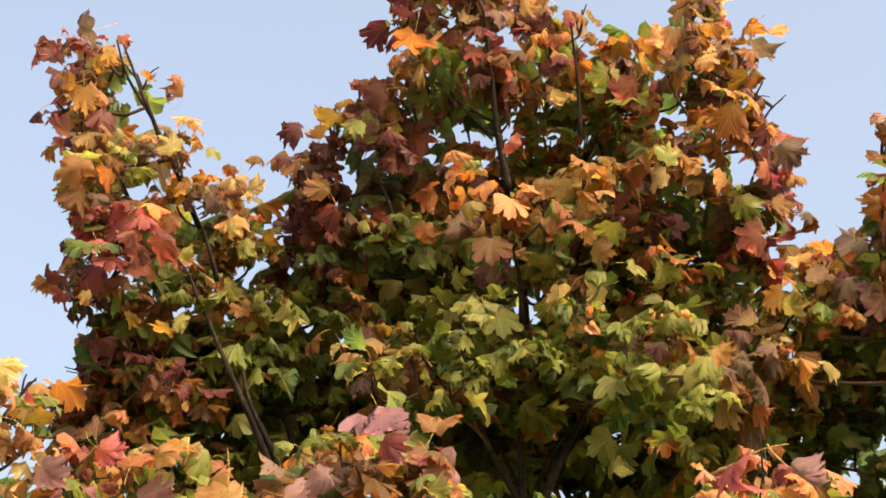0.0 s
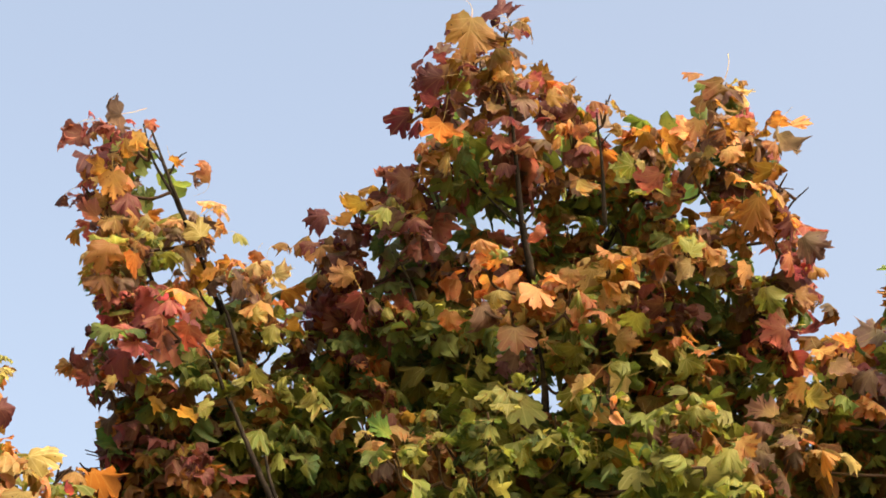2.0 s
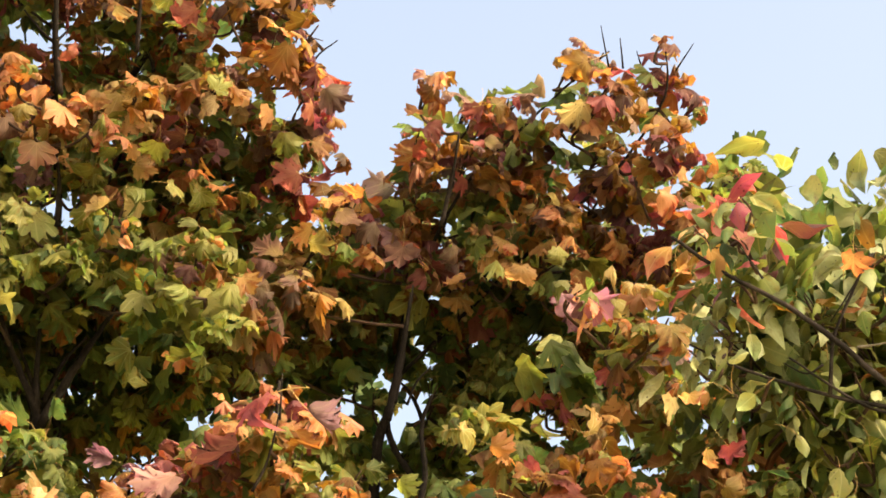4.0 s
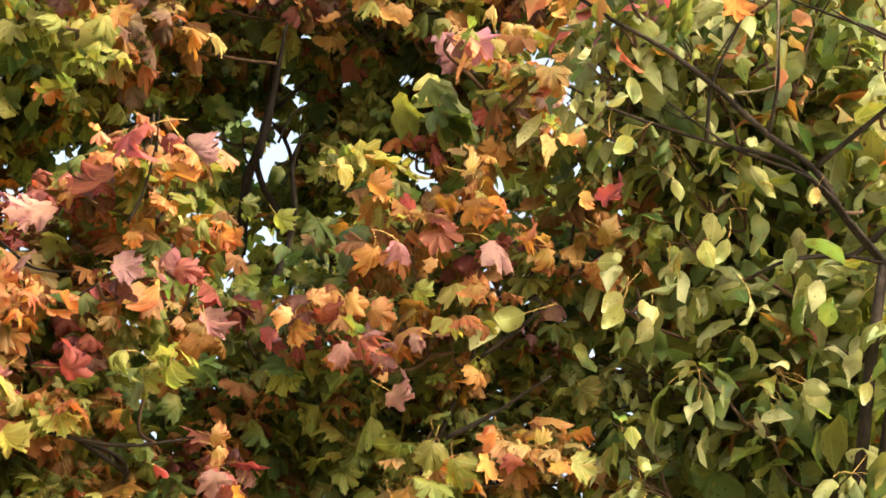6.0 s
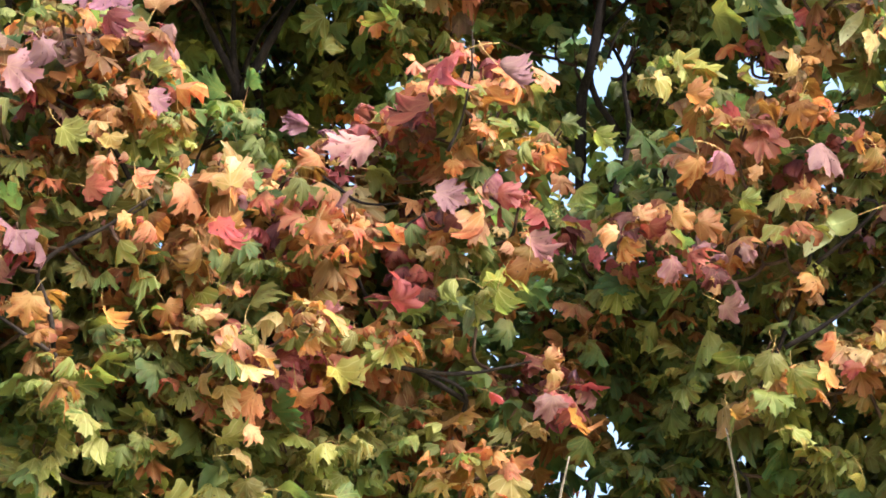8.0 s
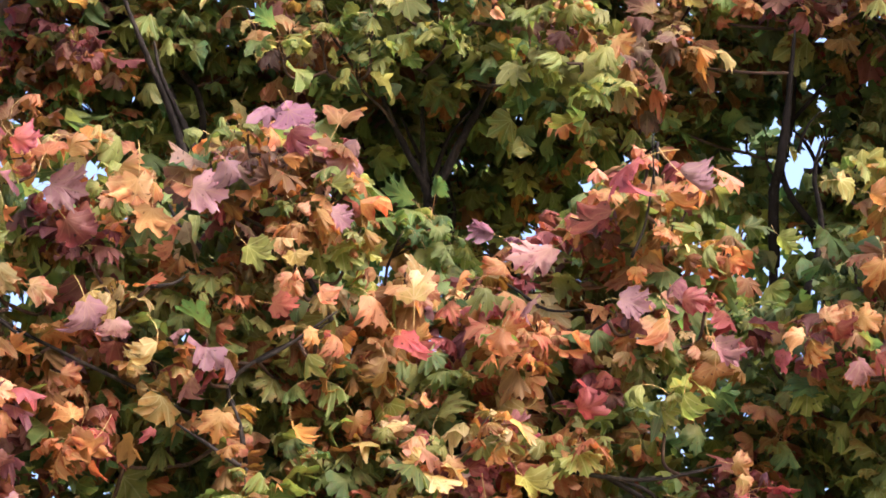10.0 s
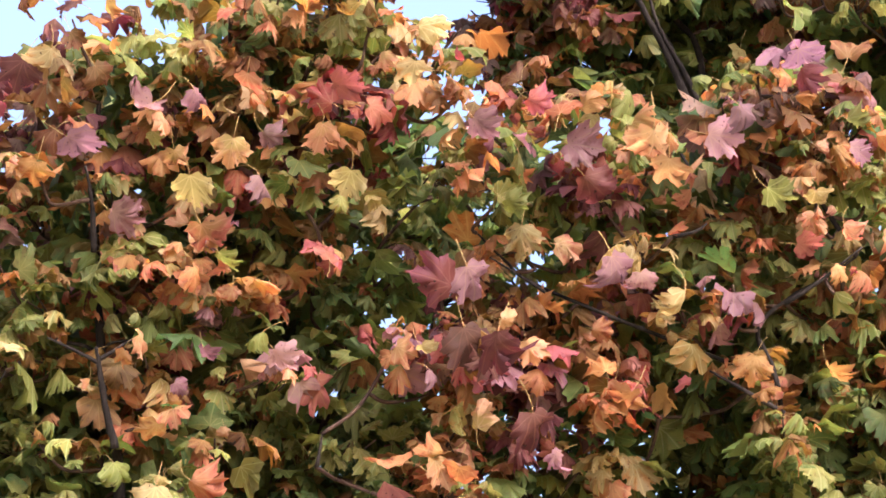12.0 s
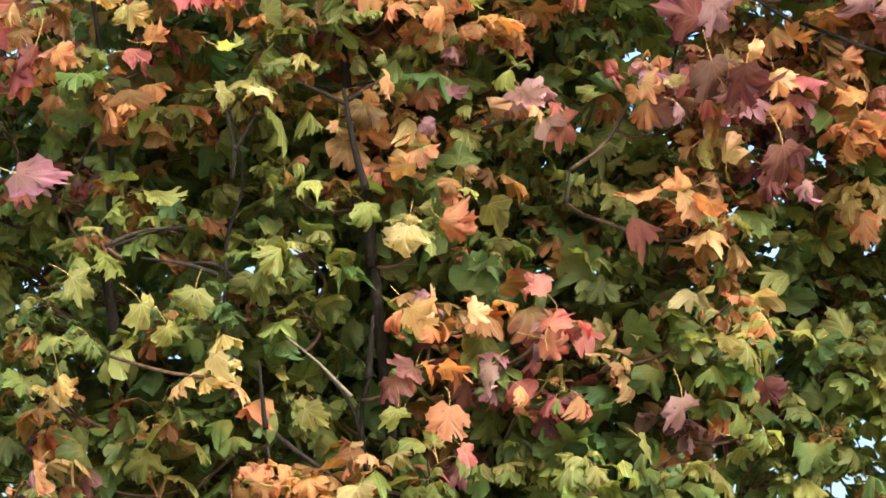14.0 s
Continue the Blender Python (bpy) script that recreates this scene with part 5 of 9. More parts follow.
r.limb("branch", 0.0030, (1.653, 4.739, 4.016), (1.620, 4.758, 4.001), (1.572, 4.762, 4.024))
r.leaf("sg", 1.432, 4.807, 3.668, 0.097, 0.90, 0.06, 0.12, -0.16, -0.63, -0.61)
r.leaf("sg", 1.500, 4.854, 3.627, 0.095, -0.42, 0.65, -0.51, -0.19, -0.89, -0.27)
r.leaf("sg", 1.561, 4.853, 3.577, 0.087, -0.11, 0.26, -0.93, 0.35, -0.84, -0.27)
r.leaf("sg", 1.738, 4.725, 3.585, 0.098, 0.38, 0.58, -0.41, 0.54, -0.84, 0.14)
r.leaf("sg", 1.594, 4.769, 3.861, 0.085, 0.70, 0.14, -0.70, -0.02, -0.98, -0.06)
r.leaf("sg", 1.359, 4.702, 3.991, 0.050, -0.22, 0.51, -0.82, -0.68, -0.71, -0.02)
r.leaf("sg", 1.350, 4.643, 4.057, 0.074, 0.77, 0.26, 0.06, -0.22, -0.38, -0.75)
r.leaf("sg", 1.690, 4.711, 3.710, 0.086, -0.27, 0.28, -0.89, -0.15, -0.90, -0.27)
r.leaf("sg", 1.478, 4.685, 4.047, 0.070, 0.24, 0.24, -0.93, 0.03, -0.94, -0.19)
r.leaf("sg", 1.863, 4.776, 3.427, 0.090, 0.95, -0.02, -0.28, -0.27, -0.78, -0.41)
r.leaf("sg", 1.999, 4.747, 3.432, 0.069, -0.23, 0.50, -0.83, -0.53, -0.80, -0.11)
r.leaf("sg", 1.502, 4.751, 3.939, 0.084, -0.49, 0.66, -0.36, -0.14, -0.87, -0.32)
r.leaf("y", 1.881, 4.674, 3.831, 0.057, -0.19, 0.58, -0.76, -0.44, -0.84, -0.16)
r.leaf("sg", 1.847, 4.736, 3.715, 0.073, -0.43, 0.26, -0.83, -0.56, -0.81, -0.03)
r.leaf("sg", 1.795, 4.855, 3.369, 0.082, 0.71, -0.55, 0.00, -0.34, -0.91, 0.39)
r.leaf("sg", 1.305, 4.910, 3.582, 0.116, -0.67, 0.54, -0.19, 0.03, -0.80, -0.45)
r.leaf("sg", 1.504, 4.869, 3.605, 0.093, -0.24, 0.58, -0.70, 0.17, -0.88, -0.29)
r.bough("sage", (1.50, 4.99, 4.25, 0.06), (1.52, 4.93, 4.13, 0.08), (1.39, 4.83, 4.03, 0.05), (1.60, 4.95, 4.20, 0.06), (1.65, 4.81, 4.20, 0.08), (1.71, 4.84, 4.19, 0.08), (1.69, 4.94, 4.11, 0.08), (1.56, 4.99, 4.04, 0.08), (1.66, 4.92, 4.01, 0.08), (1.69, 5.07, 3.99, 0.08), (1.70, 4.92, 3.90, 0.06), (1.78, 4.91, 3.88, 0.08), (1.82, 5.07, 3.85, 0.08), (1.67, 4.92, 3.79, 0.07), (1.53, 5.01, 3.76, 0.06), (1.36, 5.26, 3.70, 0.06), (1.53, 4.98, 3.65, 0.07), (1.68, 5.18, 3.68, 0.06), (1.88, 5.06, 3.69, 0.05), (1.70, 5.02, 3.72, 0.08))
r.bough("sage", (1.90, 4.89, 3.73, 0.09), (2.00, 4.93, 3.94, 0.06), (2.04, 4.82, 4.23, 0.08), (1.74, 4.78, 4.00, 0.07), (1.73, 4.84, 4.11, 0.08), (2.06, 4.83, 3.93, 0.06), (2.09, 4.90, 3.72, 0.08), (1.80, 5.00, 3.60, 0.07), (1.71, 5.00, 3.52, 0.10), (1.62, 5.16, 3.57, 0.10), (1.75, 5.23, 3.48, 0.10), (1.56, 5.07, 3.39, 0.09), (1.89, 4.98, 3.49, 0.10), (2.05, 5.10, 3.54, 0.08), (2.13, 5.06, 3.52, 0.08), (2.01, 5.10, 3.42, 0.09), (1.84, 4.96, 3.40, 0.07), (2.13, 5.09, 3.38, 0.09), (1.83, 5.28, 3.40, 0.12), (1.71, 5.33, 3.41, 0.10))
r.bough("sage", (1.92, 5.17, 3.37, 0.09), (2.00, 4.95, 3.28, 0.09), (1.57, 5.25, 3.61, 0.08), (2.09, 4.86, 3.58, 0.09), (2.03, 5.01, 3.63, 0.08))
r.bough("gold", (2.02, 4.91, 4.09, 0.06), (1.91, 4.84, 4.16, 0.06), (1.78, 4.68, 4.16, 0.06))
r.bough("mauve", (1.93, 4.92, 3.63, 0.05))
r.bough("crimson", (1.91, 5.16, 3.60, 0.04), (1.48, 4.76, 4.21, 0.04))
r.bough("sage", (1.50, 4.79, 4.42, 0.06), (1.42, 4.87, 4.21, 0.06), (1.44, 4.82, 4.12, 0.06), (1.44, 4.98, 4.13, 0.06), (1.46, 4.69, 4.27, 0.07), (1.48, 4.86, 3.99, 0.07), (1.51, 4.87, 4.14, 0.06))
r.bough("mauve", (1.47, 4.66, 4.35, 0.04), (1.38, 4.71, 4.29, 0.06))
r.bough("sage", (1.78, 5.06, 3.68, 0.10), (1.63, 5.22, 3.54, 0.10), (1.76, 5.25, 3.45, 0.10), (1.64, 5.11, 3.27, 0.10), (1.84, 5.10, 3.41, 0.10), (1.91, 5.08, 3.25, 0.09), (1.81, 5.23, 3.20, 0.09), (1.94, 5.04, 3.50, 0.08), (1.91, 5.16, 3.62, 0.09), (1.60, 5.18, 3.34, 0.09))
r.bough("sage", (2.11, 4.57, 4.05, 0.11), (2.22, 4.82, 3.91, 0.11), (2.17, 4.78, 3.62, 0.11), (2.25, 4.98, 3.44, 0.11), (1.75, 4.75, 4.30, 0.09), (1.96, 4.78, 4.35, 0.09), (2.10, 4.65, 4.25, 0.10), (2.30, 4.71, 4.00, 0.14), (2.29, 4.76, 3.63, 0.14), (1.85, 4.66, 4.41, 0.11), (1.99, 4.52, 4.36, 0.11))
r.bough("sage", (1.52, 5.36, 3.24, 0.12), (1.68, 5.24, 3.22, 0.12), (1.81, 5.08, 3.18, 0.12), (1.99, 5.04, 3.19, 0.12), (2.17, 5.01, 3.19, 0.12), (1.53, 5.40, 3.09, 0.13), (1.65, 5.19, 3.04, 0.12), (1.88, 5.28, 3.08, 0.13), (2.05, 5.20, 3.07, 0.13), (2.15, 4.98, 3.02, 0.12))
r.bough("green", (1.59, 5.07, 4.30, 0.10), (1.67, 4.91, 4.16, 0.11), (1.79, 4.88, 4.16, 0.11), (1.97, 5.01, 4.11, 0.12), (1.82, 5.00, 3.99, 0.12), (2.08, 5.15, 3.94, 0.12), (1.81, 5.18, 3.78, 0.12), (1.98, 5.11, 3.66, 0.12), (2.16, 5.21, 3.65, 0.12), (1.64, 5.07, 3.82, 0.11), (1.91, 5.30, 3.59, 0.12), (2.09, 5.08, 3.40, 0.11), (1.68, 5.21, 3.54, 0.11), (2.12, 5.03, 4.20, 0.12), (1.95, 4.92, 4.35, 0.12), (2.12, 4.93, 3.88, 0.12), (1.61, 5.18, 3.65, 0.11), (1.89, 5.42, 3.52, 0.11), (2.04, 5.28, 3.48, 0.12))
r.bough("green", (1.53, 5.08, 4.42, 0.07), (1.51, 4.93, 4.25, 0.08), (1.54, 5.14, 4.16, 0.08), (1.51, 5.12, 4.04, 0.08), (1.56, 5.08, 3.99, 0.08), (1.56, 4.94, 4.34, 0.08))
r.bough("mauve", (1.50, 4.79, 4.43, 0.04), (1.46, 4.76, 4.35, 0.05))
r.bough("shade", (1.62, 5.32, 4.59, 0.10), (1.77, 5.21, 4.55, 0.10), (1.99, 5.33, 4.64, 0.11), (2.13, 5.23, 4.60, 0.11), (2.31, 5.20, 4.62, 0.11), (2.42, 5.05, 4.55, 0.10), (1.77, 5.49, 4.50, 0.11), (1.90, 5.35, 4.45, 0.10), (2.07, 5.32, 4.45, 0.11), (2.23, 5.25, 4.44, 0.11), (2.40, 5.23, 4.45, 0.11), (2.51, 5.08, 4.39, 0.10), (1.64, 5.40, 4.25, 0.10), (1.79, 5.33, 4.23, 0.10), (1.97, 5.32, 4.25, 0.10), (2.11, 5.22, 4.22, 0.10), (2.36, 5.37, 4.32, 0.11), (2.47, 5.21, 4.25, 0.10), (1.80, 5.61, 4.17, 0.11), (1.89, 5.36, 4.07, 0.10))
r.bough("shade", (2.09, 5.43, 4.12, 0.10), (2.30, 5.47, 4.17, 0.11), (2.42, 5.34, 4.12, 0.11), (2.55, 5.23, 4.09, 0.10), (1.70, 5.62, 3.98, 0.10), (1.83, 5.48, 3.93, 0.10), (2.00, 5.44, 3.93, 0.10), (2.15, 5.38, 3.93, 0.10), (2.33, 5.38, 3.94, 0.10), (2.49, 5.32, 3.93, 0.10), (1.84, 5.77, 3.86, 0.11), (1.93, 5.53, 3.78, 0.10), (2.10, 5.50, 3.78, 0.10), (2.26, 5.44, 3.78, 0.10), (2.40, 5.35, 3.76, 0.10), (2.56, 5.32, 3.76, 0.10), (1.71, 5.68, 3.63, 0.10), (1.90, 5.70, 3.65, 0.10), (2.01, 5.52, 3.61, 0.10), (2.27, 5.70, 3.69, 0.11))
r.bough("shade", (2.36, 5.49, 3.62, 0.10), (2.58, 5.57, 3.67, 0.11), (1.84, 5.83, 3.51, 0.11), (2.01, 5.77, 3.51, 0.11), (2.15, 5.66, 3.48, 0.10), (2.36, 5.73, 3.52, 0.11), (2.42, 5.45, 3.44, 0.10), (2.64, 5.52, 3.48, 0.11))
r.bough("shade", (1.58, 5.75, 3.98, 0.12), (1.72, 5.75, 3.85, 0.12), (1.90, 5.85, 4.04, 0.12), (1.99, 5.75, 3.87, 0.12), (1.83, 5.85, 4.17, 0.12), (1.97, 5.75, 4.23, 0.12), (1.87, 5.85, 4.39, 0.12), (2.01, 5.75, 4.42, 0.12), (1.90, 5.75, 3.69, 0.12), (1.75, 5.85, 3.62, 0.12), (1.99, 5.75, 3.53, 0.12), (1.81, 5.80, 3.42, 0.12), (1.64, 5.80, 3.72, 0.12), (1.90, 5.75, 3.29, 0.12))
r.spread(0.092, 1700, 3000)

# young maple with orange, mauve and yellow-green leaf sprays
fr = Tree("maple_tree", "young maple with orange, mauve and yellow-green leaf sprays", "maple", 15, (1.02, 6.10))
fr.limb("trunk", 0.030, (1.02, 6.10, -0.02), (1.05, 6.08, 1.18), (1.00, 6.09, 2.35), (1.02, 5.65, 3.36))
fr.limb("limb", 0.010, (1.016, 5.646, 3.359), (1.027, 5.587, 3.531), (1.071, 5.548, 3.618), (1.099, 5.501, 3.728), (1.075, 5.458, 3.849))
fr.limb("limb", 0.008, (0.996, 6.086, 2.351), (1.216, 5.620, 3.314), (1.309, 5.524, 3.543), (1.478, 5.444, 3.644))
fr.limb("limb", 0.006, (1.108, 5.301, 3.177), (1.246, 5.146, 3.543), (1.240, 5.121, 3.611), (1.247, 5.097, 3.669))
fr.limb("limb", 0.006, (0.996, 6.086, 2.351), (1.123, 5.343, 3.015), (1.108, 5.301, 3.177))
fr.limb("limb", 0.005, (1.246, 5.146, 3.543), (1.389, 5.060, 3.668), (1.269, 5.087, 3.680), (1.149, 5.111, 3.691))
fr.limb("branch", 0.0060, (1.181, 5.097, 3.359), (1.281, 5.055, 3.411), (1.386, 5.000, 3.483))
fr.limb("branch", 0.0050, (1.108, 5.230, 2.973), (1.085, 5.198, 3.109), (1.065, 5.173, 3.206), bark=PALE)
fr.leaf("o", 1.659, 4.522, 4.168, 0.074, 0.16, 0.65, -0.48, -0.64, -0.69, -0.20)
fr.leaf("p", 0.820, 4.967, 3.554, 0.073, -0.88, -0.12, 0.45, 0.12, -0.99, 0.22)
fr.leaf("p", 0.868, 4.994, 3.604, 0.054, 0.58, -0.08, 0.74, -0.23, -0.94, -0.11)
fr.leaf("r", 0.886, 4.982, 3.579, 0.091, 0.49, 0.49, -0.59, -0.43, -0.75, -0.36)
fr.leaf("v", 0.928, 4.968, 3.501, 0.079, 0.54, 0.34, -0.76, 0.23, -0.96, 0.01)
fr.leaf("r", 0.784, 4.997, 3.532, 0.062, -0.59, 0.14, -0.74, -0.60, -0.79, 0.28)
fr.leaf("o", 0.840, 5.036, 3.569, 0.067, 0.00, 0.05, -0.93, -0.82, -0.53, -0.09)
fr.leaf("o", 0.926, 4.915, 3.578, 0.060, 0.84, -0.31, -0.25, -0.14, -0.86, -0.34)
fr.leaf("o", 0.976, 4.906, 3.559, 0.073, 0.95, 0.03, -0.31, -0.17, -0.84, -0.36)
fr.leaf("o", 0.979, 4.902, 3.693, 0.082, -0.11, 0.51, -0.82, 0.30, -0.87, -0.24)
fr.leaf("v", 1.022, 4.864, 3.699, 0.090, 0.76, 0.38, -0.26, 0.18, -0.97, 0.34)
fr.leaf("o", 0.952, 4.835, 3.813, 0.062, 0.86, -0.19, -0.38, -0.29, -0.45, -0.70)
fr.leaf("yg", 1.067, 4.906, 3.610, 0.054, 0.94, -0.04, -0.34, -0.26, -0.57, -0.63)
fr.leaf("p", 1.094, 4.840, 3.654, 0.040, -0.27, 0.50, -0.80, 0.40, -0.78, -0.32)
fr.leaf("p", 1.181, 4.841, 3.605, 0.063, 0.07, 0.60, -0.68, 0.34, -0.88, -0.17)
fr.leaf("y", 1.156, 4.805, 3.848, 0.086, 0.80, 0.21, 0.26, 0.08, -0.38, -0.77)
fr.leaf("a", 1.192, 4.864, 3.815, 0.079, -0.30, 0.05, -0.87, -0.79, -0.62, 0.16)
fr.leaf("v", 1.223, 4.882, 3.726, 0.102, 0.69, -0.10, -0.64, 0.26, -0.96, 0.28)
fr.leaf("r", 1.291, 4.848, 3.727, 0.068, 0.64, 0.44, -0.03, -0.29, -0.43, -0.71)
fr.leaf("a", 1.322, 4.795, 3.684, 0.073, 0.53, 0.27, -0.80, 0.36, -0.93, 0.11)
fr.leaf("p", 1.381, 4.723, 3.789, 0.060, -0.27, 0.50, -0.79, -0.77, -0.64, 0.14)
fr.leaf("r", 1.439, 4.758, 3.817, 0.071, 0.60, 0.47, -0.48, -0.53, -0.56, -0.49)
fr.leaf("a", 1.433, 4.775, 3.733, 0.086, 0.83, -0.09, -0.51, -0.28, -0.73, -0.48)
fr.leaf("y", 1.323, 4.757, 3.918, 0.073, -0.07, 0.62, -0.62, -0.83, -0.55, 0.05)
fr.leaf("p", 1.335, 4.676, 3.889, 0.067, 0.34, 0.57, -0.56, -0.49, -0.74, -0.31)
fr.leaf("v", 1.077, 4.978, 3.535, 0.060, 0.98, 0.02, -0.13, -0.06, -1.00, 0.16)
fr.leaf("g", 0.710, 4.950, 3.790, 0.059, 0.99, -0.04, -0.16, -0.13, -0.90, -0.27)
fr.leaf("g", 0.769, 4.890, 3.743, 0.057, 0.61, -0.00, -0.75, -0.58, -0.47, -0.51)
fr.leaf("yg", 0.893, 4.847, 3.848, 0.078, 0.85, 0.24, 0.05, -0.09, -1.00, 0.17)
fr.leaf("v", 1.029, 4.951, 3.398, 0.077, 0.86, 0.24, -0.38, -0.37, -0.53, -0.61)
fr.leaf("p", 1.244, 4.986, 3.279, 0.073, -0.18, 0.65, -0.51, -0.75, -0.67, 0.12)
fr.leaf("o", 1.265, 4.998, 3.336, 0.066, 0.07, 0.57, -0.73, 0.66, -0.71, -0.09)
fr.leaf("r", 1.294, 4.957, 3.282, 0.050, -0.31, 0.25, -0.90, -0.10, -0.93, -0.21)
fr.leaf("y", 1.337, 4.937, 3.307, 0.045, 0.79, -0.42, 0.39, 0.33, -0.42, -0.70)
fr.leaf("p", 1.391, 4.992, 3.285, 0.054, 0.53, 0.25, -0.81, -0.60, -0.57, -0.41)
fr.leaf("yg", 1.400, 4.904, 3.257, 0.068, 0.91, 0.20, -0.22, 0.08, -0.97, 0.37)
fr.leaf("yg", 1.423, 5.007, 3.159, 0.067, 0.82, -0.11, 0.51, -0.26, -0.96, 0.03)
fr.leaf("yg", 1.414, 4.956, 3.102, 0.093, 0.78, 0.36, -0.28, -0.25, -0.77, -0.43)
fr.leaf("p", 1.101, 5.073, 3.237, 0.051, 0.53, 0.38, -0.73, -0.22, -0.89, -0.26)
fr.leaf("a", 1.046, 5.021, 3.198, 0.065, 0.63, 0.06, -0.75, -0.62, -0.38, -0.53)
fr.leaf("yg", 1.182, 5.040, 3.294, 0.085, 0.17, 0.09, -0.93, -0.57, -0.72, -0.24)
fr.leaf("yg", 1.138, 5.028, 3.322, 0.077, -0.31, 0.20, -0.90, -0.46, -0.86, -0.06)
fr.leaf("yg", 1.184, 5.075, 3.176, 0.074, 0.71, 0.37, 0.05, -0.00, -0.95, 0.47)
fr.leaf("yg", 1.305, 5.009, 3.062, 0.069, 0.36, 0.54, -0.62, -0.00, -0.95, -0.16)
fr.bough("lime", (0.94, 5.03, 3.93, 0.06), (1.15, 5.20, 3.72, 0.06), (1.38, 5.02, 4.04, 0.05), (1.16, 5.16, 3.37, 0.07), (1.19, 5.19, 3.30, 0.07))
fr.bough("ember", (1.00, 4.96, 3.86, 0.06), (1.20, 4.98, 3.86, 0.07), (1.10, 4.98, 3.79, 0.07), (1.06, 5.11, 3.77, 0.08), (1.53, 5.10, 3.95, 0.07), (1.60, 4.93, 3.82, 0.04), (1.01, 5.14, 3.65, 0.08), (1.25, 4.92, 4.13, 0.07))
fr.bough("gold", (1.22, 4.96, 3.94, 0.06), (1.19, 5.18, 3.79, 0.06), (1.31, 5.03, 4.04, 0.05), (1.33, 4.80, 4.11, 0.05), (1.30, 5.16, 3.36, 0.08), (1.44, 5.24, 3.42, 0.07), (1.56, 5.31, 3.39, 0.07), (1.29, 4.91, 4.24, 0.06))
fr.bough("mauve", (1.31, 5.05, 3.78, 0.06), (1.60, 5.08, 3.95, 0.05), (1.01, 5.08, 3.53, 0.06), (1.15, 5.06, 3.57, 0.05), (1.40, 5.20, 3.66, 0.05))
fr.bough("crimson", (1.36, 5.03, 3.80, 0.04), (0.94, 5.09, 3.58, 0.06), (0.87, 5.25, 3.62, 0.06))
fr.bough("amber", (1.48, 5.18, 3.81, 0.06), (1.54, 5.01, 3.81, 0.07))
fr.bough("peach", (1.27, 5.08, 3.69, 0.06), (0.90, 5.10, 3.63, 0.05), (1.12, 4.80, 4.16, 0.05))
fr.bough("olive", (1.44, 5.22, 3.67, 0.08), (1.22, 5.19, 3.54, 0.09), (1.21, 5.35, 3.53, 0.08), (1.20, 5.03, 3.60, 0.06))
fr.bough("green", (1.12, 5.31, 3.59, 0.10), (1.01, 5.30, 3.51, 0.09), (1.38, 5.30, 3.60, 0.10), (1.26, 5.27, 3.46, 0.10), (1.49, 5.25, 3.52, 0.11), (1.05, 5.43, 3.45, 0.10), (1.49, 5.22, 3.66, 0.08), (1.38, 5.12, 3.75, 0.08))
fr.bough("gold", (1.15, 5.14, 3.31, 0.07), (1.36, 5.37, 3.40, 0.08), (1.41, 5.11, 3.34, 0.07), (1.36, 5.24, 3.34, 0.06))
fr.bough("lime", (1.26, 5.27, 3.20, 0.08), (1.15, 5.31, 3.29, 0.08), (1.47, 5.12, 3.20, 0.07))
fr.bough("green", (1.18, 5.44, 3.23, 0.10), (1.04, 5.36, 3.38, 0.10), (1.08, 5.44, 3.52, 0.10), (1.29, 5.51, 3.55, 0.11), (1.07, 5.54, 3.29, 0.12), (1.46, 5.53, 3.32, 0.09), (1.43, 5.27, 3.47, 0.10), (1.30, 5.35, 3.13, 0.09), (1.48, 5.46, 3.16, 0.10), (1.15, 5.52, 3.17, 0.10), (0.94, 5.53, 3.36, 0.08), (0.91, 5.53, 3.19, 0.09), (1.37, 5.37, 3.61, 0.08))
fr.bough("lime", (1.33, 5.33, 3.28, 0.09), (1.47, 5.35, 3.29, 0.08), (1.52, 5.17, 3.19, 0.07))
fr.bough("green", (0.98, 5.53, 3.22, 0.12), (1.26, 5.58, 3.26, 0.10), (1.04, 5.42, 3.32, 0.09))
fr.bough("green", (0.77, 5.52, 3.00, 0.13), (0.99, 5.54, 3.01, 0.13), (1.18, 5.44, 2.99, 0.13), (1.43, 5.59, 3.04, 0.13), (1.64, 5.54, 3.03, 0.13), (0.78, 5.62, 2.84, 0.13), (0.98, 5.53, 2.82, 0.13), (1.18, 5.48, 2.81, 0.13), (1.39, 5.48, 2.82, 0.13), (1.58, 5.38, 2.80, 0.13))
fr.bough("green", (0.85, 5.44, 3.55, 0.09), (0.87, 5.45, 3.63, 0.06), (0.78, 5.34, 3.69, 0.06), (0.89, 5.31, 3.56, 0.08))
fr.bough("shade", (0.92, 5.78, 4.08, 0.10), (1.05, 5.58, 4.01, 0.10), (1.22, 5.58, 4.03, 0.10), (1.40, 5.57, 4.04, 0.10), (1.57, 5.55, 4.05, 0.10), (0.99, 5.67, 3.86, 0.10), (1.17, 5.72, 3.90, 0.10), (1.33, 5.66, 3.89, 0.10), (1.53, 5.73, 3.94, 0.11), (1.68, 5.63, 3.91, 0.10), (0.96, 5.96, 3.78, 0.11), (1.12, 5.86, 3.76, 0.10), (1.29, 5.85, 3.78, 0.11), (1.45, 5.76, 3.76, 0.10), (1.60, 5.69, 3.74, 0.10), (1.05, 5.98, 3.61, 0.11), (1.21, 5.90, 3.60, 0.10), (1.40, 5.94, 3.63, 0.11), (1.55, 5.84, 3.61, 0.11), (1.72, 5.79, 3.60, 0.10))
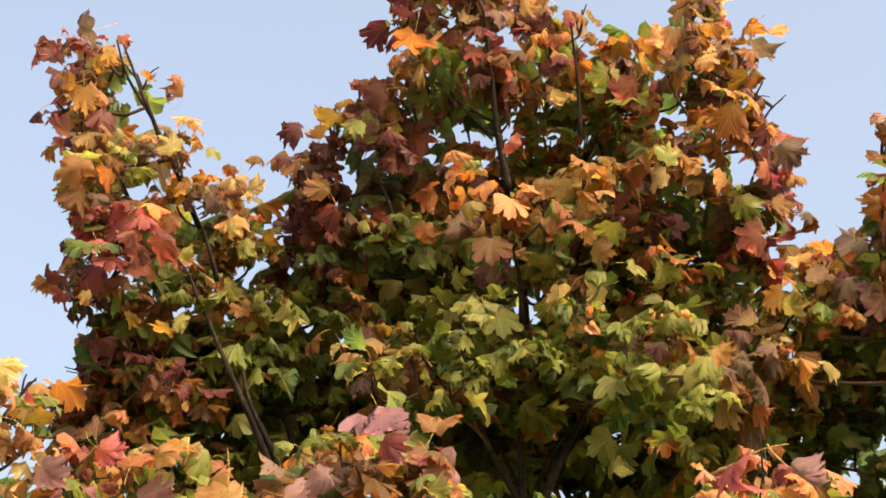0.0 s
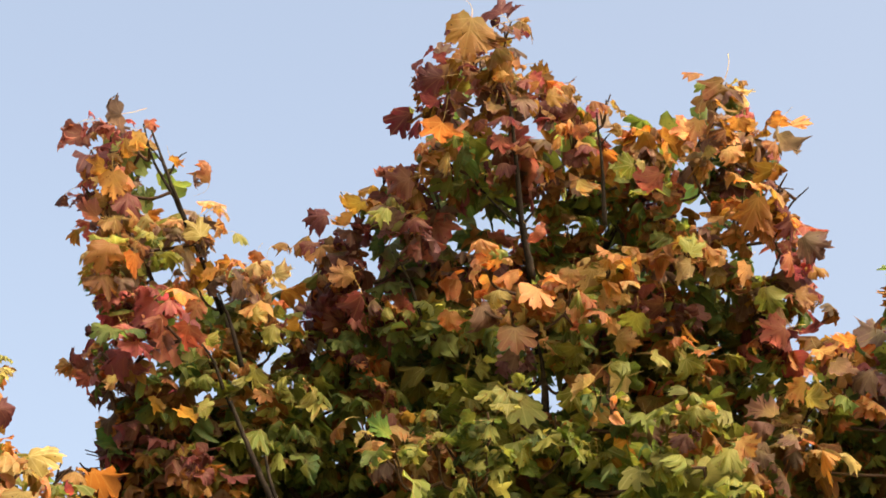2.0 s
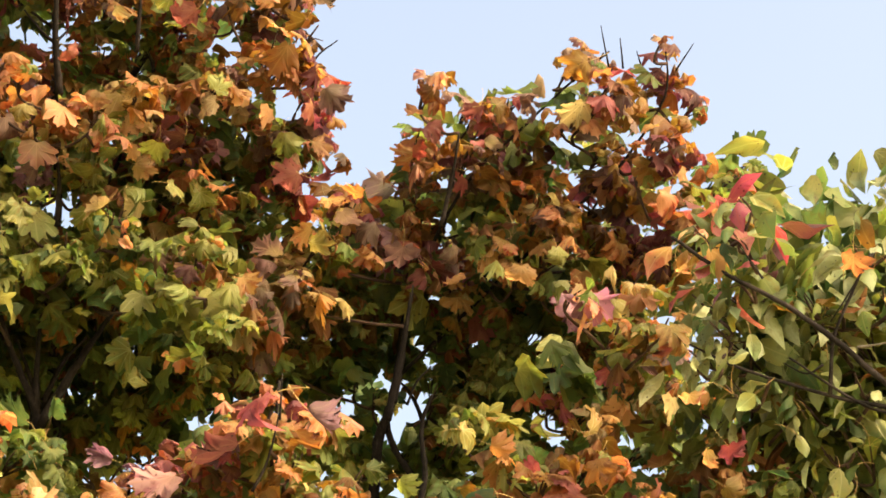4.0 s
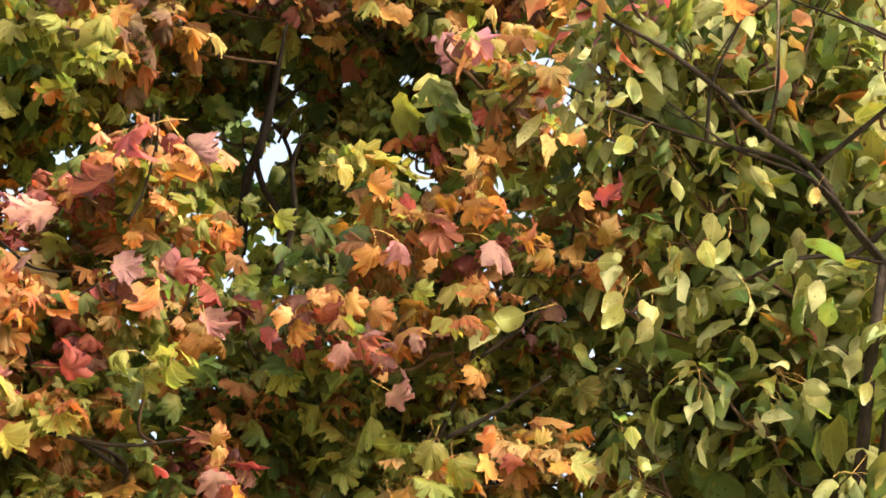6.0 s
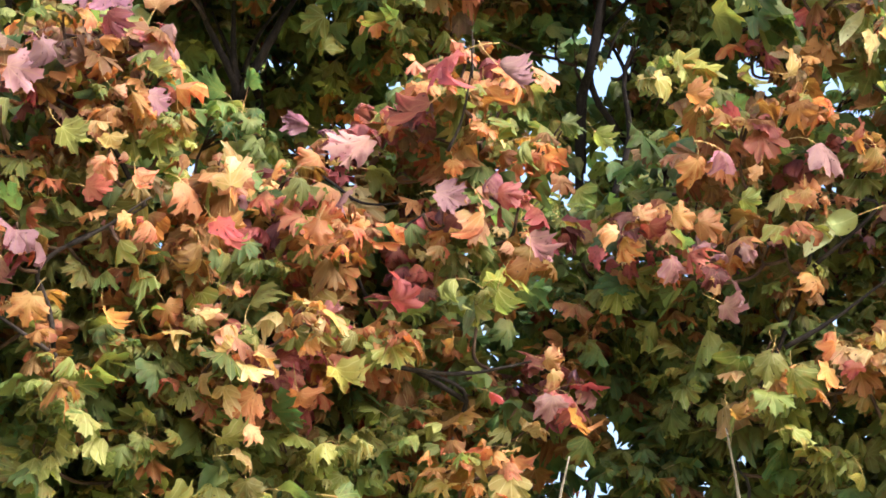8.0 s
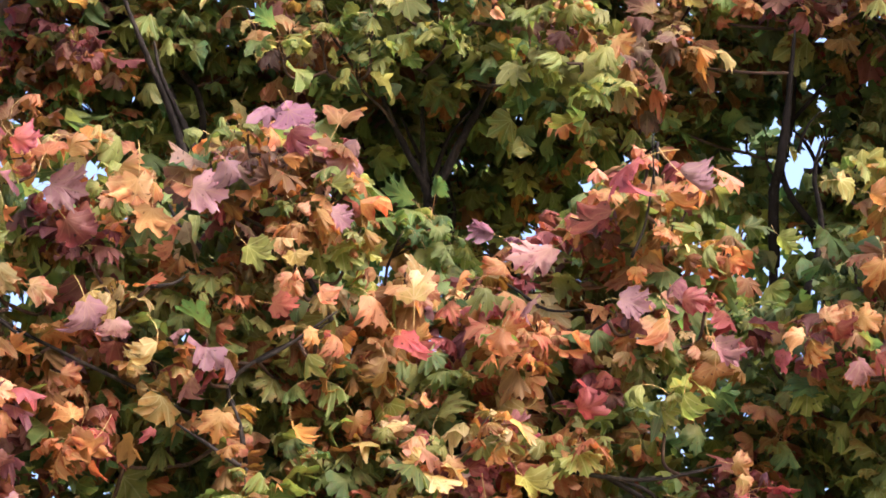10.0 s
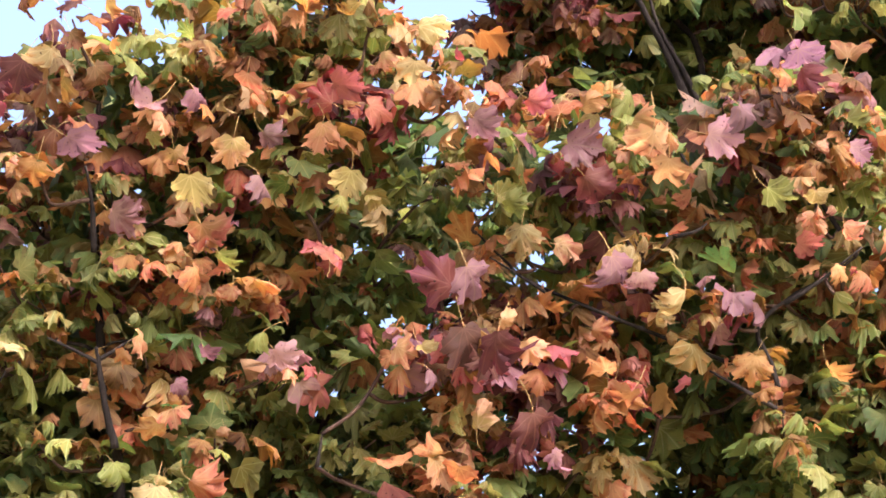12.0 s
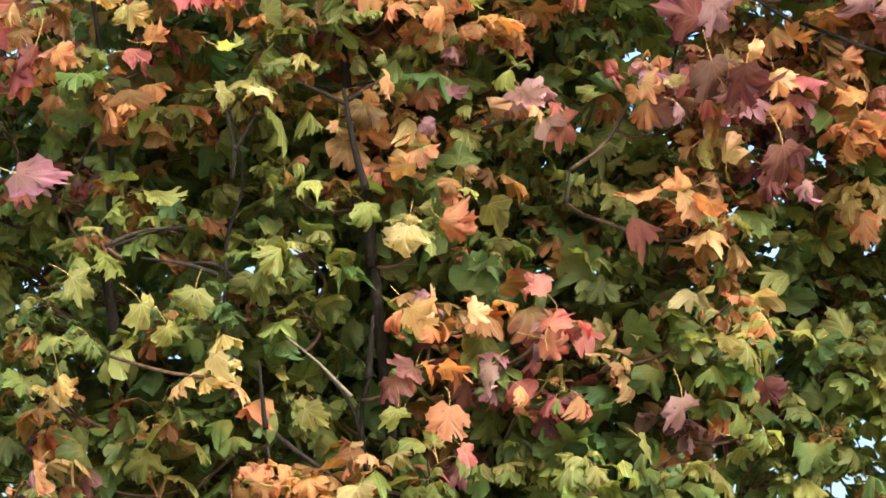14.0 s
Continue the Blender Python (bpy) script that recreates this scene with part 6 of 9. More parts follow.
fr.bough("green", (1.64, 5.33, 3.15, 0.10), (1.78, 5.47, 3.15, 0.10), (1.56, 5.40, 3.11, 0.10), (1.77, 5.24, 3.18, 0.10), (1.68, 5.24, 3.19, 0.09), (1.79, 5.21, 3.28, 0.09))
fr.bough("lime", (1.63, 5.14, 3.13, 0.07), (1.50, 5.32, 3.13, 0.08))
fr.spread(0.068, 4350, 1350)

# young maple with a drooping red and orange top
fc = Tree("maple_tree", "young maple with a drooping red and orange top", "maple", 16, (0.41, 6.17))
fc.limb("trunk", 0.030, (0.41, 6.17, -0.02), (0.44, 6.15, 1.11), (0.39, 6.16, 2.22), (0.41, 5.72, 3.18))
fc.limb("limb", 0.008, (0.412, 5.723, 3.176), (0.431, 5.625, 3.492), (0.514, 5.513, 3.779), (0.541, 5.437, 3.956), (0.559, 5.394, 4.049), (0.563, 5.340, 4.164))
fc.limb("limb", 0.006, (0.537, 5.300, 3.295), (0.312, 5.276, 3.421), (0.361, 5.288, 3.376), (0.457, 5.289, 3.351), (0.576, 5.275, 3.357), (0.671, 5.259, 3.373))
fc.limb("limb", 0.005, (0.340, 5.259, 3.464), (0.209, 5.162, 3.734), (0.306, 5.175, 3.691), (0.401, 5.169, 3.691))
fc.limb("limb", 0.006, (0.412, 5.723, 3.176), (0.537, 5.300, 3.295), (0.391, 5.287, 3.374), (0.340, 5.259, 3.464))
fc.limb("branch", 0.0060, (0.336, 5.177, 3.335), (0.430, 5.175, 3.319), (0.524, 5.169, 3.312), (0.628, 5.152, 3.328))
fc.limb("branch", 0.0040, (0.476, 5.010, 3.743), (0.504, 4.979, 3.807), (0.521, 4.934, 3.904))
fc.limb("branch", 0.0025, (0.522, 4.944, 3.882), (0.519, 4.901, 3.972))
fc.limb("branch", 0.0050, (0.709, 5.246, 2.978), (0.719, 5.223, 3.056), (0.739, 5.195, 3.146), bark=PALE)
fc.limb("branch", 0.0040, (0.373, 5.090, 3.567), (0.395, 5.076, 3.601), (0.429, 5.064, 3.623))
fc.leaf("r", 0.486, 4.804, 3.874, 0.124, -0.89, 0.35, -0.23, -0.36, -0.51, 0.93)
fc.leaf("v", 0.564, 4.832, 3.860, 0.108, 0.57, -0.08, -0.74, -0.62, -0.38, -0.53)
fc.leaf("o", 0.547, 4.872, 3.826, 0.085, 0.45, 0.55, -0.47, -0.81, -0.12, -0.42)
fc.leaf("m", 0.428, 4.864, 3.785, 0.124, -0.75, 0.43, -0.47, 0.52, -0.12, -0.69)
fc.leaf("v", 0.308, 4.925, 3.730, 0.114, -0.87, 0.39, -0.15, 0.25, 0.01, -0.82)
fc.leaf("y", 0.038, 4.917, 3.655, 0.080, 0.15, -0.09, 0.92, 0.61, -0.70, -0.22)
fc.leaf("p", 0.046, 4.927, 3.632, 0.062, -0.90, 0.25, 0.23, -0.14, -0.86, -0.34)
fc.leaf("o", 0.113, 4.980, 3.663, 0.053, 0.30, -0.36, 0.88, -0.88, -0.47, 0.25)
fc.leaf("o", -0.067, 4.980, 3.646, 0.093, 0.60, -0.01, -0.75, 0.58, -0.74, 0.49)
fc.leaf("a", -0.039, 5.043, 3.577, 0.125, -0.01, -0.03, -0.89, 0.09, -0.93, -0.20)
fc.leaf("r", 0.018, 4.973, 3.542, 0.072, 0.34, 0.57, -0.55, -0.76, -0.44, -0.32)
fc.leaf("o", 0.029, 5.030, 3.581, 0.061, 0.62, 0.47, -0.14, -0.22, -0.81, -0.39)
fc.leaf("p", 0.211, 5.012, 3.569, 0.085, -0.30, 0.12, -0.89, 0.62, -0.62, -0.33)
fc.leaf("o", 0.214, 4.990, 3.578, 0.062, 0.88, -0.38, 0.07, -0.03, -0.73, -0.53)
fc.leaf("v", 0.275, 4.912, 3.612, 0.072, -0.59, 0.56, -0.07, -0.39, -0.71, 0.73)
fc.leaf("v", 0.449, 4.964, 3.632, 0.074, 0.94, 0.12, -0.27, 0.08, -0.97, 0.38)
fc.leaf("p", 0.545, 4.973, 3.594, 0.105, 0.14, 0.59, -0.66, 0.79, -0.60, 0.04)
fc.leaf("o", 0.481, 4.942, 3.694, 0.041, 0.06, 0.52, -0.81, -0.00, -0.94, -0.20)
fc.leaf("r", 0.578, 4.988, 3.643, 0.067, 0.84, -0.38, -0.11, -0.12, -0.93, -0.20)
fc.leaf("yg", 0.571, 4.967, 3.428, 0.092, -0.24, 0.58, -0.69, -0.80, -0.60, 0.17)
fc.leaf("y", 0.253, 5.093, 3.438, 0.087, -0.79, 0.01, -0.51, 0.24, -0.57, -0.64)
fc.leaf("v", 0.211, 5.065, 3.398, 0.073, 0.80, 0.29, 0.07, -0.08, 0.06, -0.85)
fc.leaf("p", 0.042, 5.006, 3.439, 0.054, -0.19, 0.64, -0.54, -0.78, -0.63, 0.15)
fc.leaf("o", -0.096, 5.063, 3.413, 0.072, 0.35, 0.56, -0.59, -0.07, -0.94, -0.19)
fc.leaf("o", -0.014, 5.030, 3.367, 0.058, 0.82, -0.36, 0.43, 0.24, -0.57, -0.63)
fc.leaf("yg", 0.067, 5.037, 3.353, 0.066, 0.70, 0.38, 0.05, 0.06, -0.78, 0.77)
fc.leaf("yg", 0.287, 5.099, 3.375, 0.052, -0.15, 0.01, -0.89, 0.48, -0.79, -0.24)
fc.leaf("r", 0.138, 5.111, 3.318, 0.073, 0.64, 0.19, 0.48, -0.33, -0.94, 0.17)
fc.leaf("v", 0.117, 5.103, 3.298, 0.049, 0.38, 0.33, -0.86, -0.27, -0.87, -0.25)
fc.leaf("o", 0.088, 5.122, 3.246, 0.077, -0.57, 0.05, -0.73, 0.29, -0.73, -0.46)
fc.leaf("o", 0.176, 5.099, 3.241, 0.102, 0.21, 0.59, -0.61, -0.30, -0.87, -0.23)
fc.leaf("yg", 0.250, 5.077, 3.288, 0.094, 0.59, 0.47, -0.47, -0.53, -0.56, -0.49)
fc.leaf("p", 0.076, 5.123, 3.179, 0.058, 0.78, 0.09, -0.62, 0.37, -0.88, 0.44)
fc.leaf("yg", 0.025, 5.110, 3.147, 0.084, 0.72, 0.40, -0.08, -0.28, -0.48, -0.68)
fc.leaf("y", 0.053, 5.109, 3.111, 0.072, 0.68, 0.37, 0.11, -0.01, -0.71, 0.86)
fc.leaf("yg", 0.075, 5.141, 3.066, 0.069, 0.05, 0.47, -0.87, -0.20, -0.91, -0.20)
fc.leaf("yg", -0.086, 5.141, 3.018, 0.096, 0.70, 0.38, 0.05, -0.18, -0.35, -0.77)
fc.leaf("o", 0.490, 5.068, 3.350, 0.053, 0.07, 0.55, -0.76, 0.33, -0.89, -0.17)
fc.leaf("r", 0.363, 5.057, 3.430, 0.082, 0.92, -0.29, -0.07, -0.05, -0.36, -0.78)
fc.leaf("g", 0.259, 5.116, 3.029, 0.084, 0.93, 0.16, -0.07, -0.00, -0.95, 0.47)
fc.leaf("o", 0.615, 5.111, 3.113, 0.067, 0.33, 0.59, -0.52, -0.69, -0.54, -0.33)
fc.leaf("r", 0.561, 5.039, 3.232, 0.052, 0.84, -0.21, -0.38, -0.00, -1.00, 0.13)
fc.leaf("p", 0.693, 5.088, 3.294, 0.070, 0.78, 0.36, -0.28, 0.03, -1.00, 0.06)
fc.leaf("v", 0.691, 5.055, 3.230, 0.074, -0.15, 0.23, -0.94, 0.08, -0.92, -0.23)
fc.leaf("o", 0.737, 5.064, 3.194, 0.079, -0.03, 0.66, -0.41, -0.82, -0.56, 0.04)
fc.leaf("o", 0.676, 5.043, 3.306, 0.053, 0.93, 0.17, -0.07, -0.15, -0.78, -0.46)
fc.leaf("v", 0.638, 4.995, 3.551, 0.088, 0.53, 0.27, -0.80, -0.79, -0.22, -0.43)
fc.leaf("a", 0.639, 4.989, 3.496, 0.106, -0.09, 0.56, -0.76, 0.29, -0.87, -0.24)
fc.bough("ember", (0.52, 5.01, 3.97, 0.05), (0.45, 4.97, 3.90, 0.07), (0.37, 5.22, 3.89, 0.06), (0.69, 5.16, 3.79, 0.07), (0.28, 5.10, 3.61, 0.08), (0.21, 5.12, 3.58, 0.07), (0.21, 5.19, 3.46, 0.07), (0.45, 5.17, 3.66, 0.08), (0.39, 5.35, 3.64, 0.08), (0.52, 5.43, 3.48, 0.07), (0.20, 5.40, 3.30, 0.07), (0.09, 5.29, 3.28, 0.07))
fc.bough("crimson", (0.42, 5.11, 3.89, 0.07), (0.65, 5.14, 3.70, 0.05), (0.42, 5.23, 3.50, 0.07), (0.18, 5.20, 3.34, 0.06), (0.73, 5.34, 3.32, 0.07))
fc.bough("mauve", (0.31, 5.25, 3.88, 0.06), (0.23, 5.24, 3.83, 0.06), (0.51, 5.08, 3.66, 0.06), (0.19, 5.21, 3.74, 0.06), (0.06, 5.25, 3.36, 0.06), (0.11, 5.45, 3.26, 0.04), (0.70, 5.18, 3.64, 0.04), (0.63, 5.20, 3.99, 0.06), (0.76, 5.38, 3.38, 0.05))
fc.bough("gold", (0.51, 5.00, 3.87, 0.05), (0.57, 5.07, 3.84, 0.06), (0.51, 5.28, 3.83, 0.07), (0.26, 5.19, 3.75, 0.05), (0.29, 5.31, 3.40, 0.06))
fc.bough("amber", (0.67, 5.20, 3.61, 0.07), (0.73, 5.37, 3.41, 0.06), (0.81, 5.44, 3.31, 0.06))
fc.bough("olive", (0.57, 5.16, 3.81, 0.07), (0.39, 5.31, 3.82, 0.08), (0.46, 5.28, 3.59, 0.07), (0.38, 5.20, 3.39, 0.09), (0.44, 5.45, 3.30, 0.11), (0.22, 5.30, 3.40, 0.07), (0.50, 5.24, 3.17, 0.08), (0.32, 5.50, 3.34, 0.10))
fc.bough("lime", (0.56, 5.13, 3.46, 0.06), (0.55, 5.26, 3.60, 0.04), (0.37, 5.37, 3.23, 0.07))
fc.bough("green", (0.76, 5.39, 3.95, 0.05), (0.34, 5.44, 3.53, 0.08), (0.27, 5.44, 3.37, 0.09), (0.61, 5.40, 3.45, 0.08), (0.59, 5.42, 3.32, 0.10), (0.23, 5.59, 3.24, 0.10), (0.35, 5.53, 3.19, 0.10), (0.66, 5.62, 3.22, 0.09), (0.12, 5.40, 3.51, 0.08))
fc.bough("peach", (0.57, 5.18, 3.62, 0.05), (0.62, 5.29, 3.17, 0.05))
fc.bough("rust", (0.29, 5.40, 3.62, 0.08), (0.64, 5.41, 3.37, 0.07), (0.39, 5.31, 3.72, 0.08), (0.12, 5.27, 3.67, 0.06))
fc.bough("green", (0.48, 5.51, 3.29, 0.11), (0.31, 5.48, 3.15, 0.09), (0.13, 5.69, 3.21, 0.10), (0.59, 5.56, 3.18, 0.10), (0.41, 5.44, 3.14, 0.10))
fc.bough("lime", (0.25, 5.30, 3.15, 0.09), (0.03, 5.28, 3.17, 0.08), (-0.05, 5.48, 3.14, 0.09))
fc.bough("gold", (0.28, 5.31, 3.78, 0.06), (0.47, 5.15, 3.59, 0.07))
fc.bough("ember", (0.17, 5.35, 3.62, 0.09), (0.20, 5.25, 3.47, 0.09), (0.26, 5.28, 3.69, 0.09), (0.25, 5.43, 3.43, 0.09), (0.17, 5.40, 3.31, 0.09))
fc.bough("green", (-0.27, 5.72, 3.02, 0.13), (-0.06, 5.60, 3.00, 0.13), (0.15, 5.49, 2.98, 0.12), (0.36, 5.63, 3.02, 0.13), (0.57, 5.63, 3.02, 0.13), (-0.25, 5.58, 2.80, 0.13), (-0.05, 5.65, 2.82, 0.13), (0.16, 5.62, 2.82, 0.13), (0.36, 5.53, 2.81, 0.12), (0.57, 5.59, 2.83, 0.13))
fc.bough("green", (0.76, 5.39, 3.52, 0.09), (0.84, 5.42, 3.48, 0.09), (0.84, 5.45, 3.63, 0.08), (0.76, 5.33, 3.71, 0.05))
fc.bough("green", (0.87, 5.56, 3.55, 0.09), (0.89, 5.54, 3.44, 0.08), (0.80, 5.57, 3.50, 0.08))
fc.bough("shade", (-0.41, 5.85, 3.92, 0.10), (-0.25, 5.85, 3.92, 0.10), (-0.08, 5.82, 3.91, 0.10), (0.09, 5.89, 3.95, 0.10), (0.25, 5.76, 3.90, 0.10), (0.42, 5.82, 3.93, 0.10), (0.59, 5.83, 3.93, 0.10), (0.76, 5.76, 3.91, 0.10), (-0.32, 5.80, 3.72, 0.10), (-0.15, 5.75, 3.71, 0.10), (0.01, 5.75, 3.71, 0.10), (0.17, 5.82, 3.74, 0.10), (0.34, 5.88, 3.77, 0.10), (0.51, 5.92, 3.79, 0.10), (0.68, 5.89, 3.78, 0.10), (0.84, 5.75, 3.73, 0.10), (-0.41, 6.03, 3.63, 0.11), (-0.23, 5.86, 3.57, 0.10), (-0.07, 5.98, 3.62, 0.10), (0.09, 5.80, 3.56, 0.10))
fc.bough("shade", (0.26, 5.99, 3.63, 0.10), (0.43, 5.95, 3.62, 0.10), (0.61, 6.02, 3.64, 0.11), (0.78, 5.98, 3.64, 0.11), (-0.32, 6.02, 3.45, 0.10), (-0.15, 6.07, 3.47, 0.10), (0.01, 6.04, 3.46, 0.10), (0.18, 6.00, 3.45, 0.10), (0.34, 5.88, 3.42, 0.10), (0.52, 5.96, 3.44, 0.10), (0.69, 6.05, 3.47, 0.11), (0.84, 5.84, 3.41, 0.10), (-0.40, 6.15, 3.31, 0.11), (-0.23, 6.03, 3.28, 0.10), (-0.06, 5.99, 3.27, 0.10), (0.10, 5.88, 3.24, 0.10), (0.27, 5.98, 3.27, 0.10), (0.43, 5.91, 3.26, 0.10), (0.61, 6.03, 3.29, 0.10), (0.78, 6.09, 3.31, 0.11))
fc.bough("lime", (-0.16, 5.49, 3.31, 0.08), (-0.03, 5.44, 3.17, 0.07), (-0.19, 5.39, 3.11, 0.07), (0.15, 5.29, 3.16, 0.07), (0.09, 5.48, 3.11, 0.08), (0.31, 5.43, 3.13, 0.07), (0.40, 5.43, 3.28, 0.08))
fc.bough("gold", (-0.17, 5.29, 3.40, 0.06), (0.02, 5.46, 3.40, 0.07), (0.56, 5.31, 3.08, 0.06))
fc.spread(0.070, 4350, 1350)

# young maple with peach, mauve and maroon leaves over green
fm = Tree("maple_tree", "young maple with peach, mauve and maroon leaves over green", "maple", 17, (-0.37, 5.94))
fm.limb("trunk", 0.030, (-0.37, 5.94, -0.02), (-0.34, 5.92, 1.14), (-0.39, 5.93, 2.28), (-0.37, 5.49, 3.26))
fm.limb("limb", 0.009, (-0.369, 5.492, 3.261), (-0.367, 5.412, 3.508), (-0.391, 5.381, 3.590), (-0.414, 5.344, 3.683), (-0.462, 5.274, 3.844), (-0.521, 5.219, 3.957))
fm.limb("limb", 0.006, (-0.323, 5.081, 3.369), (-0.355, 5.043, 3.469), (-0.284, 5.025, 3.530), (-0.213, 5.015, 3.562), (-0.143, 5.003, 3.600))
fm.limb("limb", 0.008, (-0.389, 5.932, 2.283), (-0.341, 5.529, 3.143), (-0.350, 5.441, 3.426), (-0.494, 5.400, 3.512), (-0.565, 5.372, 3.572))
fm.limb("limb", 0.007, (-0.341, 5.529, 3.143), (-0.320, 5.100, 3.314), (-0.323, 5.081, 3.369), (-0.347, 5.052, 3.446))
fm.limb("limb", 0.005, (-0.323, 5.081, 3.369), (-0.770, 4.963, 3.557), (-0.858, 4.924, 3.617), (-0.912, 4.892, 3.671))
fm.limb("limb", 0.006, (-0.143, 5.003, 3.600), (-0.234, 4.941, 3.741), (-0.326, 4.913, 3.794), (-0.395, 4.884, 3.846))
fm.limb("branch", 0.0050, (-0.287, 4.916, 3.476), (-0.212, 4.904, 3.517), (-0.126, 4.885, 3.574))
fm.limb("branch", 0.0060, (-0.305, 4.989, 3.271), (-0.387, 4.966, 3.321), (-0.447, 4.948, 3.357))
fm.limb("branch", 0.0060, (-0.313, 4.972, 3.319), (-0.322, 4.956, 3.363), (-0.342, 4.937, 3.411))
fm.limb("branch", 0.0040, (-0.763, 4.851, 3.514), (-0.810, 4.830, 3.545), (-0.868, 4.806, 3.581))
fm.limb("branch", 0.0050, (-0.500, 4.846, 3.611), (-0.454, 4.847, 3.619), (-0.430, 4.843, 3.633))
fm.leaf("v", -0.867, 4.637, 3.816, 0.082, 0.62, 0.20, -0.74, -0.36, -0.68, -0.49)
fm.leaf("o", -0.643, 4.606, 3.800, 0.069, 0.46, -0.54, 0.58, -0.32, -0.93, -0.01)
fm.leaf("r", -0.744, 4.575, 3.817, 0.075, 0.85, 0.31, -0.42, -0.17, -0.71, -0.54)
fm.leaf("p", -0.502, 4.605, 3.741, 0.115, -0.16, 0.64, -0.56, 0.40, -0.81, -0.27)
fm.leaf("p", -0.487, 4.714, 3.725, 0.096, -0.18, 0.60, -0.68, -0.38, -0.88, -0.14)
fm.leaf("m", -0.658, 4.724, 3.707, 0.108, 0.63, 0.32, -0.71, -0.04, -0.89, -0.31)
fm.leaf("v", -0.683, 4.673, 3.758, 0.093, 0.85, -0.19, -0.26, 0.12, -0.99, 0.16)
fm.leaf("v", -0.402, 4.669, 3.751, 0.087, 0.90, -0.12, -0.24, 0.06, -0.95, -0.17)
fm.leaf("v", -0.337, 4.628, 3.789, 0.079, 0.63, 0.30, -0.71, 0.40, -0.91, 0.08)
fm.leaf("v", -0.218, 4.657, 3.912, 0.088, 0.37, 0.63, -0.48, 0.07, -0.92, -0.23)
fm.leaf("y", -0.787, 4.726, 3.611, 0.080, -0.18, 0.31, -0.93, -0.13, -0.92, -0.21)
fm.leaf("p", -0.715, 4.714, 3.562, 0.069, 0.91, 0.30, -0.07, 0.11, -0.99, 0.09)
fm.leaf("y", -0.588, 4.800, 3.536, 0.062, 0.51, -0.40, 0.75, 0.49, -0.65, -0.43)
fm.leaf("v", -0.606, 4.713, 3.527, 0.106, 0.31, 0.52, -0.77, 0.79, -0.61, 0.18)
fm.leaf("y", -0.471, 4.771, 3.466, 0.103, -0.18, 0.29, -0.93, 0.82, -0.44, -0.21)
fm.leaf("v", -0.889, 4.680, 3.515, 0.101, 0.29, 0.57, -0.70, 0.55, -0.82, -0.01)
fm.leaf("p", 0.031, 4.782, 3.560, 0.090, -0.08, -0.08, 0.92, -0.36, -0.84, -0.24)
fm.leaf("p", -0.154, 4.752, 3.574, 0.071, 0.15, 0.13, -0.92, -0.68, -0.62, -0.24)
fm.leaf("r", -0.248, 4.783, 3.551, 0.064, 0.85, 0.37, -0.02, -0.03, -0.70, -0.56)
fm.leaf("r", 0.005, 4.801, 3.492, 0.074, 0.70, 0.46, -0.47, -0.39, -0.52, -0.61)
fm.leaf("a", -0.026, 4.850, 3.461, 0.099, 0.16, 0.20, -0.93, 0.75, -0.65, -0.00)
fm.leaf("o", -0.345, 4.856, 3.349, 0.078, -0.31, 0.07, -0.88, -0.04, -0.93, -0.21)
fm.leaf("p", 0.017, 4.874, 3.387, 0.047, 0.92, 0.24, -0.28, 0.15, -0.98, 0.03)
fm.leaf("yg", -0.298, 4.740, 3.657, 0.080, 0.75, 0.20, -0.62, -0.36, -0.57, -0.59)
fm.leaf("y", -0.205, 4.744, 3.644, 0.070, 0.14, 0.57, -0.75, -0.15, -0.90, -0.27)
fm.leaf("v", -0.555, 4.752, 3.503, 0.065, 0.15, 0.45, -0.88, 0.45, -0.85, -0.14)
fm.leaf("o", 0.205, 4.820, 3.506, 0.076, -0.32, 0.10, -0.89, -0.21, -0.93, -0.14)
fm.leaf("o", -0.660, 4.799, 3.409, 0.059, 0.94, -0.06, -0.22, 0.02, -0.87, -0.34)
fm.leaf("m", -0.840, 4.744, 3.398, 0.111, -0.28, -0.01, -0.85, -0.65, -0.76, 0.11)
fm.leaf("yg", -0.778, 4.654, 3.738, 0.066, 0.29, 0.03, -0.86, 0.41, -0.88, -0.09)
fm.leaf("p", -0.895, 4.805, 3.221, 0.074, 0.15, -0.36, 0.92, -0.48, -0.84, -0.10)
fm.leaf("o", -0.979, 4.864, 3.190, 0.085, -0.94, -0.06, -0.33, 0.30, -0.34, -0.74)
fm.leaf("p", -0.795, 4.811, 3.399, 0.067, 0.28, 0.04, -0.85, -0.09, -0.89, -0.29)
fm.leaf("o", -0.587, 4.810, 3.277, 0.087, -0.56, 0.51, -0.36, 0.42, -0.69, -0.44)
fm.leaf("m", -0.785, 4.823, 3.250, 0.113, 0.10, 0.46, -0.88, 0.57, -0.78, -0.12)
fm.leaf("p", -0.198, 4.688, 3.717, 0.048, 0.67, 0.32, -0.65, -0.44, -0.68, -0.44)
fm.leaf("v", -0.130, 4.715, 3.718, 0.058, 0.62, 0.48, -0.29, 0.38, -0.87, 0.45)
fm.leaf("yg", -0.135, 4.739, 3.790, 0.062, 0.86, -0.02, -0.50, -0.42, -0.35, -0.69)
fm.leaf("o", -0.179, 4.823, 3.514, 0.048, 0.67, 0.31, -0.66, 0.41, -0.90, 0.29)
fm.leaf("o", -0.203, 4.844, 3.315, 0.070, 0.32, 0.60, -0.47, -0.76, -0.44, -0.32)
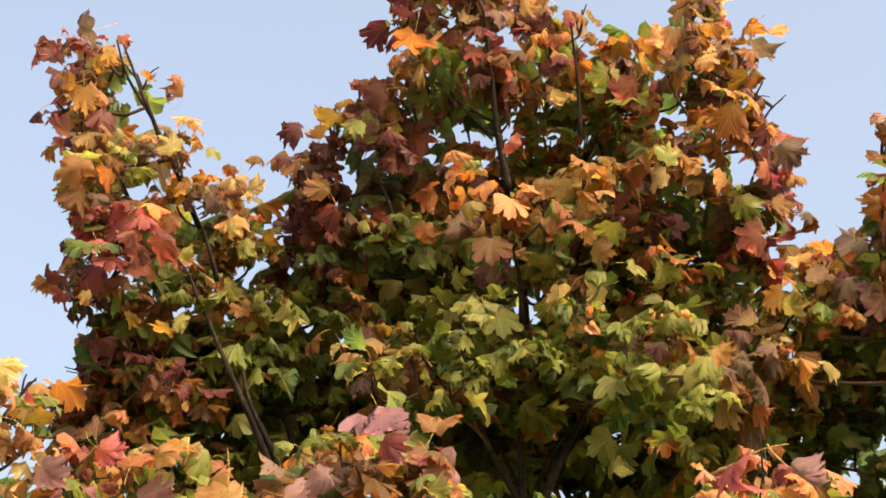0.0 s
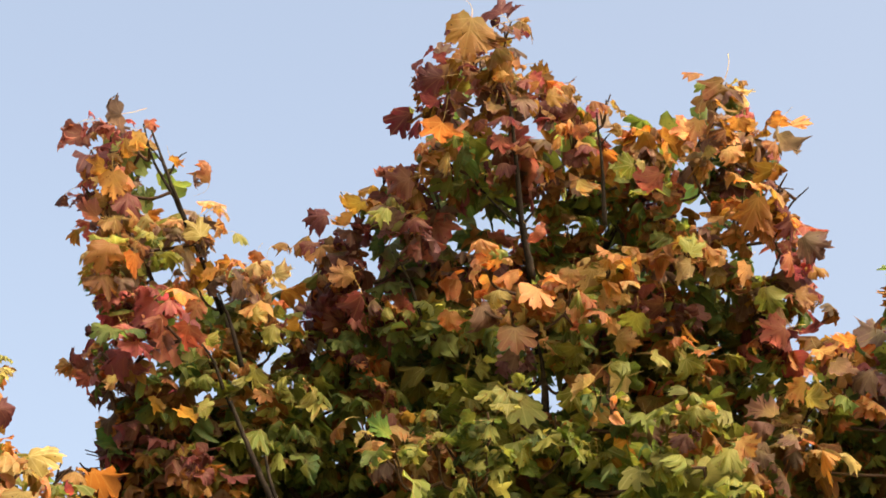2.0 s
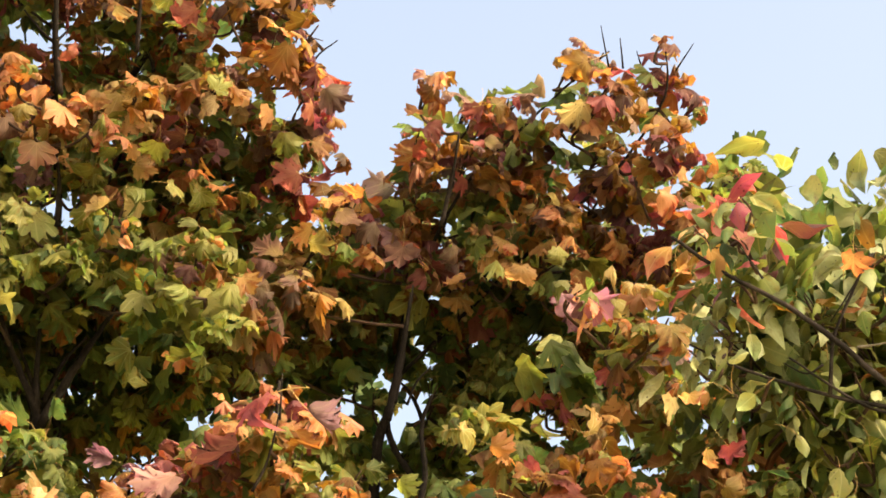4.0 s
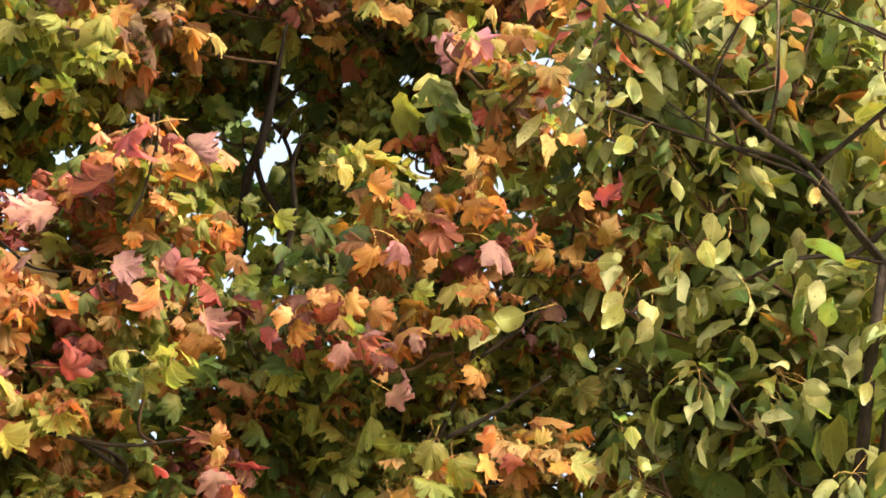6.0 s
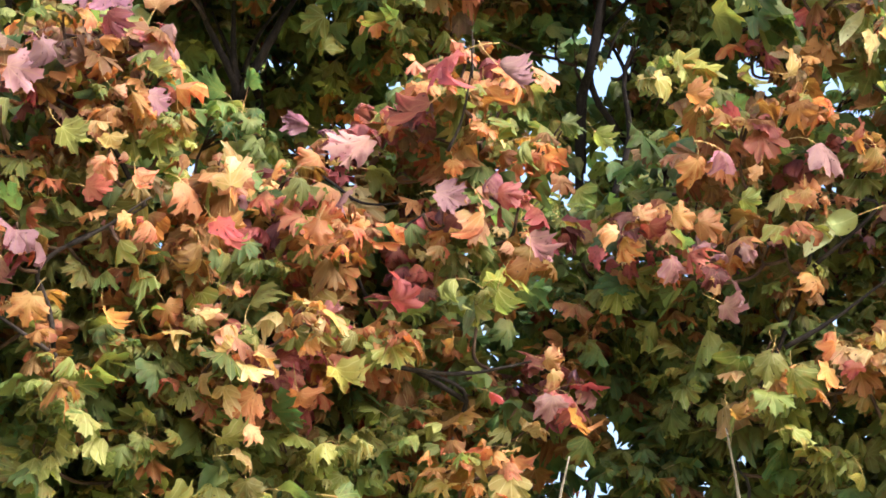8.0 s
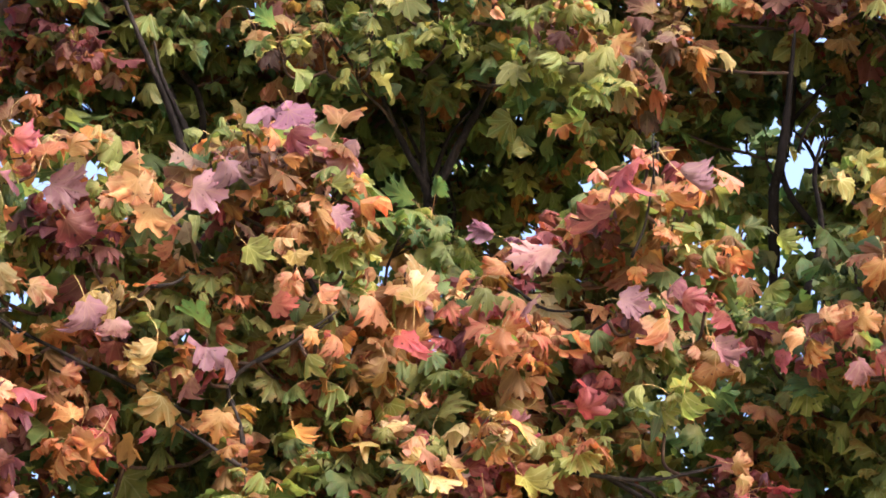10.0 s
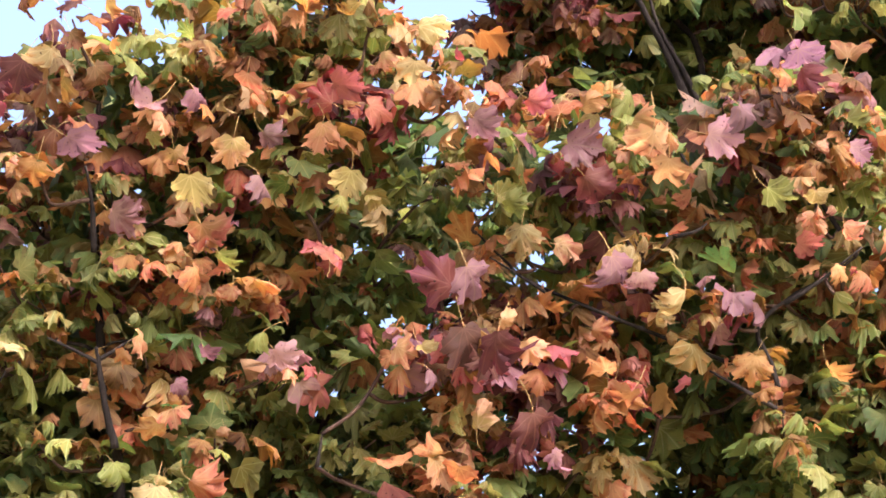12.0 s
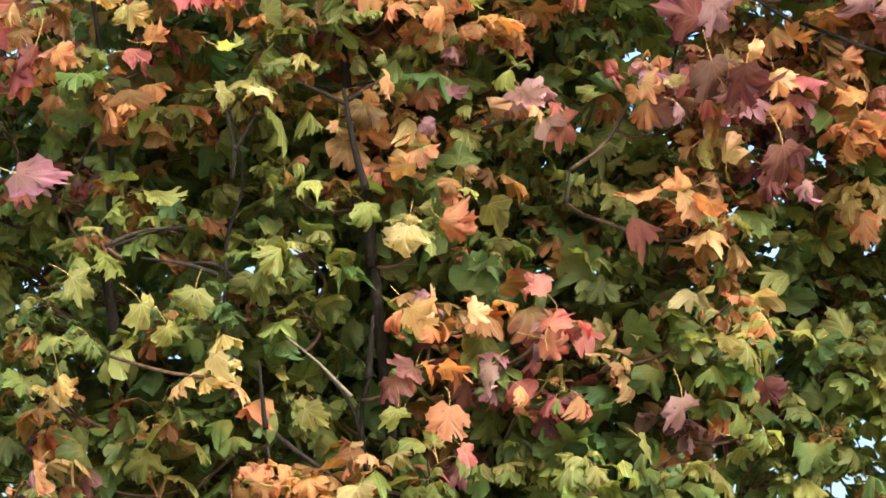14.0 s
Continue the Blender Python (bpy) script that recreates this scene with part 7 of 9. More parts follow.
fm.bough("mauve", (-0.87, 4.79, 3.86, 0.06), (-0.68, 4.84, 3.80, 0.06), (-0.40, 4.95, 3.88, 0.05), (-0.35, 5.02, 3.94, 0.06), (-0.21, 4.79, 3.94, 0.05), (-0.17, 4.94, 3.95, 0.06), (-0.61, 5.10, 3.61, 0.06), (-0.83, 4.97, 3.40, 0.08), (-0.39, 4.93, 3.51, 0.06))
fm.bough("ember", (-0.78, 4.86, 3.93, 0.07), (-0.58, 4.99, 3.92, 0.05), (-0.06, 5.14, 3.67, 0.07), (0.14, 5.09, 3.69, 0.06), (0.21, 5.04, 3.55, 0.07), (-0.81, 4.99, 3.52, 0.07), (-0.72, 5.04, 3.51, 0.07), (-0.66, 5.17, 3.50, 0.07), (-0.63, 5.03, 3.36, 0.07), (-0.38, 5.04, 3.39, 0.05), (-0.06, 5.15, 3.42, 0.08), (-0.69, 5.12, 3.68, 0.06), (-0.17, 4.97, 3.54, 0.05))
fm.bough("peach", (-0.65, 4.73, 3.88, 0.05), (-0.56, 4.81, 3.79, 0.06), (-0.53, 4.96, 3.79, 0.06), (-0.28, 4.92, 3.96, 0.05), (-0.31, 4.79, 3.92, 0.04), (-0.23, 4.88, 3.75, 0.05), (-0.17, 5.05, 3.67, 0.04), (0.02, 5.05, 3.71, 0.06), (0.03, 5.16, 3.48, 0.05), (-0.76, 5.03, 3.68, 0.05), (-0.21, 4.87, 3.67, 0.04))
fm.bough("crimson", (-0.70, 4.91, 3.79, 0.05), (-0.26, 5.12, 3.68, 0.05), (0.00, 5.19, 3.61, 0.07))
fm.bough("maroon", (-0.66, 4.89, 3.73, 0.06), (-0.97, 5.06, 3.62, 0.07), (-0.95, 5.04, 3.50, 0.09))
fm.bough("gold", (-0.34, 5.04, 3.75, 0.06), (-0.29, 5.09, 3.76, 0.06), (-0.85, 4.94, 3.66, 0.06), (-0.58, 4.88, 3.61, 0.05), (-0.50, 4.97, 3.48, 0.05), (0.03, 5.04, 3.33, 0.08), (0.18, 5.00, 3.37, 0.06))
fm.bough("amber", (-0.03, 5.11, 3.53, 0.07))
fm.bough("olive", (-0.89, 4.78, 3.75, 0.08), (-0.27, 5.13, 3.59, 0.08), (-0.43, 5.07, 3.69, 0.08), (-0.13, 5.21, 3.43, 0.09), (-0.51, 5.09, 3.69, 0.07), (-0.15, 5.14, 3.54, 0.07))
fm.bough("lime", (-0.84, 5.01, 3.86, 0.06), (-0.25, 5.23, 3.48, 0.09), (-0.41, 5.05, 3.65, 0.06))
fm.bough("green", (-0.37, 5.38, 3.60, 0.08), (-0.51, 5.15, 3.42, 0.10), (-0.76, 4.99, 3.76, 0.07), (0.06, 5.13, 3.52, 0.08), (-0.18, 5.18, 3.49, 0.09), (-0.61, 5.10, 3.77, 0.09), (-0.33, 5.27, 3.45, 0.09), (-0.84, 5.20, 3.69, 0.07), (0.13, 5.38, 3.43, 0.10))
fm.bough("maroon", (-0.91, 4.90, 3.41, 0.08), (-0.82, 5.06, 3.29, 0.09))
fm.bough("peach", (-0.94, 5.07, 3.34, 0.05))
fm.bough("ember", (-1.03, 5.04, 3.23, 0.08), (-0.66, 4.99, 3.32, 0.06))
fm.bough("gold", (-0.66, 5.16, 3.26, 0.07))
fm.bough("green", (-0.55, 5.23, 3.46, 0.09), (-0.50, 5.36, 3.36, 0.11), (-0.77, 5.23, 3.48, 0.07), (-0.33, 5.48, 3.32, 0.10), (-0.64, 5.41, 3.41, 0.08))
fm.bough("olive", (-0.31, 5.03, 3.25, 0.10), (-0.19, 5.22, 3.35, 0.10), (-0.07, 5.23, 3.29, 0.10))
fm.bough("rust", (-0.39, 4.85, 3.87, 0.06), (-0.29, 4.81, 3.85, 0.06), (-0.35, 4.93, 3.82, 0.07), (-0.16, 4.90, 3.84, 0.07), (-0.22, 4.96, 3.97, 0.07))
fm.bough("olive", (-0.31, 5.11, 3.76, 0.07), (-0.21, 4.93, 3.78, 0.07), (-0.10, 4.92, 3.74, 0.06), (-0.37, 5.02, 3.62, 0.07), (-0.21, 5.12, 3.57, 0.07), (-0.36, 4.97, 3.97, 0.07))
fm.bough("amber", (-0.06, 5.10, 3.54, 0.07), (-0.36, 5.05, 3.39, 0.05))
fm.bough("green", (-0.30, 5.21, 3.53, 0.09), (-0.31, 5.40, 3.45, 0.10), (-0.17, 5.28, 3.51, 0.09), (-0.05, 5.18, 3.38, 0.10), (-0.32, 5.32, 3.27, 0.10), (-0.18, 5.27, 3.28, 0.10), (-0.37, 5.42, 3.20, 0.10), (-0.14, 5.25, 3.16, 0.10))
fm.bough("green", (-1.12, 5.18, 3.22, 0.12), (-0.92, 5.17, 3.21, 0.12), (-0.74, 5.30, 3.25, 0.12), (-0.55, 5.47, 3.30, 0.13), (-0.33, 5.36, 3.26, 0.12), (-0.12, 5.33, 3.25, 0.12), (0.08, 5.48, 3.29, 0.13), (-1.11, 5.18, 3.03, 0.12), (-0.93, 5.29, 3.06, 0.12), (-0.75, 5.45, 3.10, 0.13), (-0.52, 5.24, 3.05, 0.12), (-0.34, 5.48, 3.10, 0.13), (-0.12, 5.37, 3.07, 0.12), (0.08, 5.27, 3.05, 0.12))
fm.bough("green", (-0.78, 5.36, 2.74, 0.10), (-0.70, 5.45, 2.69, 0.10), (-0.89, 5.41, 2.63, 0.10), (-0.69, 5.43, 2.87, 0.10), (-0.70, 5.26, 2.95, 0.10))
fm.bough("shade", (-1.09, 5.37, 3.96, 0.10), (-0.98, 5.60, 4.06, 0.10), (-0.79, 5.48, 4.00, 0.10), (-0.63, 5.50, 4.01, 0.10), (-0.45, 5.41, 3.97, 0.10), (-0.30, 5.48, 3.99, 0.10), (-0.15, 5.67, 4.07, 0.10), (0.02, 5.60, 4.04, 0.10), (-1.04, 5.52, 3.85, 0.10), (-0.85, 5.42, 3.81, 0.10), (-0.71, 5.54, 3.85, 0.10), (-0.56, 5.66, 3.90, 0.10), (-0.39, 5.58, 3.86, 0.10), (-0.23, 5.63, 3.88, 0.10), (-0.07, 5.72, 3.91, 0.10), (0.10, 5.65, 3.88, 0.10), (-1.12, 5.60, 3.71, 0.10), (-0.93, 5.46, 3.65, 0.10), (-0.77, 5.48, 3.66, 0.10), (-0.65, 5.71, 3.74, 0.10))
fm.bough("shade", (-0.47, 5.62, 3.71, 0.10), (-0.32, 5.76, 3.75, 0.10), (-0.15, 5.76, 3.75, 0.10), (0.02, 5.79, 3.76, 0.10), (-1.03, 5.60, 3.53, 0.10), (-0.91, 5.80, 3.60, 0.10), (-0.73, 5.75, 3.58, 0.10), (-0.57, 5.81, 3.60, 0.10), (-0.38, 5.61, 3.53, 0.10), (-0.24, 5.80, 3.59, 0.10), (-0.07, 5.70, 3.55, 0.10), (0.10, 5.86, 3.60, 0.10))
fm.bough("lime", (-0.30, 5.23, 3.53, 0.07), (-0.31, 5.09, 3.20, 0.08), (-0.14, 5.18, 3.14, 0.08), (-0.35, 5.13, 3.11, 0.07), (-0.18, 5.13, 3.34, 0.07))
fm.bough("olive", (-0.15, 5.05, 3.90, 0.07), (-0.09, 4.95, 3.76, 0.06), (-0.11, 4.87, 3.85, 0.05))
fm.spread(0.071, 4350, 1350)

# broad young maple, peach and gold above, lime green below
fl = Tree("maple_tree", "broad young maple, peach and gold above, lime green below", "maple", 18, (-1.66, 5.36))
fl.limb("trunk", 0.030, (-1.66, 5.36, -0.02), (-1.63, 5.34, 1.08), (-1.68, 5.35, 2.16), (-1.66, 4.91, 3.09))
fl.limb("limb", 0.013, (-1.663, 4.906, 3.088), (-1.661, 4.857, 3.245), (-1.679, 4.795, 3.400), (-1.672, 4.700, 3.642), (-1.664, 4.644, 3.771), (-1.641, 4.590, 3.900))
fl.limb("limb", 0.005, (-1.661, 4.857, 3.245), (-1.677, 4.788, 3.422), (-1.618, 4.795, 3.456), (-1.547, 4.805, 3.490))
fl.limb("limb", 0.006, (-1.661, 4.857, 3.245), (-1.683, 4.787, 3.417), (-1.763, 4.747, 3.448), (-1.814, 4.713, 3.485))
fl.limb("limb", 0.007, (-1.683, 5.346, 2.162), (-1.690, 5.019, 2.602), (-1.703, 4.975, 2.784), (-1.680, 4.960, 2.875), (-1.667, 4.934, 2.989))
fl.limb("limb", 0.005, (-1.690, 5.019, 2.602), (-1.714, 4.971, 2.784), (-1.774, 4.925, 2.885), (-1.836, 4.887, 2.940))
fl.limb("limb", 0.006, (-1.690, 5.019, 2.602), (-1.941, 4.877, 2.825), (-1.947, 4.809, 3.061), (-1.934, 4.786, 3.151), (-1.898, 4.766, 3.252), (-1.911, 4.709, 3.395))
fl.limb("limb", 0.005, (-1.836, 4.887, 2.940), (-1.946, 4.806, 3.073), (-2.020, 4.771, 3.087), (-2.094, 4.738, 3.090))
fl.limb("limb", 0.004, (-2.014, 4.750, 3.160), (-2.090, 4.724, 3.140), (-2.166, 4.699, 3.109))
fl.limb("limb", 0.004, (-1.877, 4.953, 2.599), (-1.892, 4.907, 2.781), (-1.893, 4.878, 2.894))
fl.limb("branch", 0.0090, (-1.624, 4.749, 3.208), (-1.637, 4.721, 3.274), (-1.644, 4.687, 3.360), (-1.649, 4.671, 3.398))
fl.limb("branch", 0.0050, (-1.645, 4.684, 3.369), (-1.693, 4.658, 3.392), (-1.739, 4.633, 3.412))
fl.limb("branch", 0.0050, (-1.642, 4.682, 3.376), (-1.605, 4.686, 3.399), (-1.570, 4.690, 3.421))
fl.limb("branch", 0.0070, (-1.638, 4.603, 3.575), (-1.634, 4.567, 3.660), (-1.640, 4.531, 3.734))
fl.limb("branch", 0.0050, (-1.875, 4.651, 3.220), (-1.867, 4.633, 3.280), (-1.876, 4.600, 3.360))
fl.limb("branch", 0.0040, (-1.866, 4.635, 3.274), (-1.840, 4.632, 3.313), (-1.819, 4.628, 3.346))
fl.limb("branch", 0.0060, (-1.918, 4.694, 3.034), (-1.975, 4.665, 3.053), (-2.057, 4.627, 3.062))
fl.limb("branch", 0.0050, (-2.122, 4.591, 3.081), (-2.063, 4.608, 3.110), (-1.995, 4.634, 3.124))
fl.limb("branch", 0.0040, (-1.681, 4.848, 2.802), (-1.744, 4.808, 2.870), (-1.800, 4.775, 2.918), bark=PALE)
fl.limb("branch", 0.0060, (-1.848, 4.803, 2.734), (-1.852, 4.783, 2.812), (-1.853, 4.768, 2.867))
fl.limb("branch", 0.0080, (-1.647, 4.851, 2.838), (-1.637, 4.837, 2.904), (-1.630, 4.824, 2.960))
fl.limb("branch", 0.0050, (-1.239, 4.872, 3.181), (-1.223, 4.855, 3.246))
fl.leaf("y", -1.644, 4.321, 3.896, 0.086, -0.31, 0.48, -0.76, 0.79, -0.48, -0.24)
fl.leaf("m", -1.707, 4.336, 3.883, 0.091, -0.45, 0.34, -0.81, 0.31, -0.87, -0.23)
fl.leaf("r", -1.752, 4.355, 3.809, 0.079, -0.96, -0.11, 0.07, 0.25, -0.84, 0.63)
fl.leaf("v", -1.796, 4.305, 3.695, 0.085, -0.93, 0.07, -0.21, 0.27, -0.89, -0.21)
fl.leaf("o", -1.802, 4.367, 3.663, 0.088, -0.26, 0.27, -0.93, -0.07, -0.95, -0.14)
fl.leaf("o", -1.697, 4.414, 3.699, 0.081, -0.46, 0.42, -0.72, 0.07, -0.95, -0.14)
fl.leaf("p", -1.296, 4.494, 3.888, 0.068, -0.17, 0.56, -0.73, -0.12, -0.93, -0.19)
fl.leaf("v", -1.395, 4.461, 3.848, 0.069, 0.32, 0.60, -0.69, 0.67, -0.74, 0.06)
fl.leaf("p", -1.464, 4.449, 3.801, 0.065, 0.38, 0.66, -0.50, 0.78, -0.60, 0.35)
fl.leaf("p", -1.317, 4.483, 3.744, 0.080, -0.30, 0.39, -0.86, 0.28, -0.88, -0.22)
fl.leaf("v", -1.273, 4.537, 3.778, 0.071, 0.65, 0.50, -0.57, -0.11, -0.74, -0.52)
fl.leaf("r", -1.140, 4.563, 3.840, 0.078, -0.79, -0.28, 0.50, 0.20, -0.87, -0.30)
fl.leaf("r", -1.067, 4.582, 3.836, 0.079, 0.69, 0.59, -0.18, 0.40, -0.92, 0.09)
fl.leaf("p", -1.160, 4.574, 3.801, 0.078, -0.32, 0.54, -0.65, 0.85, -0.37, -0.22)
fl.leaf("y", -1.415, 4.518, 3.688, 0.084, -0.04, 0.63, -0.64, 0.19, -0.90, -0.23)
fl.leaf("p", -1.436, 4.580, 3.609, 0.071, -0.95, -0.08, -0.29, 0.35, -0.42, -0.69)
fl.leaf("p", -1.399, 4.552, 3.596, 0.099, 0.14, 0.70, -0.37, -0.08, -0.85, -0.37)
fl.leaf("v", -1.579, 4.533, 3.632, 0.086, 0.76, 0.11, -0.51, -0.12, -0.62, -0.62)
fl.leaf("r", -1.157, 4.631, 3.533, 0.070, -0.16, 0.12, 0.78, 0.87, -0.46, 0.01)
fl.leaf("r", -1.161, 4.666, 3.544, 0.066, 0.11, 0.65, -0.62, 0.55, -0.80, -0.10)
fl.leaf("g", -1.745, 4.479, 3.499, 0.080, 0.77, 0.26, 0.51, 0.38, -0.70, -0.45)
fl.leaf("v", -1.643, 4.427, 3.754, 0.094, 0.38, 0.68, -0.13, 0.02, -0.75, -0.51)
fl.leaf("y", -0.961, 4.525, 3.897, 0.076, -0.31, 0.48, -0.76, 0.28, -0.89, -0.22)
fl.leaf("o", -0.687, 4.614, 3.800, 0.088, 0.16, 0.25, 0.74, -0.48, -0.88, 0.15)
fl.leaf("m", -0.928, 4.720, 3.493, 0.109, -0.65, -0.61, 0.16, 0.27, -0.89, -0.22)
fl.leaf("g", -1.292, 4.642, 3.396, 0.071, -0.84, -0.17, -0.50, -0.10, -0.94, 0.49)
fl.leaf("v", -1.277, 4.670, 3.366, 0.077, 0.56, 0.31, -0.74, -0.23, -0.73, -0.49)
fl.leaf("o", -0.938, 4.841, 3.153, 0.088, -0.31, 0.58, -0.52, 0.15, -0.93, -0.19)
fl.leaf("m", -0.911, 4.756, 3.415, 0.115, 0.26, 0.30, -0.90, 0.56, -0.79, -0.10)
fl.leaf("yg", -1.531, 4.577, 3.429, 0.046, 0.42, 0.19, -0.82, 0.88, -0.45, 0.32)
fl.leaf("o", -1.497, 4.628, 3.213, 0.065, -0.68, 0.35, -0.49, 0.48, -0.68, -0.40)
fl.leaf("p", -1.399, 4.750, 3.238, 0.034, 0.10, 0.26, -0.94, 0.52, -0.79, -0.16)
fl.leaf("p", -1.039, 4.717, 3.372, 0.070, 0.75, 0.49, -0.44, 0.12, -0.82, -0.40)
fl.leaf("y", -1.511, 4.676, 3.101, 0.113, -0.28, 0.06, -0.95, 0.24, -0.94, -0.10)
fl.leaf("o", -1.447, 4.699, 3.116, 0.098, 0.79, 0.10, -0.50, -0.04, -0.75, -0.51)
fl.leaf("p", -1.521, 4.741, 2.951, 0.091, 0.51, 0.49, -0.68, -0.13, -0.83, -0.39)
fl.leaf("v", -1.534, 4.801, 2.843, 0.082, -0.71, 0.32, -0.21, 0.41, -0.74, -0.39)
fl.leaf("v", -1.367, 4.781, 2.834, 0.083, -0.67, 0.03, -0.74, -0.27, -0.94, 0.38)
fl.leaf("r", -1.249, 4.774, 2.904, 0.081, 0.21, 0.38, 0.65, -0.10, -0.99, 0.12)
fl.leaf("r", -1.276, 4.847, 2.895, 0.092, 0.61, 0.62, -0.17, 0.08, -0.77, -0.49)
fl.leaf("v", -1.007, 4.879, 2.767, 0.093, -0.00, 0.33, -0.94, 0.61, -0.76, -0.06)
fl.leaf("y", -1.915, 4.686, 2.867, 0.091, -0.00, 0.03, -0.95, -0.47, -0.86, -0.04)
fl.leaf("y", -2.202, 4.576, 2.815, 0.090, 0.12, 0.22, -0.96, 0.18, -0.94, -0.13)
fl.leaf("yg", -2.127, 4.456, 2.984, 0.080, 0.64, 0.48, -0.58, 0.38, -0.91, -0.01)
fl.leaf("yg", -2.016, 4.544, 2.944, 0.093, 0.05, 0.64, -0.49, 0.59, -0.79, 0.02)
fl.leaf("yg", -1.976, 4.582, 2.905, 0.077, 0.13, 0.59, -0.67, 0.60, -0.79, 0.02)
fl.leaf("yg", -1.918, 4.581, 2.976, 0.083, -0.14, -0.06, -0.92, 0.42, -0.86, -0.14)
fl.leaf("yg", -0.923, 4.929, 2.699, 0.079, 0.85, 0.46, 0.06, 0.11, -0.32, -0.79)
fl.leaf("y", -0.924, 4.915, 2.894, 0.071, -0.28, 0.40, -0.81, -0.03, -0.98, -0.05)
fl.leaf("o", -1.468, 4.828, 2.765, 0.086, -0.15, -0.02, -0.94, 0.51, -0.81, -0.15)
fl.leaf("r", -1.432, 4.798, 2.677, 0.060, 0.69, 0.39, -0.61, 0.66, -0.69, 0.45)
fl.leaf("yg", -1.721, 4.687, 2.747, 0.070, 0.70, 0.33, -0.63, 0.05, -0.87, -0.35)
fl.leaf("yg", -1.554, 4.762, 2.751, 0.070, -0.26, 0.28, -0.92, 0.59, -0.75, -0.16)
fl.leaf("m", -0.853, 4.921, 2.801, 0.070, 0.24, 0.41, -0.88, -0.36, -0.84, -0.27)
fl.leaf("yg", -1.088, 4.876, 2.688, 0.069, 0.39, 0.66, -0.35, 0.68, -0.65, 0.50)
fl.leaf("o", -1.828, 4.725, 2.609, 0.089, -0.91, -0.05, 0.22, 0.17, -0.77, -0.47)
fl.leaf("p", -2.200, 4.495, 2.615, 0.087, -0.40, 0.50, -0.51, -0.38, -0.92, 0.17)
fl.leaf("p", -1.332, 4.863, 2.807, 0.070, 0.68, 0.41, -0.61, 0.69, -0.60, 0.54)
fl.leaf("y", -1.427, 4.821, 2.958, 0.059, 0.96, 0.12, -0.04, 0.27, -0.86, -0.28)
fl.leaf("y", -0.953, 4.524, 3.972, 0.082, 0.97, -0.10, 0.10, 0.04, -1.00, 0.07)
fl.leaf("a", -1.048, 4.408, 3.978, 0.070, -0.37, 0.52, -0.70, 0.78, -0.38, -0.34)
fl.leaf("m", -1.002, 4.433, 4.027, 0.066, 0.87, 0.37, -0.05, 0.11, -0.95, -0.13)
fl.leaf("r", -1.137, 4.558, 3.880, 0.083, 0.95, 0.00, -0.22, -0.00, -0.71, -0.55)
fl.leaf("o", -1.516, 4.270, 3.972, 0.069, -0.39, 0.57, -0.43, -0.54, -0.84, 0.17)
fl.leaf("m", -1.588, 4.300, 3.977, 0.062, -0.85, 0.04, 0.26, 0.35, -0.77, 0.68)
fl.leaf("a", -1.642, 4.386, 3.866, 0.082, -0.38, 0.57, -0.40, -0.45, -0.89, 0.11)
fl.leaf("a", -1.557, 4.332, 3.854, 0.080, 0.28, 0.65, -0.59, 0.76, -0.65, 0.17)
fl.leaf("v", -1.462, 4.407, 3.800, 0.105, -0.82, 0.25, -0.10, 0.33, -0.47, -0.66)
fl.leaf("yg", -1.491, 4.499, 3.784, 0.049, -0.22, 0.16, -0.94, -0.52, -0.84, 0.02)
fl.leaf("p", -1.449, 4.513, 3.744, 0.071, -0.04, 0.66, -0.53, 0.29, -0.88, -0.21)
fl.leaf("v", -1.283, 4.552, 3.692, 0.076, 0.42, 0.31, -0.83, 0.86, -0.49, 0.31)
fl.leaf("y", -1.109, 4.604, 3.708, 0.076, -0.41, 0.55, -0.50, 0.45, -0.78, -0.29)
fl.leaf("yg", -1.134, 4.632, 3.667, 0.050, -0.15, -0.03, -0.89, 0.36, -0.85, -0.24)
fl.leaf("p", -1.016, 4.492, 3.908, 0.048, -0.22, 0.16, -0.94, -0.53, -0.84, 0.02)
fl.leaf("r", -0.861, 4.510, 3.883, 0.036, -0.93, 0.01, 0.10, 0.04, -0.14, -0.84)
fl.leaf("yg", -0.829, 4.692, 3.665, 0.052, 0.90, -0.02, 0.43, 0.30, -0.82, -0.34)
fl.leaf("g", -0.812, 4.682, 3.652, 0.061, 0.78, 0.15, -0.52, -0.18, -0.57, -0.65)
fl.leaf("y", -0.992, 4.728, 3.374, 0.057, 0.43, 0.64, -0.54, -0.21, -0.75, -0.48)
fl.leaf("v", -0.980, 4.753, 3.332, 0.058, 0.61, 0.57, -0.50, 0.72, -0.54, 0.58)
fl.leaf("p", -0.832, 4.741, 3.422, 0.056, 0.91, 0.38, -0.13, 0.15, -0.76, -0.49)
fl.leaf("o", -1.050, 4.841, 3.172, 0.094, -0.71, 0.26, 0.18, 0.22, -0.81, 0.70)
fl.leaf("p", -0.995, 4.876, 3.184, 0.080, 0.42, 0.13, -0.81, 0.83, -0.54, 0.27)
fl.leaf("v", -0.737, 4.850, 3.175, 0.057, -0.89, 0.08, -0.40, -0.23, -0.83, 0.66)
fl.leaf("r", -0.476, 4.834, 3.306, 0.048, -0.38, 0.12, -0.90, 0.78, -0.39, -0.34)
fl.leaf("y", -1.986, 4.334, 3.486, 0.064, 0.28, 0.65, -0.59, 0.74, -0.67, 0.15)
fl.leaf("r", -1.999, 4.380, 3.412, 0.065, 0.97, 0.23, -0.01, 0.23, -0.87, 0.59)
fl.leaf("o", -1.951, 4.372, 3.424, 0.063, 0.79, 0.42, 0.25, 0.18, -0.10, -0.83)
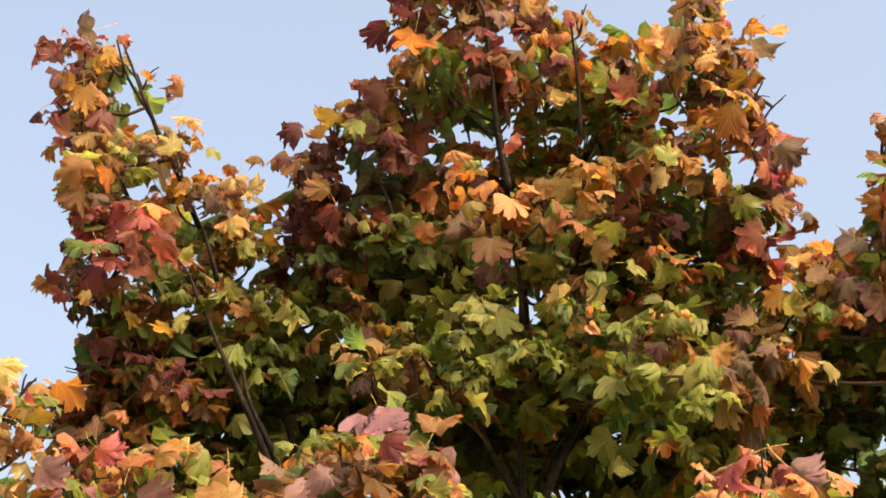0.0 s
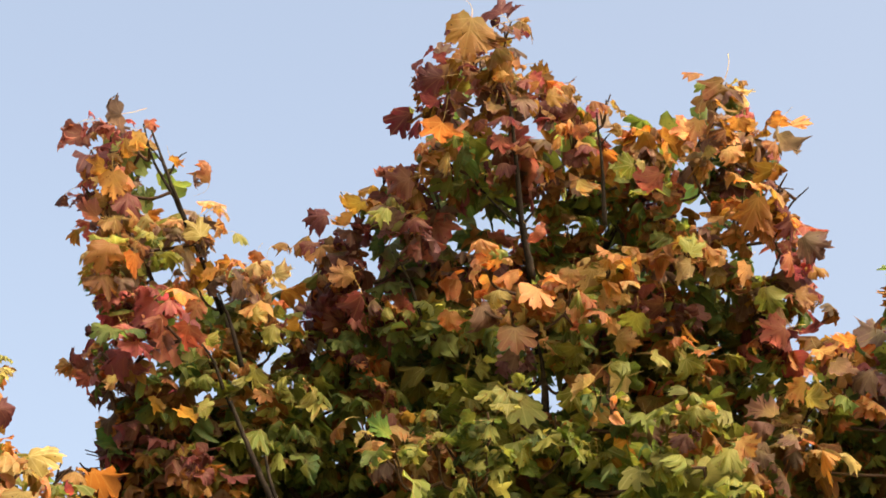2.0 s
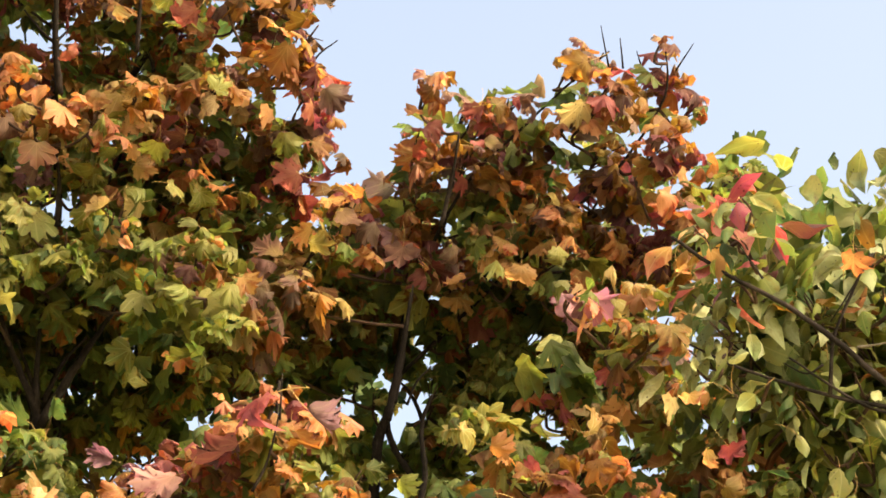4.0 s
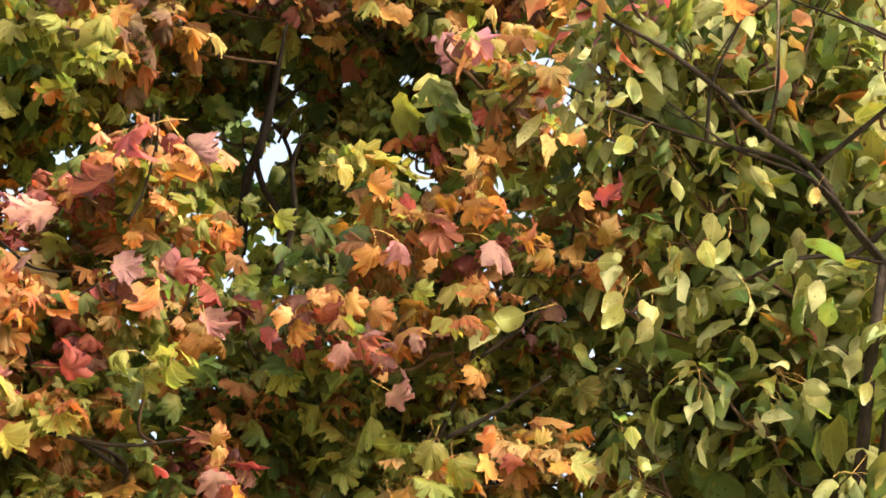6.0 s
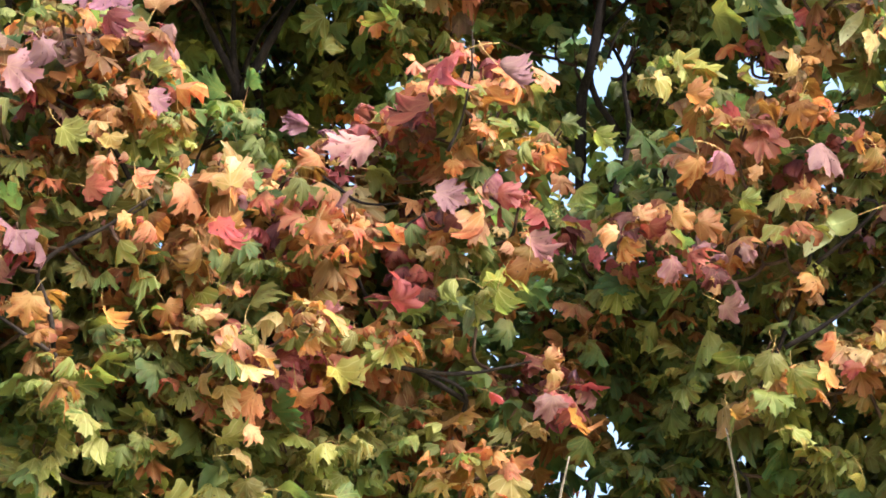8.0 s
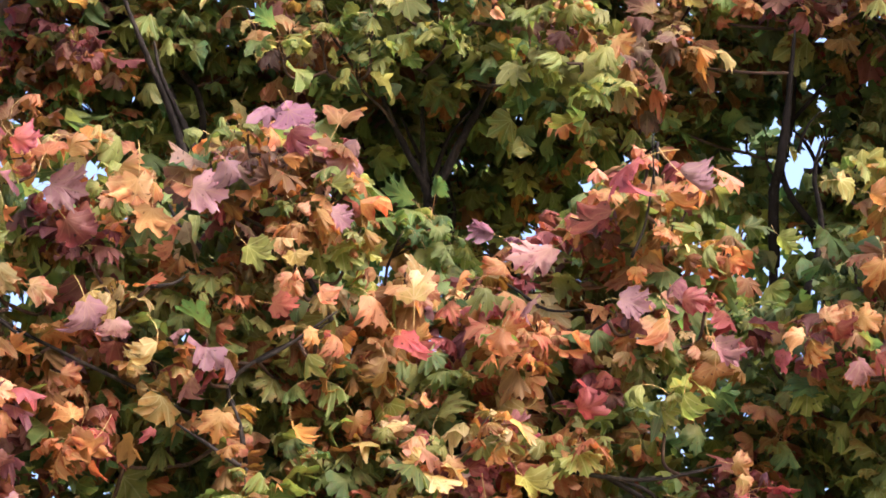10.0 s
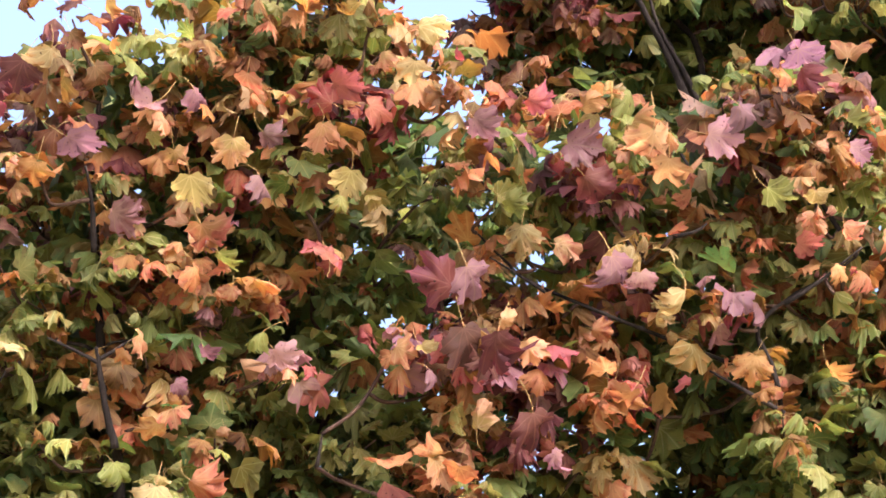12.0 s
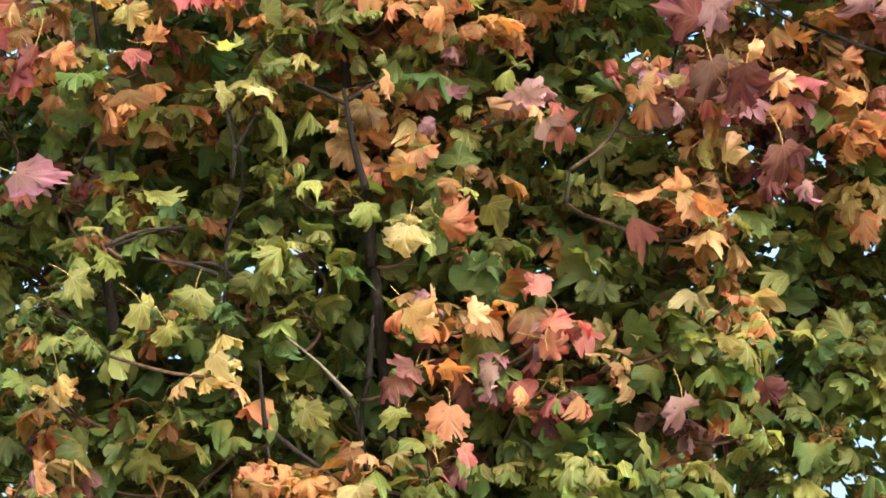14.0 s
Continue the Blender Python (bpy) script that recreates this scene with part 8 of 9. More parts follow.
fl.leaf("yg", -1.846, 4.486, 3.445, 0.070, 0.77, 0.53, -0.22, -0.24, -0.23, -0.79)
fl.leaf("yg", -1.831, 4.455, 3.340, 0.064, 0.44, 0.65, -0.03, 0.39, -0.92, 0.16)
fl.leaf("y", -1.778, 4.511, 3.353, 0.052, 0.47, 0.44, 0.47, 0.02, -1.00, 0.20)
fl.leaf("p", -1.543, 4.627, 3.401, 0.065, 0.15, 0.70, -0.35, 0.76, -0.65, 0.17)
fl.leaf("o", -1.560, 4.588, 3.356, 0.047, -0.44, 0.33, -0.83, -0.33, -0.94, 0.04)
fl.leaf("o", -1.415, 4.566, 3.511, 0.065, 0.08, 0.36, -0.93, 0.77, -0.60, -0.05)
fl.leaf("yg", -1.380, 4.613, 3.558, 0.069, 0.34, 0.58, -0.70, -0.65, -0.49, -0.44)
fl.leaf("p", -1.345, 4.598, 3.476, 0.056, -0.28, 0.39, -0.87, 0.50, -0.76, -0.25)
fl.leaf("o", -1.298, 4.606, 3.491, 0.074, 0.89, 0.01, -0.25, 0.29, -0.94, -0.03)
fl.leaf("v", -1.417, 4.652, 3.374, 0.053, 0.08, 0.68, -0.48, -0.43, -0.76, -0.34)
fl.leaf("v", -1.475, 4.659, 3.307, 0.048, 0.62, 0.54, -0.53, 0.39, -0.90, -0.06)
fl.leaf("o", -1.467, 4.669, 3.271, 0.048, -0.90, 0.07, -0.41, 0.43, -0.47, -0.62)
fl.leaf("p", -1.631, 4.599, 3.304, 0.037, -0.27, 0.34, -0.90, 0.71, -0.58, -0.25)
fl.leaf("y", -1.520, 4.733, 3.138, 0.042, -0.40, 0.19, -0.89, -0.00, -0.96, -0.12)
fl.bough("gold", (-1.72, 4.50, 3.96, 0.08), (-1.70, 4.64, 3.97, 0.07), (-1.34, 4.60, 3.91, 0.05), (-1.47, 4.65, 3.76, 0.06), (-1.17, 4.83, 3.76, 0.06), (-1.49, 4.70, 3.55, 0.06), (-1.01, 4.74, 3.98, 0.07), (-1.52, 4.86, 3.80, 0.05), (-1.25, 4.96, 3.75, 0.05))
fl.bough("maroon", (-1.80, 4.47, 3.91, 0.06), (-1.64, 4.42, 3.99, 0.05), (-1.87, 4.66, 3.91, 0.05))
fl.bough("crimson", (-1.93, 4.66, 3.97, 0.04), (-1.94, 4.59, 3.82, 0.06), (-1.18, 4.65, 3.90, 0.05), (-1.08, 4.71, 3.89, 0.05))
fl.bough("rust", (-1.87, 4.70, 3.89, 0.07), (-1.97, 4.72, 3.79, 0.07), (-1.85, 4.54, 3.58, 0.06), (-1.66, 4.55, 3.83, 0.06))
fl.bough("olive", (-1.57, 4.58, 4.01, 0.08), (-1.45, 4.58, 3.97, 0.08), (-1.35, 4.74, 4.06, 0.08), (-1.65, 4.67, 3.72, 0.08), (-1.85, 4.74, 3.73, 0.08), (-1.77, 4.66, 3.49, 0.09), (-1.22, 4.72, 4.01, 0.07), (-1.57, 4.77, 4.01, 0.07), (-1.43, 4.75, 3.94, 0.07), (-1.23, 4.69, 3.76, 0.07), (-1.58, 4.67, 3.59, 0.08), (-1.47, 4.95, 3.41, 0.08))
fl.bough("mauve", (-1.53, 4.63, 3.89, 0.06), (-1.44, 4.65, 3.91, 0.05), (-1.66, 4.66, 3.83, 0.06), (-1.32, 4.78, 3.88, 0.06), (-1.16, 4.95, 3.88, 0.06), (-1.59, 4.67, 3.67, 0.06), (-1.34, 4.81, 3.78, 0.08), (-1.31, 4.87, 3.42, 0.06), (-1.69, 4.79, 3.56, 0.07), (-1.55, 4.96, 3.39, 0.04), (-1.05, 4.88, 3.45, 0.06), (-1.01, 5.02, 3.39, 0.05), (-0.97, 5.01, 3.63, 0.06))
fl.bough("ember", (-1.74, 4.51, 3.72, 0.05), (-1.62, 4.86, 3.63, 0.07), (-1.22, 4.86, 3.64, 0.06), (-1.36, 4.87, 3.58, 0.06), (-1.63, 4.92, 3.31, 0.06), (-1.09, 5.15, 3.27, 0.08), (-0.97, 4.97, 3.14, 0.06), (-0.91, 5.10, 3.24, 0.04))
fl.bough("peach", (-1.47, 4.57, 3.83, 0.05), (-1.40, 4.72, 3.81, 0.06), (-1.21, 4.73, 3.86, 0.05), (-1.45, 4.67, 3.62, 0.07), (-1.66, 4.69, 3.61, 0.05), (-1.43, 4.85, 3.54, 0.07), (-1.53, 4.90, 3.51, 0.07), (-1.61, 4.99, 3.43, 0.06), (-1.69, 4.80, 3.39, 0.05), (-1.46, 4.96, 3.29, 0.03), (-0.96, 5.12, 3.34, 0.05), (-1.13, 5.02, 3.70, 0.05))
fl.bough("lime", (-1.85, 4.83, 3.66, 0.06), (-1.47, 4.96, 3.69, 0.06), (-1.59, 4.77, 3.49, 0.05), (-1.83, 4.66, 3.42, 0.05), (-1.98, 4.85, 3.47, 0.07), (-1.55, 4.83, 3.13, 0.05))
fl.bough("rustmauve", (-0.97, 4.98, 3.50, 0.09), (-0.91, 5.10, 3.45, 0.08))
fl.bough("green", (-1.39, 5.03, 3.68, 0.09), (-1.26, 5.04, 3.62, 0.08), (-1.47, 5.18, 3.59, 0.06), (-1.78, 4.91, 3.47, 0.09), (-1.94, 4.96, 3.40, 0.11), (-2.11, 4.98, 3.42, 0.11), (-1.39, 5.02, 3.37, 0.11), (-1.23, 5.13, 3.39, 0.11), (-1.29, 5.13, 3.47, 0.09), (-1.36, 5.20, 3.28, 0.11), (-1.75, 4.97, 3.24, 0.10), (-1.94, 4.98, 3.27, 0.10), (-2.07, 4.82, 3.17, 0.10), (-1.37, 4.88, 3.70, 0.07), (-1.20, 5.08, 3.52, 0.07), (-1.19, 5.11, 3.28, 0.10), (-1.56, 5.27, 3.28, 0.10), (-1.14, 5.04, 3.61, 0.07), (-1.02, 4.98, 3.81, 0.07), (-1.15, 5.11, 3.83, 0.08))
fl.bough("green", (-2.33, 5.38, 3.36, 0.12), (-2.45, 5.18, 3.31, 0.12), (-2.44, 5.28, 3.59, 0.11), (-2.60, 5.23, 3.31, 0.11), (-2.49, 5.16, 3.44, 0.09), (-2.36, 5.29, 3.47, 0.09))
fl.bough("lime", (-1.78, 4.82, 3.09, 0.09), (-1.85, 4.81, 3.08, 0.08), (-1.77, 5.01, 3.19, 0.08), (-1.81, 4.91, 2.99, 0.06), (-2.19, 4.64, 2.90, 0.05), (-1.83, 5.04, 2.83, 0.07), (-1.26, 5.13, 2.94, 0.07), (-0.96, 5.03, 2.91, 0.08), (-0.88, 5.05, 2.91, 0.06), (-1.14, 5.22, 3.02, 0.07), (-0.94, 5.22, 2.76, 0.05), (-1.68, 5.14, 2.80, 0.05), (-1.23, 5.04, 2.65, 0.09), (-1.41, 5.15, 2.71, 0.07), (-1.09, 5.09, 2.67, 0.08), (-2.14, 4.95, 2.67, 0.07), (-0.71, 5.26, 2.90, 0.07))
fl.bough("gold", (-1.90, 4.93, 3.00, 0.06), (-1.45, 4.95, 2.99, 0.05), (-1.45, 5.19, 3.00, 0.06), (-0.93, 5.04, 2.99, 0.06), (-1.67, 4.92, 2.66, 0.06), (-2.33, 4.81, 2.81, 0.07), (-1.94, 4.78, 2.85, 0.05))
fl.bough("crimson", (-1.29, 4.96, 2.95, 0.06), (-1.47, 5.05, 2.91, 0.07), (-1.16, 5.17, 2.98, 0.05), (-1.54, 5.20, 2.75, 0.06), (-1.37, 5.15, 2.95, 0.05))
fl.bough("mauve", (-1.58, 4.90, 2.86, 0.05), (-1.09, 5.23, 2.80, 0.07), (-0.92, 5.31, 2.87, 0.06), (-1.27, 5.02, 2.82, 0.05), (-2.34, 4.85, 2.76, 0.05), (-1.36, 5.04, 2.82, 0.05))
fl.bough("peach", (-1.19, 5.07, 2.89, 0.05), (-1.53, 4.87, 2.96, 0.05), (-2.29, 4.90, 2.67, 0.06), (-2.35, 4.79, 2.65, 0.07))
fl.bough("amber", (-1.58, 5.18, 2.81, 0.07), (-1.00, 5.11, 3.12, 0.08))
fl.bough("ember", (-1.56, 4.98, 2.67, 0.06), (-1.87, 4.90, 2.65, 0.08), (-1.78, 4.94, 2.66, 0.06))
fl.bough("green", (-2.26, 5.11, 2.94, 0.11), (-2.33, 4.81, 2.98, 0.11), (-2.08, 4.94, 2.80, 0.11), (-1.77, 5.10, 2.94, 0.07), (-1.19, 5.14, 3.10, 0.11), (-1.32, 5.19, 3.18, 0.11), (-0.81, 5.39, 3.09, 0.10), (-0.82, 5.43, 2.94, 0.10), (-0.81, 5.32, 2.79, 0.10), (-1.46, 5.09, 3.11, 0.11), (-1.69, 5.15, 3.04, 0.07), (-1.93, 5.17, 2.91, 0.10), (-2.01, 5.09, 2.77, 0.10), (-1.48, 5.29, 2.84, 0.09), (-1.26, 5.45, 2.88, 0.10), (-1.03, 5.25, 2.88, 0.10), (-0.88, 5.36, 2.69, 0.10), (-2.27, 4.99, 2.79, 0.10), (-1.86, 5.04, 3.26, 0.10), (-2.00, 5.08, 3.35, 0.10))
fl.bough("green", (-2.44, 4.89, 2.92, 0.10), (-0.80, 5.37, 3.19, 0.10), (-0.72, 5.35, 3.03, 0.10), (-2.14, 5.16, 2.71, 0.09))
fl.bough("olive", (-1.49, 4.68, 4.14, 0.07), (-1.36, 4.58, 4.05, 0.07), (-1.42, 4.55, 3.95, 0.07), (-1.29, 4.60, 4.02, 0.07), (-1.22, 4.63, 4.06, 0.07), (-1.19, 4.82, 4.07, 0.07), (-1.22, 4.66, 3.95, 0.07), (-1.10, 4.79, 4.00, 0.06), (-1.51, 4.71, 3.94, 0.07), (-1.06, 4.88, 4.05, 0.06), (-1.25, 4.54, 4.07, 0.06))
fl.bough("gold", (-1.17, 4.75, 4.14, 0.07), (-1.34, 4.65, 3.95, 0.06), (-1.06, 4.60, 4.03, 0.05), (-1.00, 4.76, 4.09, 0.05), (-1.47, 4.67, 4.17, 0.06))
fl.bough("mauve", (-1.47, 4.72, 3.91, 0.06), (-1.12, 4.64, 3.89, 0.05), (-1.43, 4.85, 3.95, 0.06))
fl.bough("rust", (-0.94, 4.69, 4.09, 0.05), (-0.93, 4.79, 4.08, 0.04))
fl.bough("lime", (-0.96, 4.83, 4.04, 0.05))
fl.bough("gold", (-0.93, 4.78, 3.93, 0.06))
fl.bough("green", (-2.54, 4.78, 2.53, 0.12), (-2.36, 4.85, 2.53, 0.12), (-2.26, 5.11, 2.57, 0.12), (-2.04, 5.11, 2.56, 0.12), (-1.89, 5.31, 2.58, 0.13), (-1.62, 5.15, 2.55, 0.12), (-1.45, 5.27, 2.56, 0.12), (-1.24, 5.29, 2.55, 0.12), (-1.09, 5.55, 2.59, 0.13), (-0.87, 5.54, 2.58, 0.13), (-0.68, 5.60, 2.58, 0.13), (-2.60, 4.91, 2.36, 0.14), (-2.37, 4.89, 2.35, 0.13), (-2.23, 5.06, 2.37, 0.14), (-2.02, 5.09, 2.36, 0.13), (-1.81, 5.10, 2.36, 0.13), (-1.67, 5.32, 2.38, 0.14), (-1.45, 5.30, 2.37, 0.13), (-1.24, 5.29, 2.37, 0.13), (-1.07, 5.45, 2.38, 0.14))
fl.bough("green", (-0.89, 5.61, 2.39, 0.14), (-0.69, 5.65, 2.39, 0.14), (-2.80, 4.76, 2.54, 0.12), (-2.57, 4.76, 2.53, 0.12))
fl.bough("shade", (-2.14, 5.16, 4.12, 0.10), (-1.92, 5.05, 4.05, 0.10), (-1.81, 5.22, 4.10, 0.10), (-1.61, 5.15, 4.05, 0.10), (-1.52, 5.43, 4.16, 0.10), (-1.33, 5.36, 4.10, 0.10), (-1.16, 5.37, 4.08, 0.10), (-1.00, 5.36, 4.06, 0.10), (-2.06, 5.20, 3.95, 0.10), (-1.94, 5.37, 4.00, 0.10), (-1.74, 5.28, 3.94, 0.10), (-1.56, 5.27, 3.91, 0.10), (-1.43, 5.39, 3.95, 0.10), (-1.29, 5.54, 3.99, 0.10), (-1.10, 5.44, 3.92, 0.10), (-0.95, 5.54, 3.95, 0.10), (-2.19, 5.33, 3.83, 0.10), (-1.98, 5.23, 3.77, 0.10), (-1.87, 5.41, 3.83, 0.10), (-1.68, 5.39, 3.80, 0.10))
fl.bough("shade", (-1.50, 5.33, 3.75, 0.10), (-1.33, 5.35, 3.74, 0.10), (-1.23, 5.63, 3.84, 0.10), (-1.04, 5.54, 3.78, 0.10), (-2.08, 5.29, 3.63, 0.10), (-1.97, 5.47, 3.68, 0.10), (-1.78, 5.43, 3.65, 0.10), (-1.62, 5.46, 3.64, 0.10), (-1.45, 5.45, 3.62, 0.10), (-1.32, 5.61, 3.66, 0.10), (-1.13, 5.52, 3.61, 0.10), (-0.98, 5.61, 3.62, 0.10), (-2.21, 5.39, 3.50, 0.10), (-2.04, 5.41, 3.49, 0.10), (-1.84, 5.34, 3.45, 0.10), (-1.69, 5.41, 3.46, 0.10), (-1.57, 5.59, 3.50, 0.10), (-1.41, 5.64, 3.50, 0.10), (-1.21, 5.51, 3.44, 0.10), (-1.10, 5.79, 3.52, 0.10))
fl.bough("shade", (-2.50, 5.17, 3.11, 0.10), (-2.36, 5.24, 3.12, 0.10), (-2.21, 5.29, 3.12, 0.10), (-2.10, 5.44, 3.15, 0.10), (-1.96, 5.54, 3.17, 0.10), (-1.82, 5.66, 3.19, 0.10), (-1.61, 5.52, 3.14, 0.10), (-1.49, 5.71, 3.18, 0.10), (-1.29, 5.58, 3.13, 0.10), (-1.16, 5.75, 3.16, 0.10), (-0.98, 5.69, 3.14, 0.10), (-0.83, 5.75, 3.14, 0.10), (-2.43, 5.22, 2.96, 0.10), (-2.37, 5.46, 3.00, 0.10), (-2.15, 5.36, 2.97, 0.10), (-2.06, 5.60, 3.02, 0.10), (-1.87, 5.53, 2.99, 0.10), (-1.73, 5.65, 3.01, 0.10), (-1.58, 5.71, 3.01, 0.10), (-1.41, 5.71, 3.00, 0.10))
fl.bough("shade", (-1.27, 5.86, 3.03, 0.10), (-1.11, 5.91, 3.03, 0.10), (-0.92, 5.75, 2.98, 0.10), (-0.76, 5.79, 2.98, 0.10), (-2.62, 5.44, 2.84, 0.10), (-2.38, 5.31, 2.81, 0.10), (-2.26, 5.45, 2.83, 0.10), (-2.11, 5.51, 2.83, 0.10), (-2.01, 5.72, 2.87, 0.10), (-1.78, 5.53, 2.82, 0.10), (-1.67, 5.73, 2.85, 0.10), (-1.51, 5.80, 2.86, 0.10), (-1.35, 5.83, 2.86, 0.10), (-1.15, 5.66, 2.81, 0.10), (-1.04, 5.96, 2.86, 0.10), (-0.85, 5.81, 2.83, 0.10), (-2.55, 5.50, 2.68, 0.10), (-2.37, 5.51, 2.68, 0.10), (-2.20, 5.51, 2.67, 0.10), (-2.09, 5.68, 2.69, 0.10))
fl.bough("shade", (-1.91, 5.69, 2.69, 0.10), (-1.73, 5.65, 2.67, 0.10), (-1.60, 5.80, 2.69, 0.10), (-1.43, 5.78, 2.68, 0.10), (-1.28, 5.88, 2.69, 0.10), (-1.11, 5.88, 2.69, 0.10), (-0.96, 5.96, 2.69, 0.10), (-0.78, 5.80, 2.66, 0.10))
fl.bough("olive", (-1.15, 4.65, 4.15, 0.07), (-1.04, 4.55, 4.06, 0.06), (-1.15, 4.78, 4.11, 0.07), (-1.18, 4.68, 4.26, 0.07), (-1.09, 4.72, 4.27, 0.07), (-0.99, 4.57, 4.09, 0.05))
fl.bough("gold", (-1.03, 4.73, 4.08, 0.05), (-0.99, 4.65, 4.21, 0.04), (-1.07, 4.55, 4.14, 0.06))
fl.bough("mauve", (-1.14, 4.66, 3.95, 0.05))
fl.bough("green", (-2.27, 4.90, 3.07, 0.08))
fl.bough("olive", (-2.29, 4.75, 3.42, 0.06), (-2.38, 4.80, 3.27, 0.06), (-2.15, 4.78, 3.25, 0.06), (-2.04, 4.80, 3.40, 0.06), (-2.22, 4.75, 3.14, 0.06), (-1.92, 4.80, 3.43, 0.05))
# darker greens painting the shade below the coloured sprays
fl.bough("shade", (-2.07, 4.80, 2.96, 0.08), (-2.01, 4.80, 2.98, 0.07))
fl.bough("peach", (-1.58, 4.78, 3.39, 0.05), (-1.53, 4.81, 3.32, 0.05), (-1.63, 4.78, 3.43, 0.04))
fl.bough("olive", (-1.80, 4.78, 3.41, 0.06), (-1.82, 4.81, 3.25, 0.06), (-1.69, 4.81, 3.22, 0.06), (-1.44, 4.82, 3.22, 0.06))
fl.bough("olive", (-1.07, 4.85, 4.16, 0.05))
fl.bough("shade", (-0.91, 5.15, 3.96, 0.07))
fl.spread(0.071, 3950, 1350)

# young maple with a golden top and bright crimson sprays
fll = Tree("maple_tree", "young maple with a golden top and bright crimson sprays", "maple", 19, (-2.21, 5.24))
fll.limb("trunk", 0.030, (-2.21, 5.24, -0.02), (-2.18, 5.22, 1.09), (-2.23, 5.23, 2.17), (-2.21, 4.79, 3.10))
fll.limb("limb", 0.008, (-2.212, 4.795, 3.103), (-2.183, 4.731, 3.329), (-2.182, 4.644, 3.551), (-2.178, 4.548, 3.770), (-2.123, 4.493, 3.934))
fll.limb("limb", 0.003, (-2.103, 4.507, 3.925), (-2.108, 4.448, 4.030), (-2.109, 4.396, 4.124))
fll.limb("limb", 0.003, (-2.077, 4.540, 3.884), (-2.040, 4.523, 3.950), (-2.017, 4.499, 4.015), (-1.958, 4.480, 4.096))
fll.limb("limb", 0.003, (-2.255, 4.602, 3.569), (-2.280, 4.566, 3.623), (-2.320, 4.498, 3.728), (-2.336, 4.474, 3.759))
fll.limb("limb", 0.003, (-2.108, 4.466, 3.999), (-2.077, 4.410, 4.126))
fll.leaf("o", -2.015, 4.247, 3.920, 0.067, -0.30, 0.39, -0.86, 0.87, -0.34, -0.22)
fll.leaf("a", -2.062, 4.221, 3.893, 0.065, -0.42, 0.53, -0.49, 0.36, -0.84, -0.25)
fll.leaf("a", -1.992, 4.321, 3.935, 0.069, 0.27, 0.10, 0.85, 0.26, -0.90, -0.21)
fll.leaf("a", -1.857, 4.304, 3.909, 0.059, -0.31, 0.57, -0.56, -0.52, -0.84, 0.03)
fll.leaf("a", -2.114, 4.286, 3.819, 0.082, -0.77, -0.08, -0.63, -0.16, -0.96, 0.36)
fll.leaf("yg", -2.194, 4.380, 3.632, 0.090, 0.19, 0.22, 0.77, -0.03, -0.97, -0.09)
fll.leaf("r", -2.223, 4.359, 3.632, 0.081, 0.51, 0.65, -0.42, -0.34, -0.54, -0.63)
fll.leaf("y", -2.054, 4.381, 3.555, 0.086, -0.31, 0.48, -0.77, 0.62, -0.67, -0.25)
fll.leaf("y", -2.051, 4.503, 3.557, 0.067, 0.41, 0.10, -0.80, -0.05, -0.86, -0.35)
fll.leaf("r", -2.204, 4.402, 3.451, 0.086, -0.35, 0.03, -0.90, 0.51, -0.74, -0.30)
fll.leaf("o", -2.160, 4.410, 3.444, 0.057, 0.67, 0.42, -0.61, 0.25, -0.89, -0.24)
fll.leaf("v", -1.950, 4.390, 3.668, 0.095, -0.30, 0.59, -0.46, 0.42, -0.82, -0.24)
fll.leaf("v", -2.264, 4.468, 3.211, 0.131, 0.48, 0.66, -0.06, 0.04, -0.68, -0.58)
fll.leaf("y", -1.885, 4.438, 3.629, 0.069, -0.17, 0.03, -0.92, -0.42, -0.89, -0.02)
fll.bough("gold", (-2.24, 4.59, 4.06, 0.06), (-2.16, 4.63, 3.99, 0.07), (-2.01, 4.51, 3.91, 0.05), (-2.23, 4.73, 3.68, 0.06), (-2.13, 4.73, 3.64, 0.04), (-2.27, 4.53, 3.72, 0.05))
fll.bough("oldgold", (-2.15, 4.53, 4.03, 0.05))
fll.bough("ember", (-2.13, 4.54, 3.73, 0.06), (-2.28, 4.55, 3.57, 0.07), (-2.20, 4.54, 3.47, 0.05), (-2.13, 4.76, 3.56, 0.06))
fll.bough("rust", (-2.08, 4.52, 4.06, 0.04), (-2.00, 4.62, 4.06, 0.03), (-2.25, 4.50, 3.90, 0.05), (-2.18, 4.54, 3.83, 0.06), (-2.31, 4.49, 3.70, 0.05))
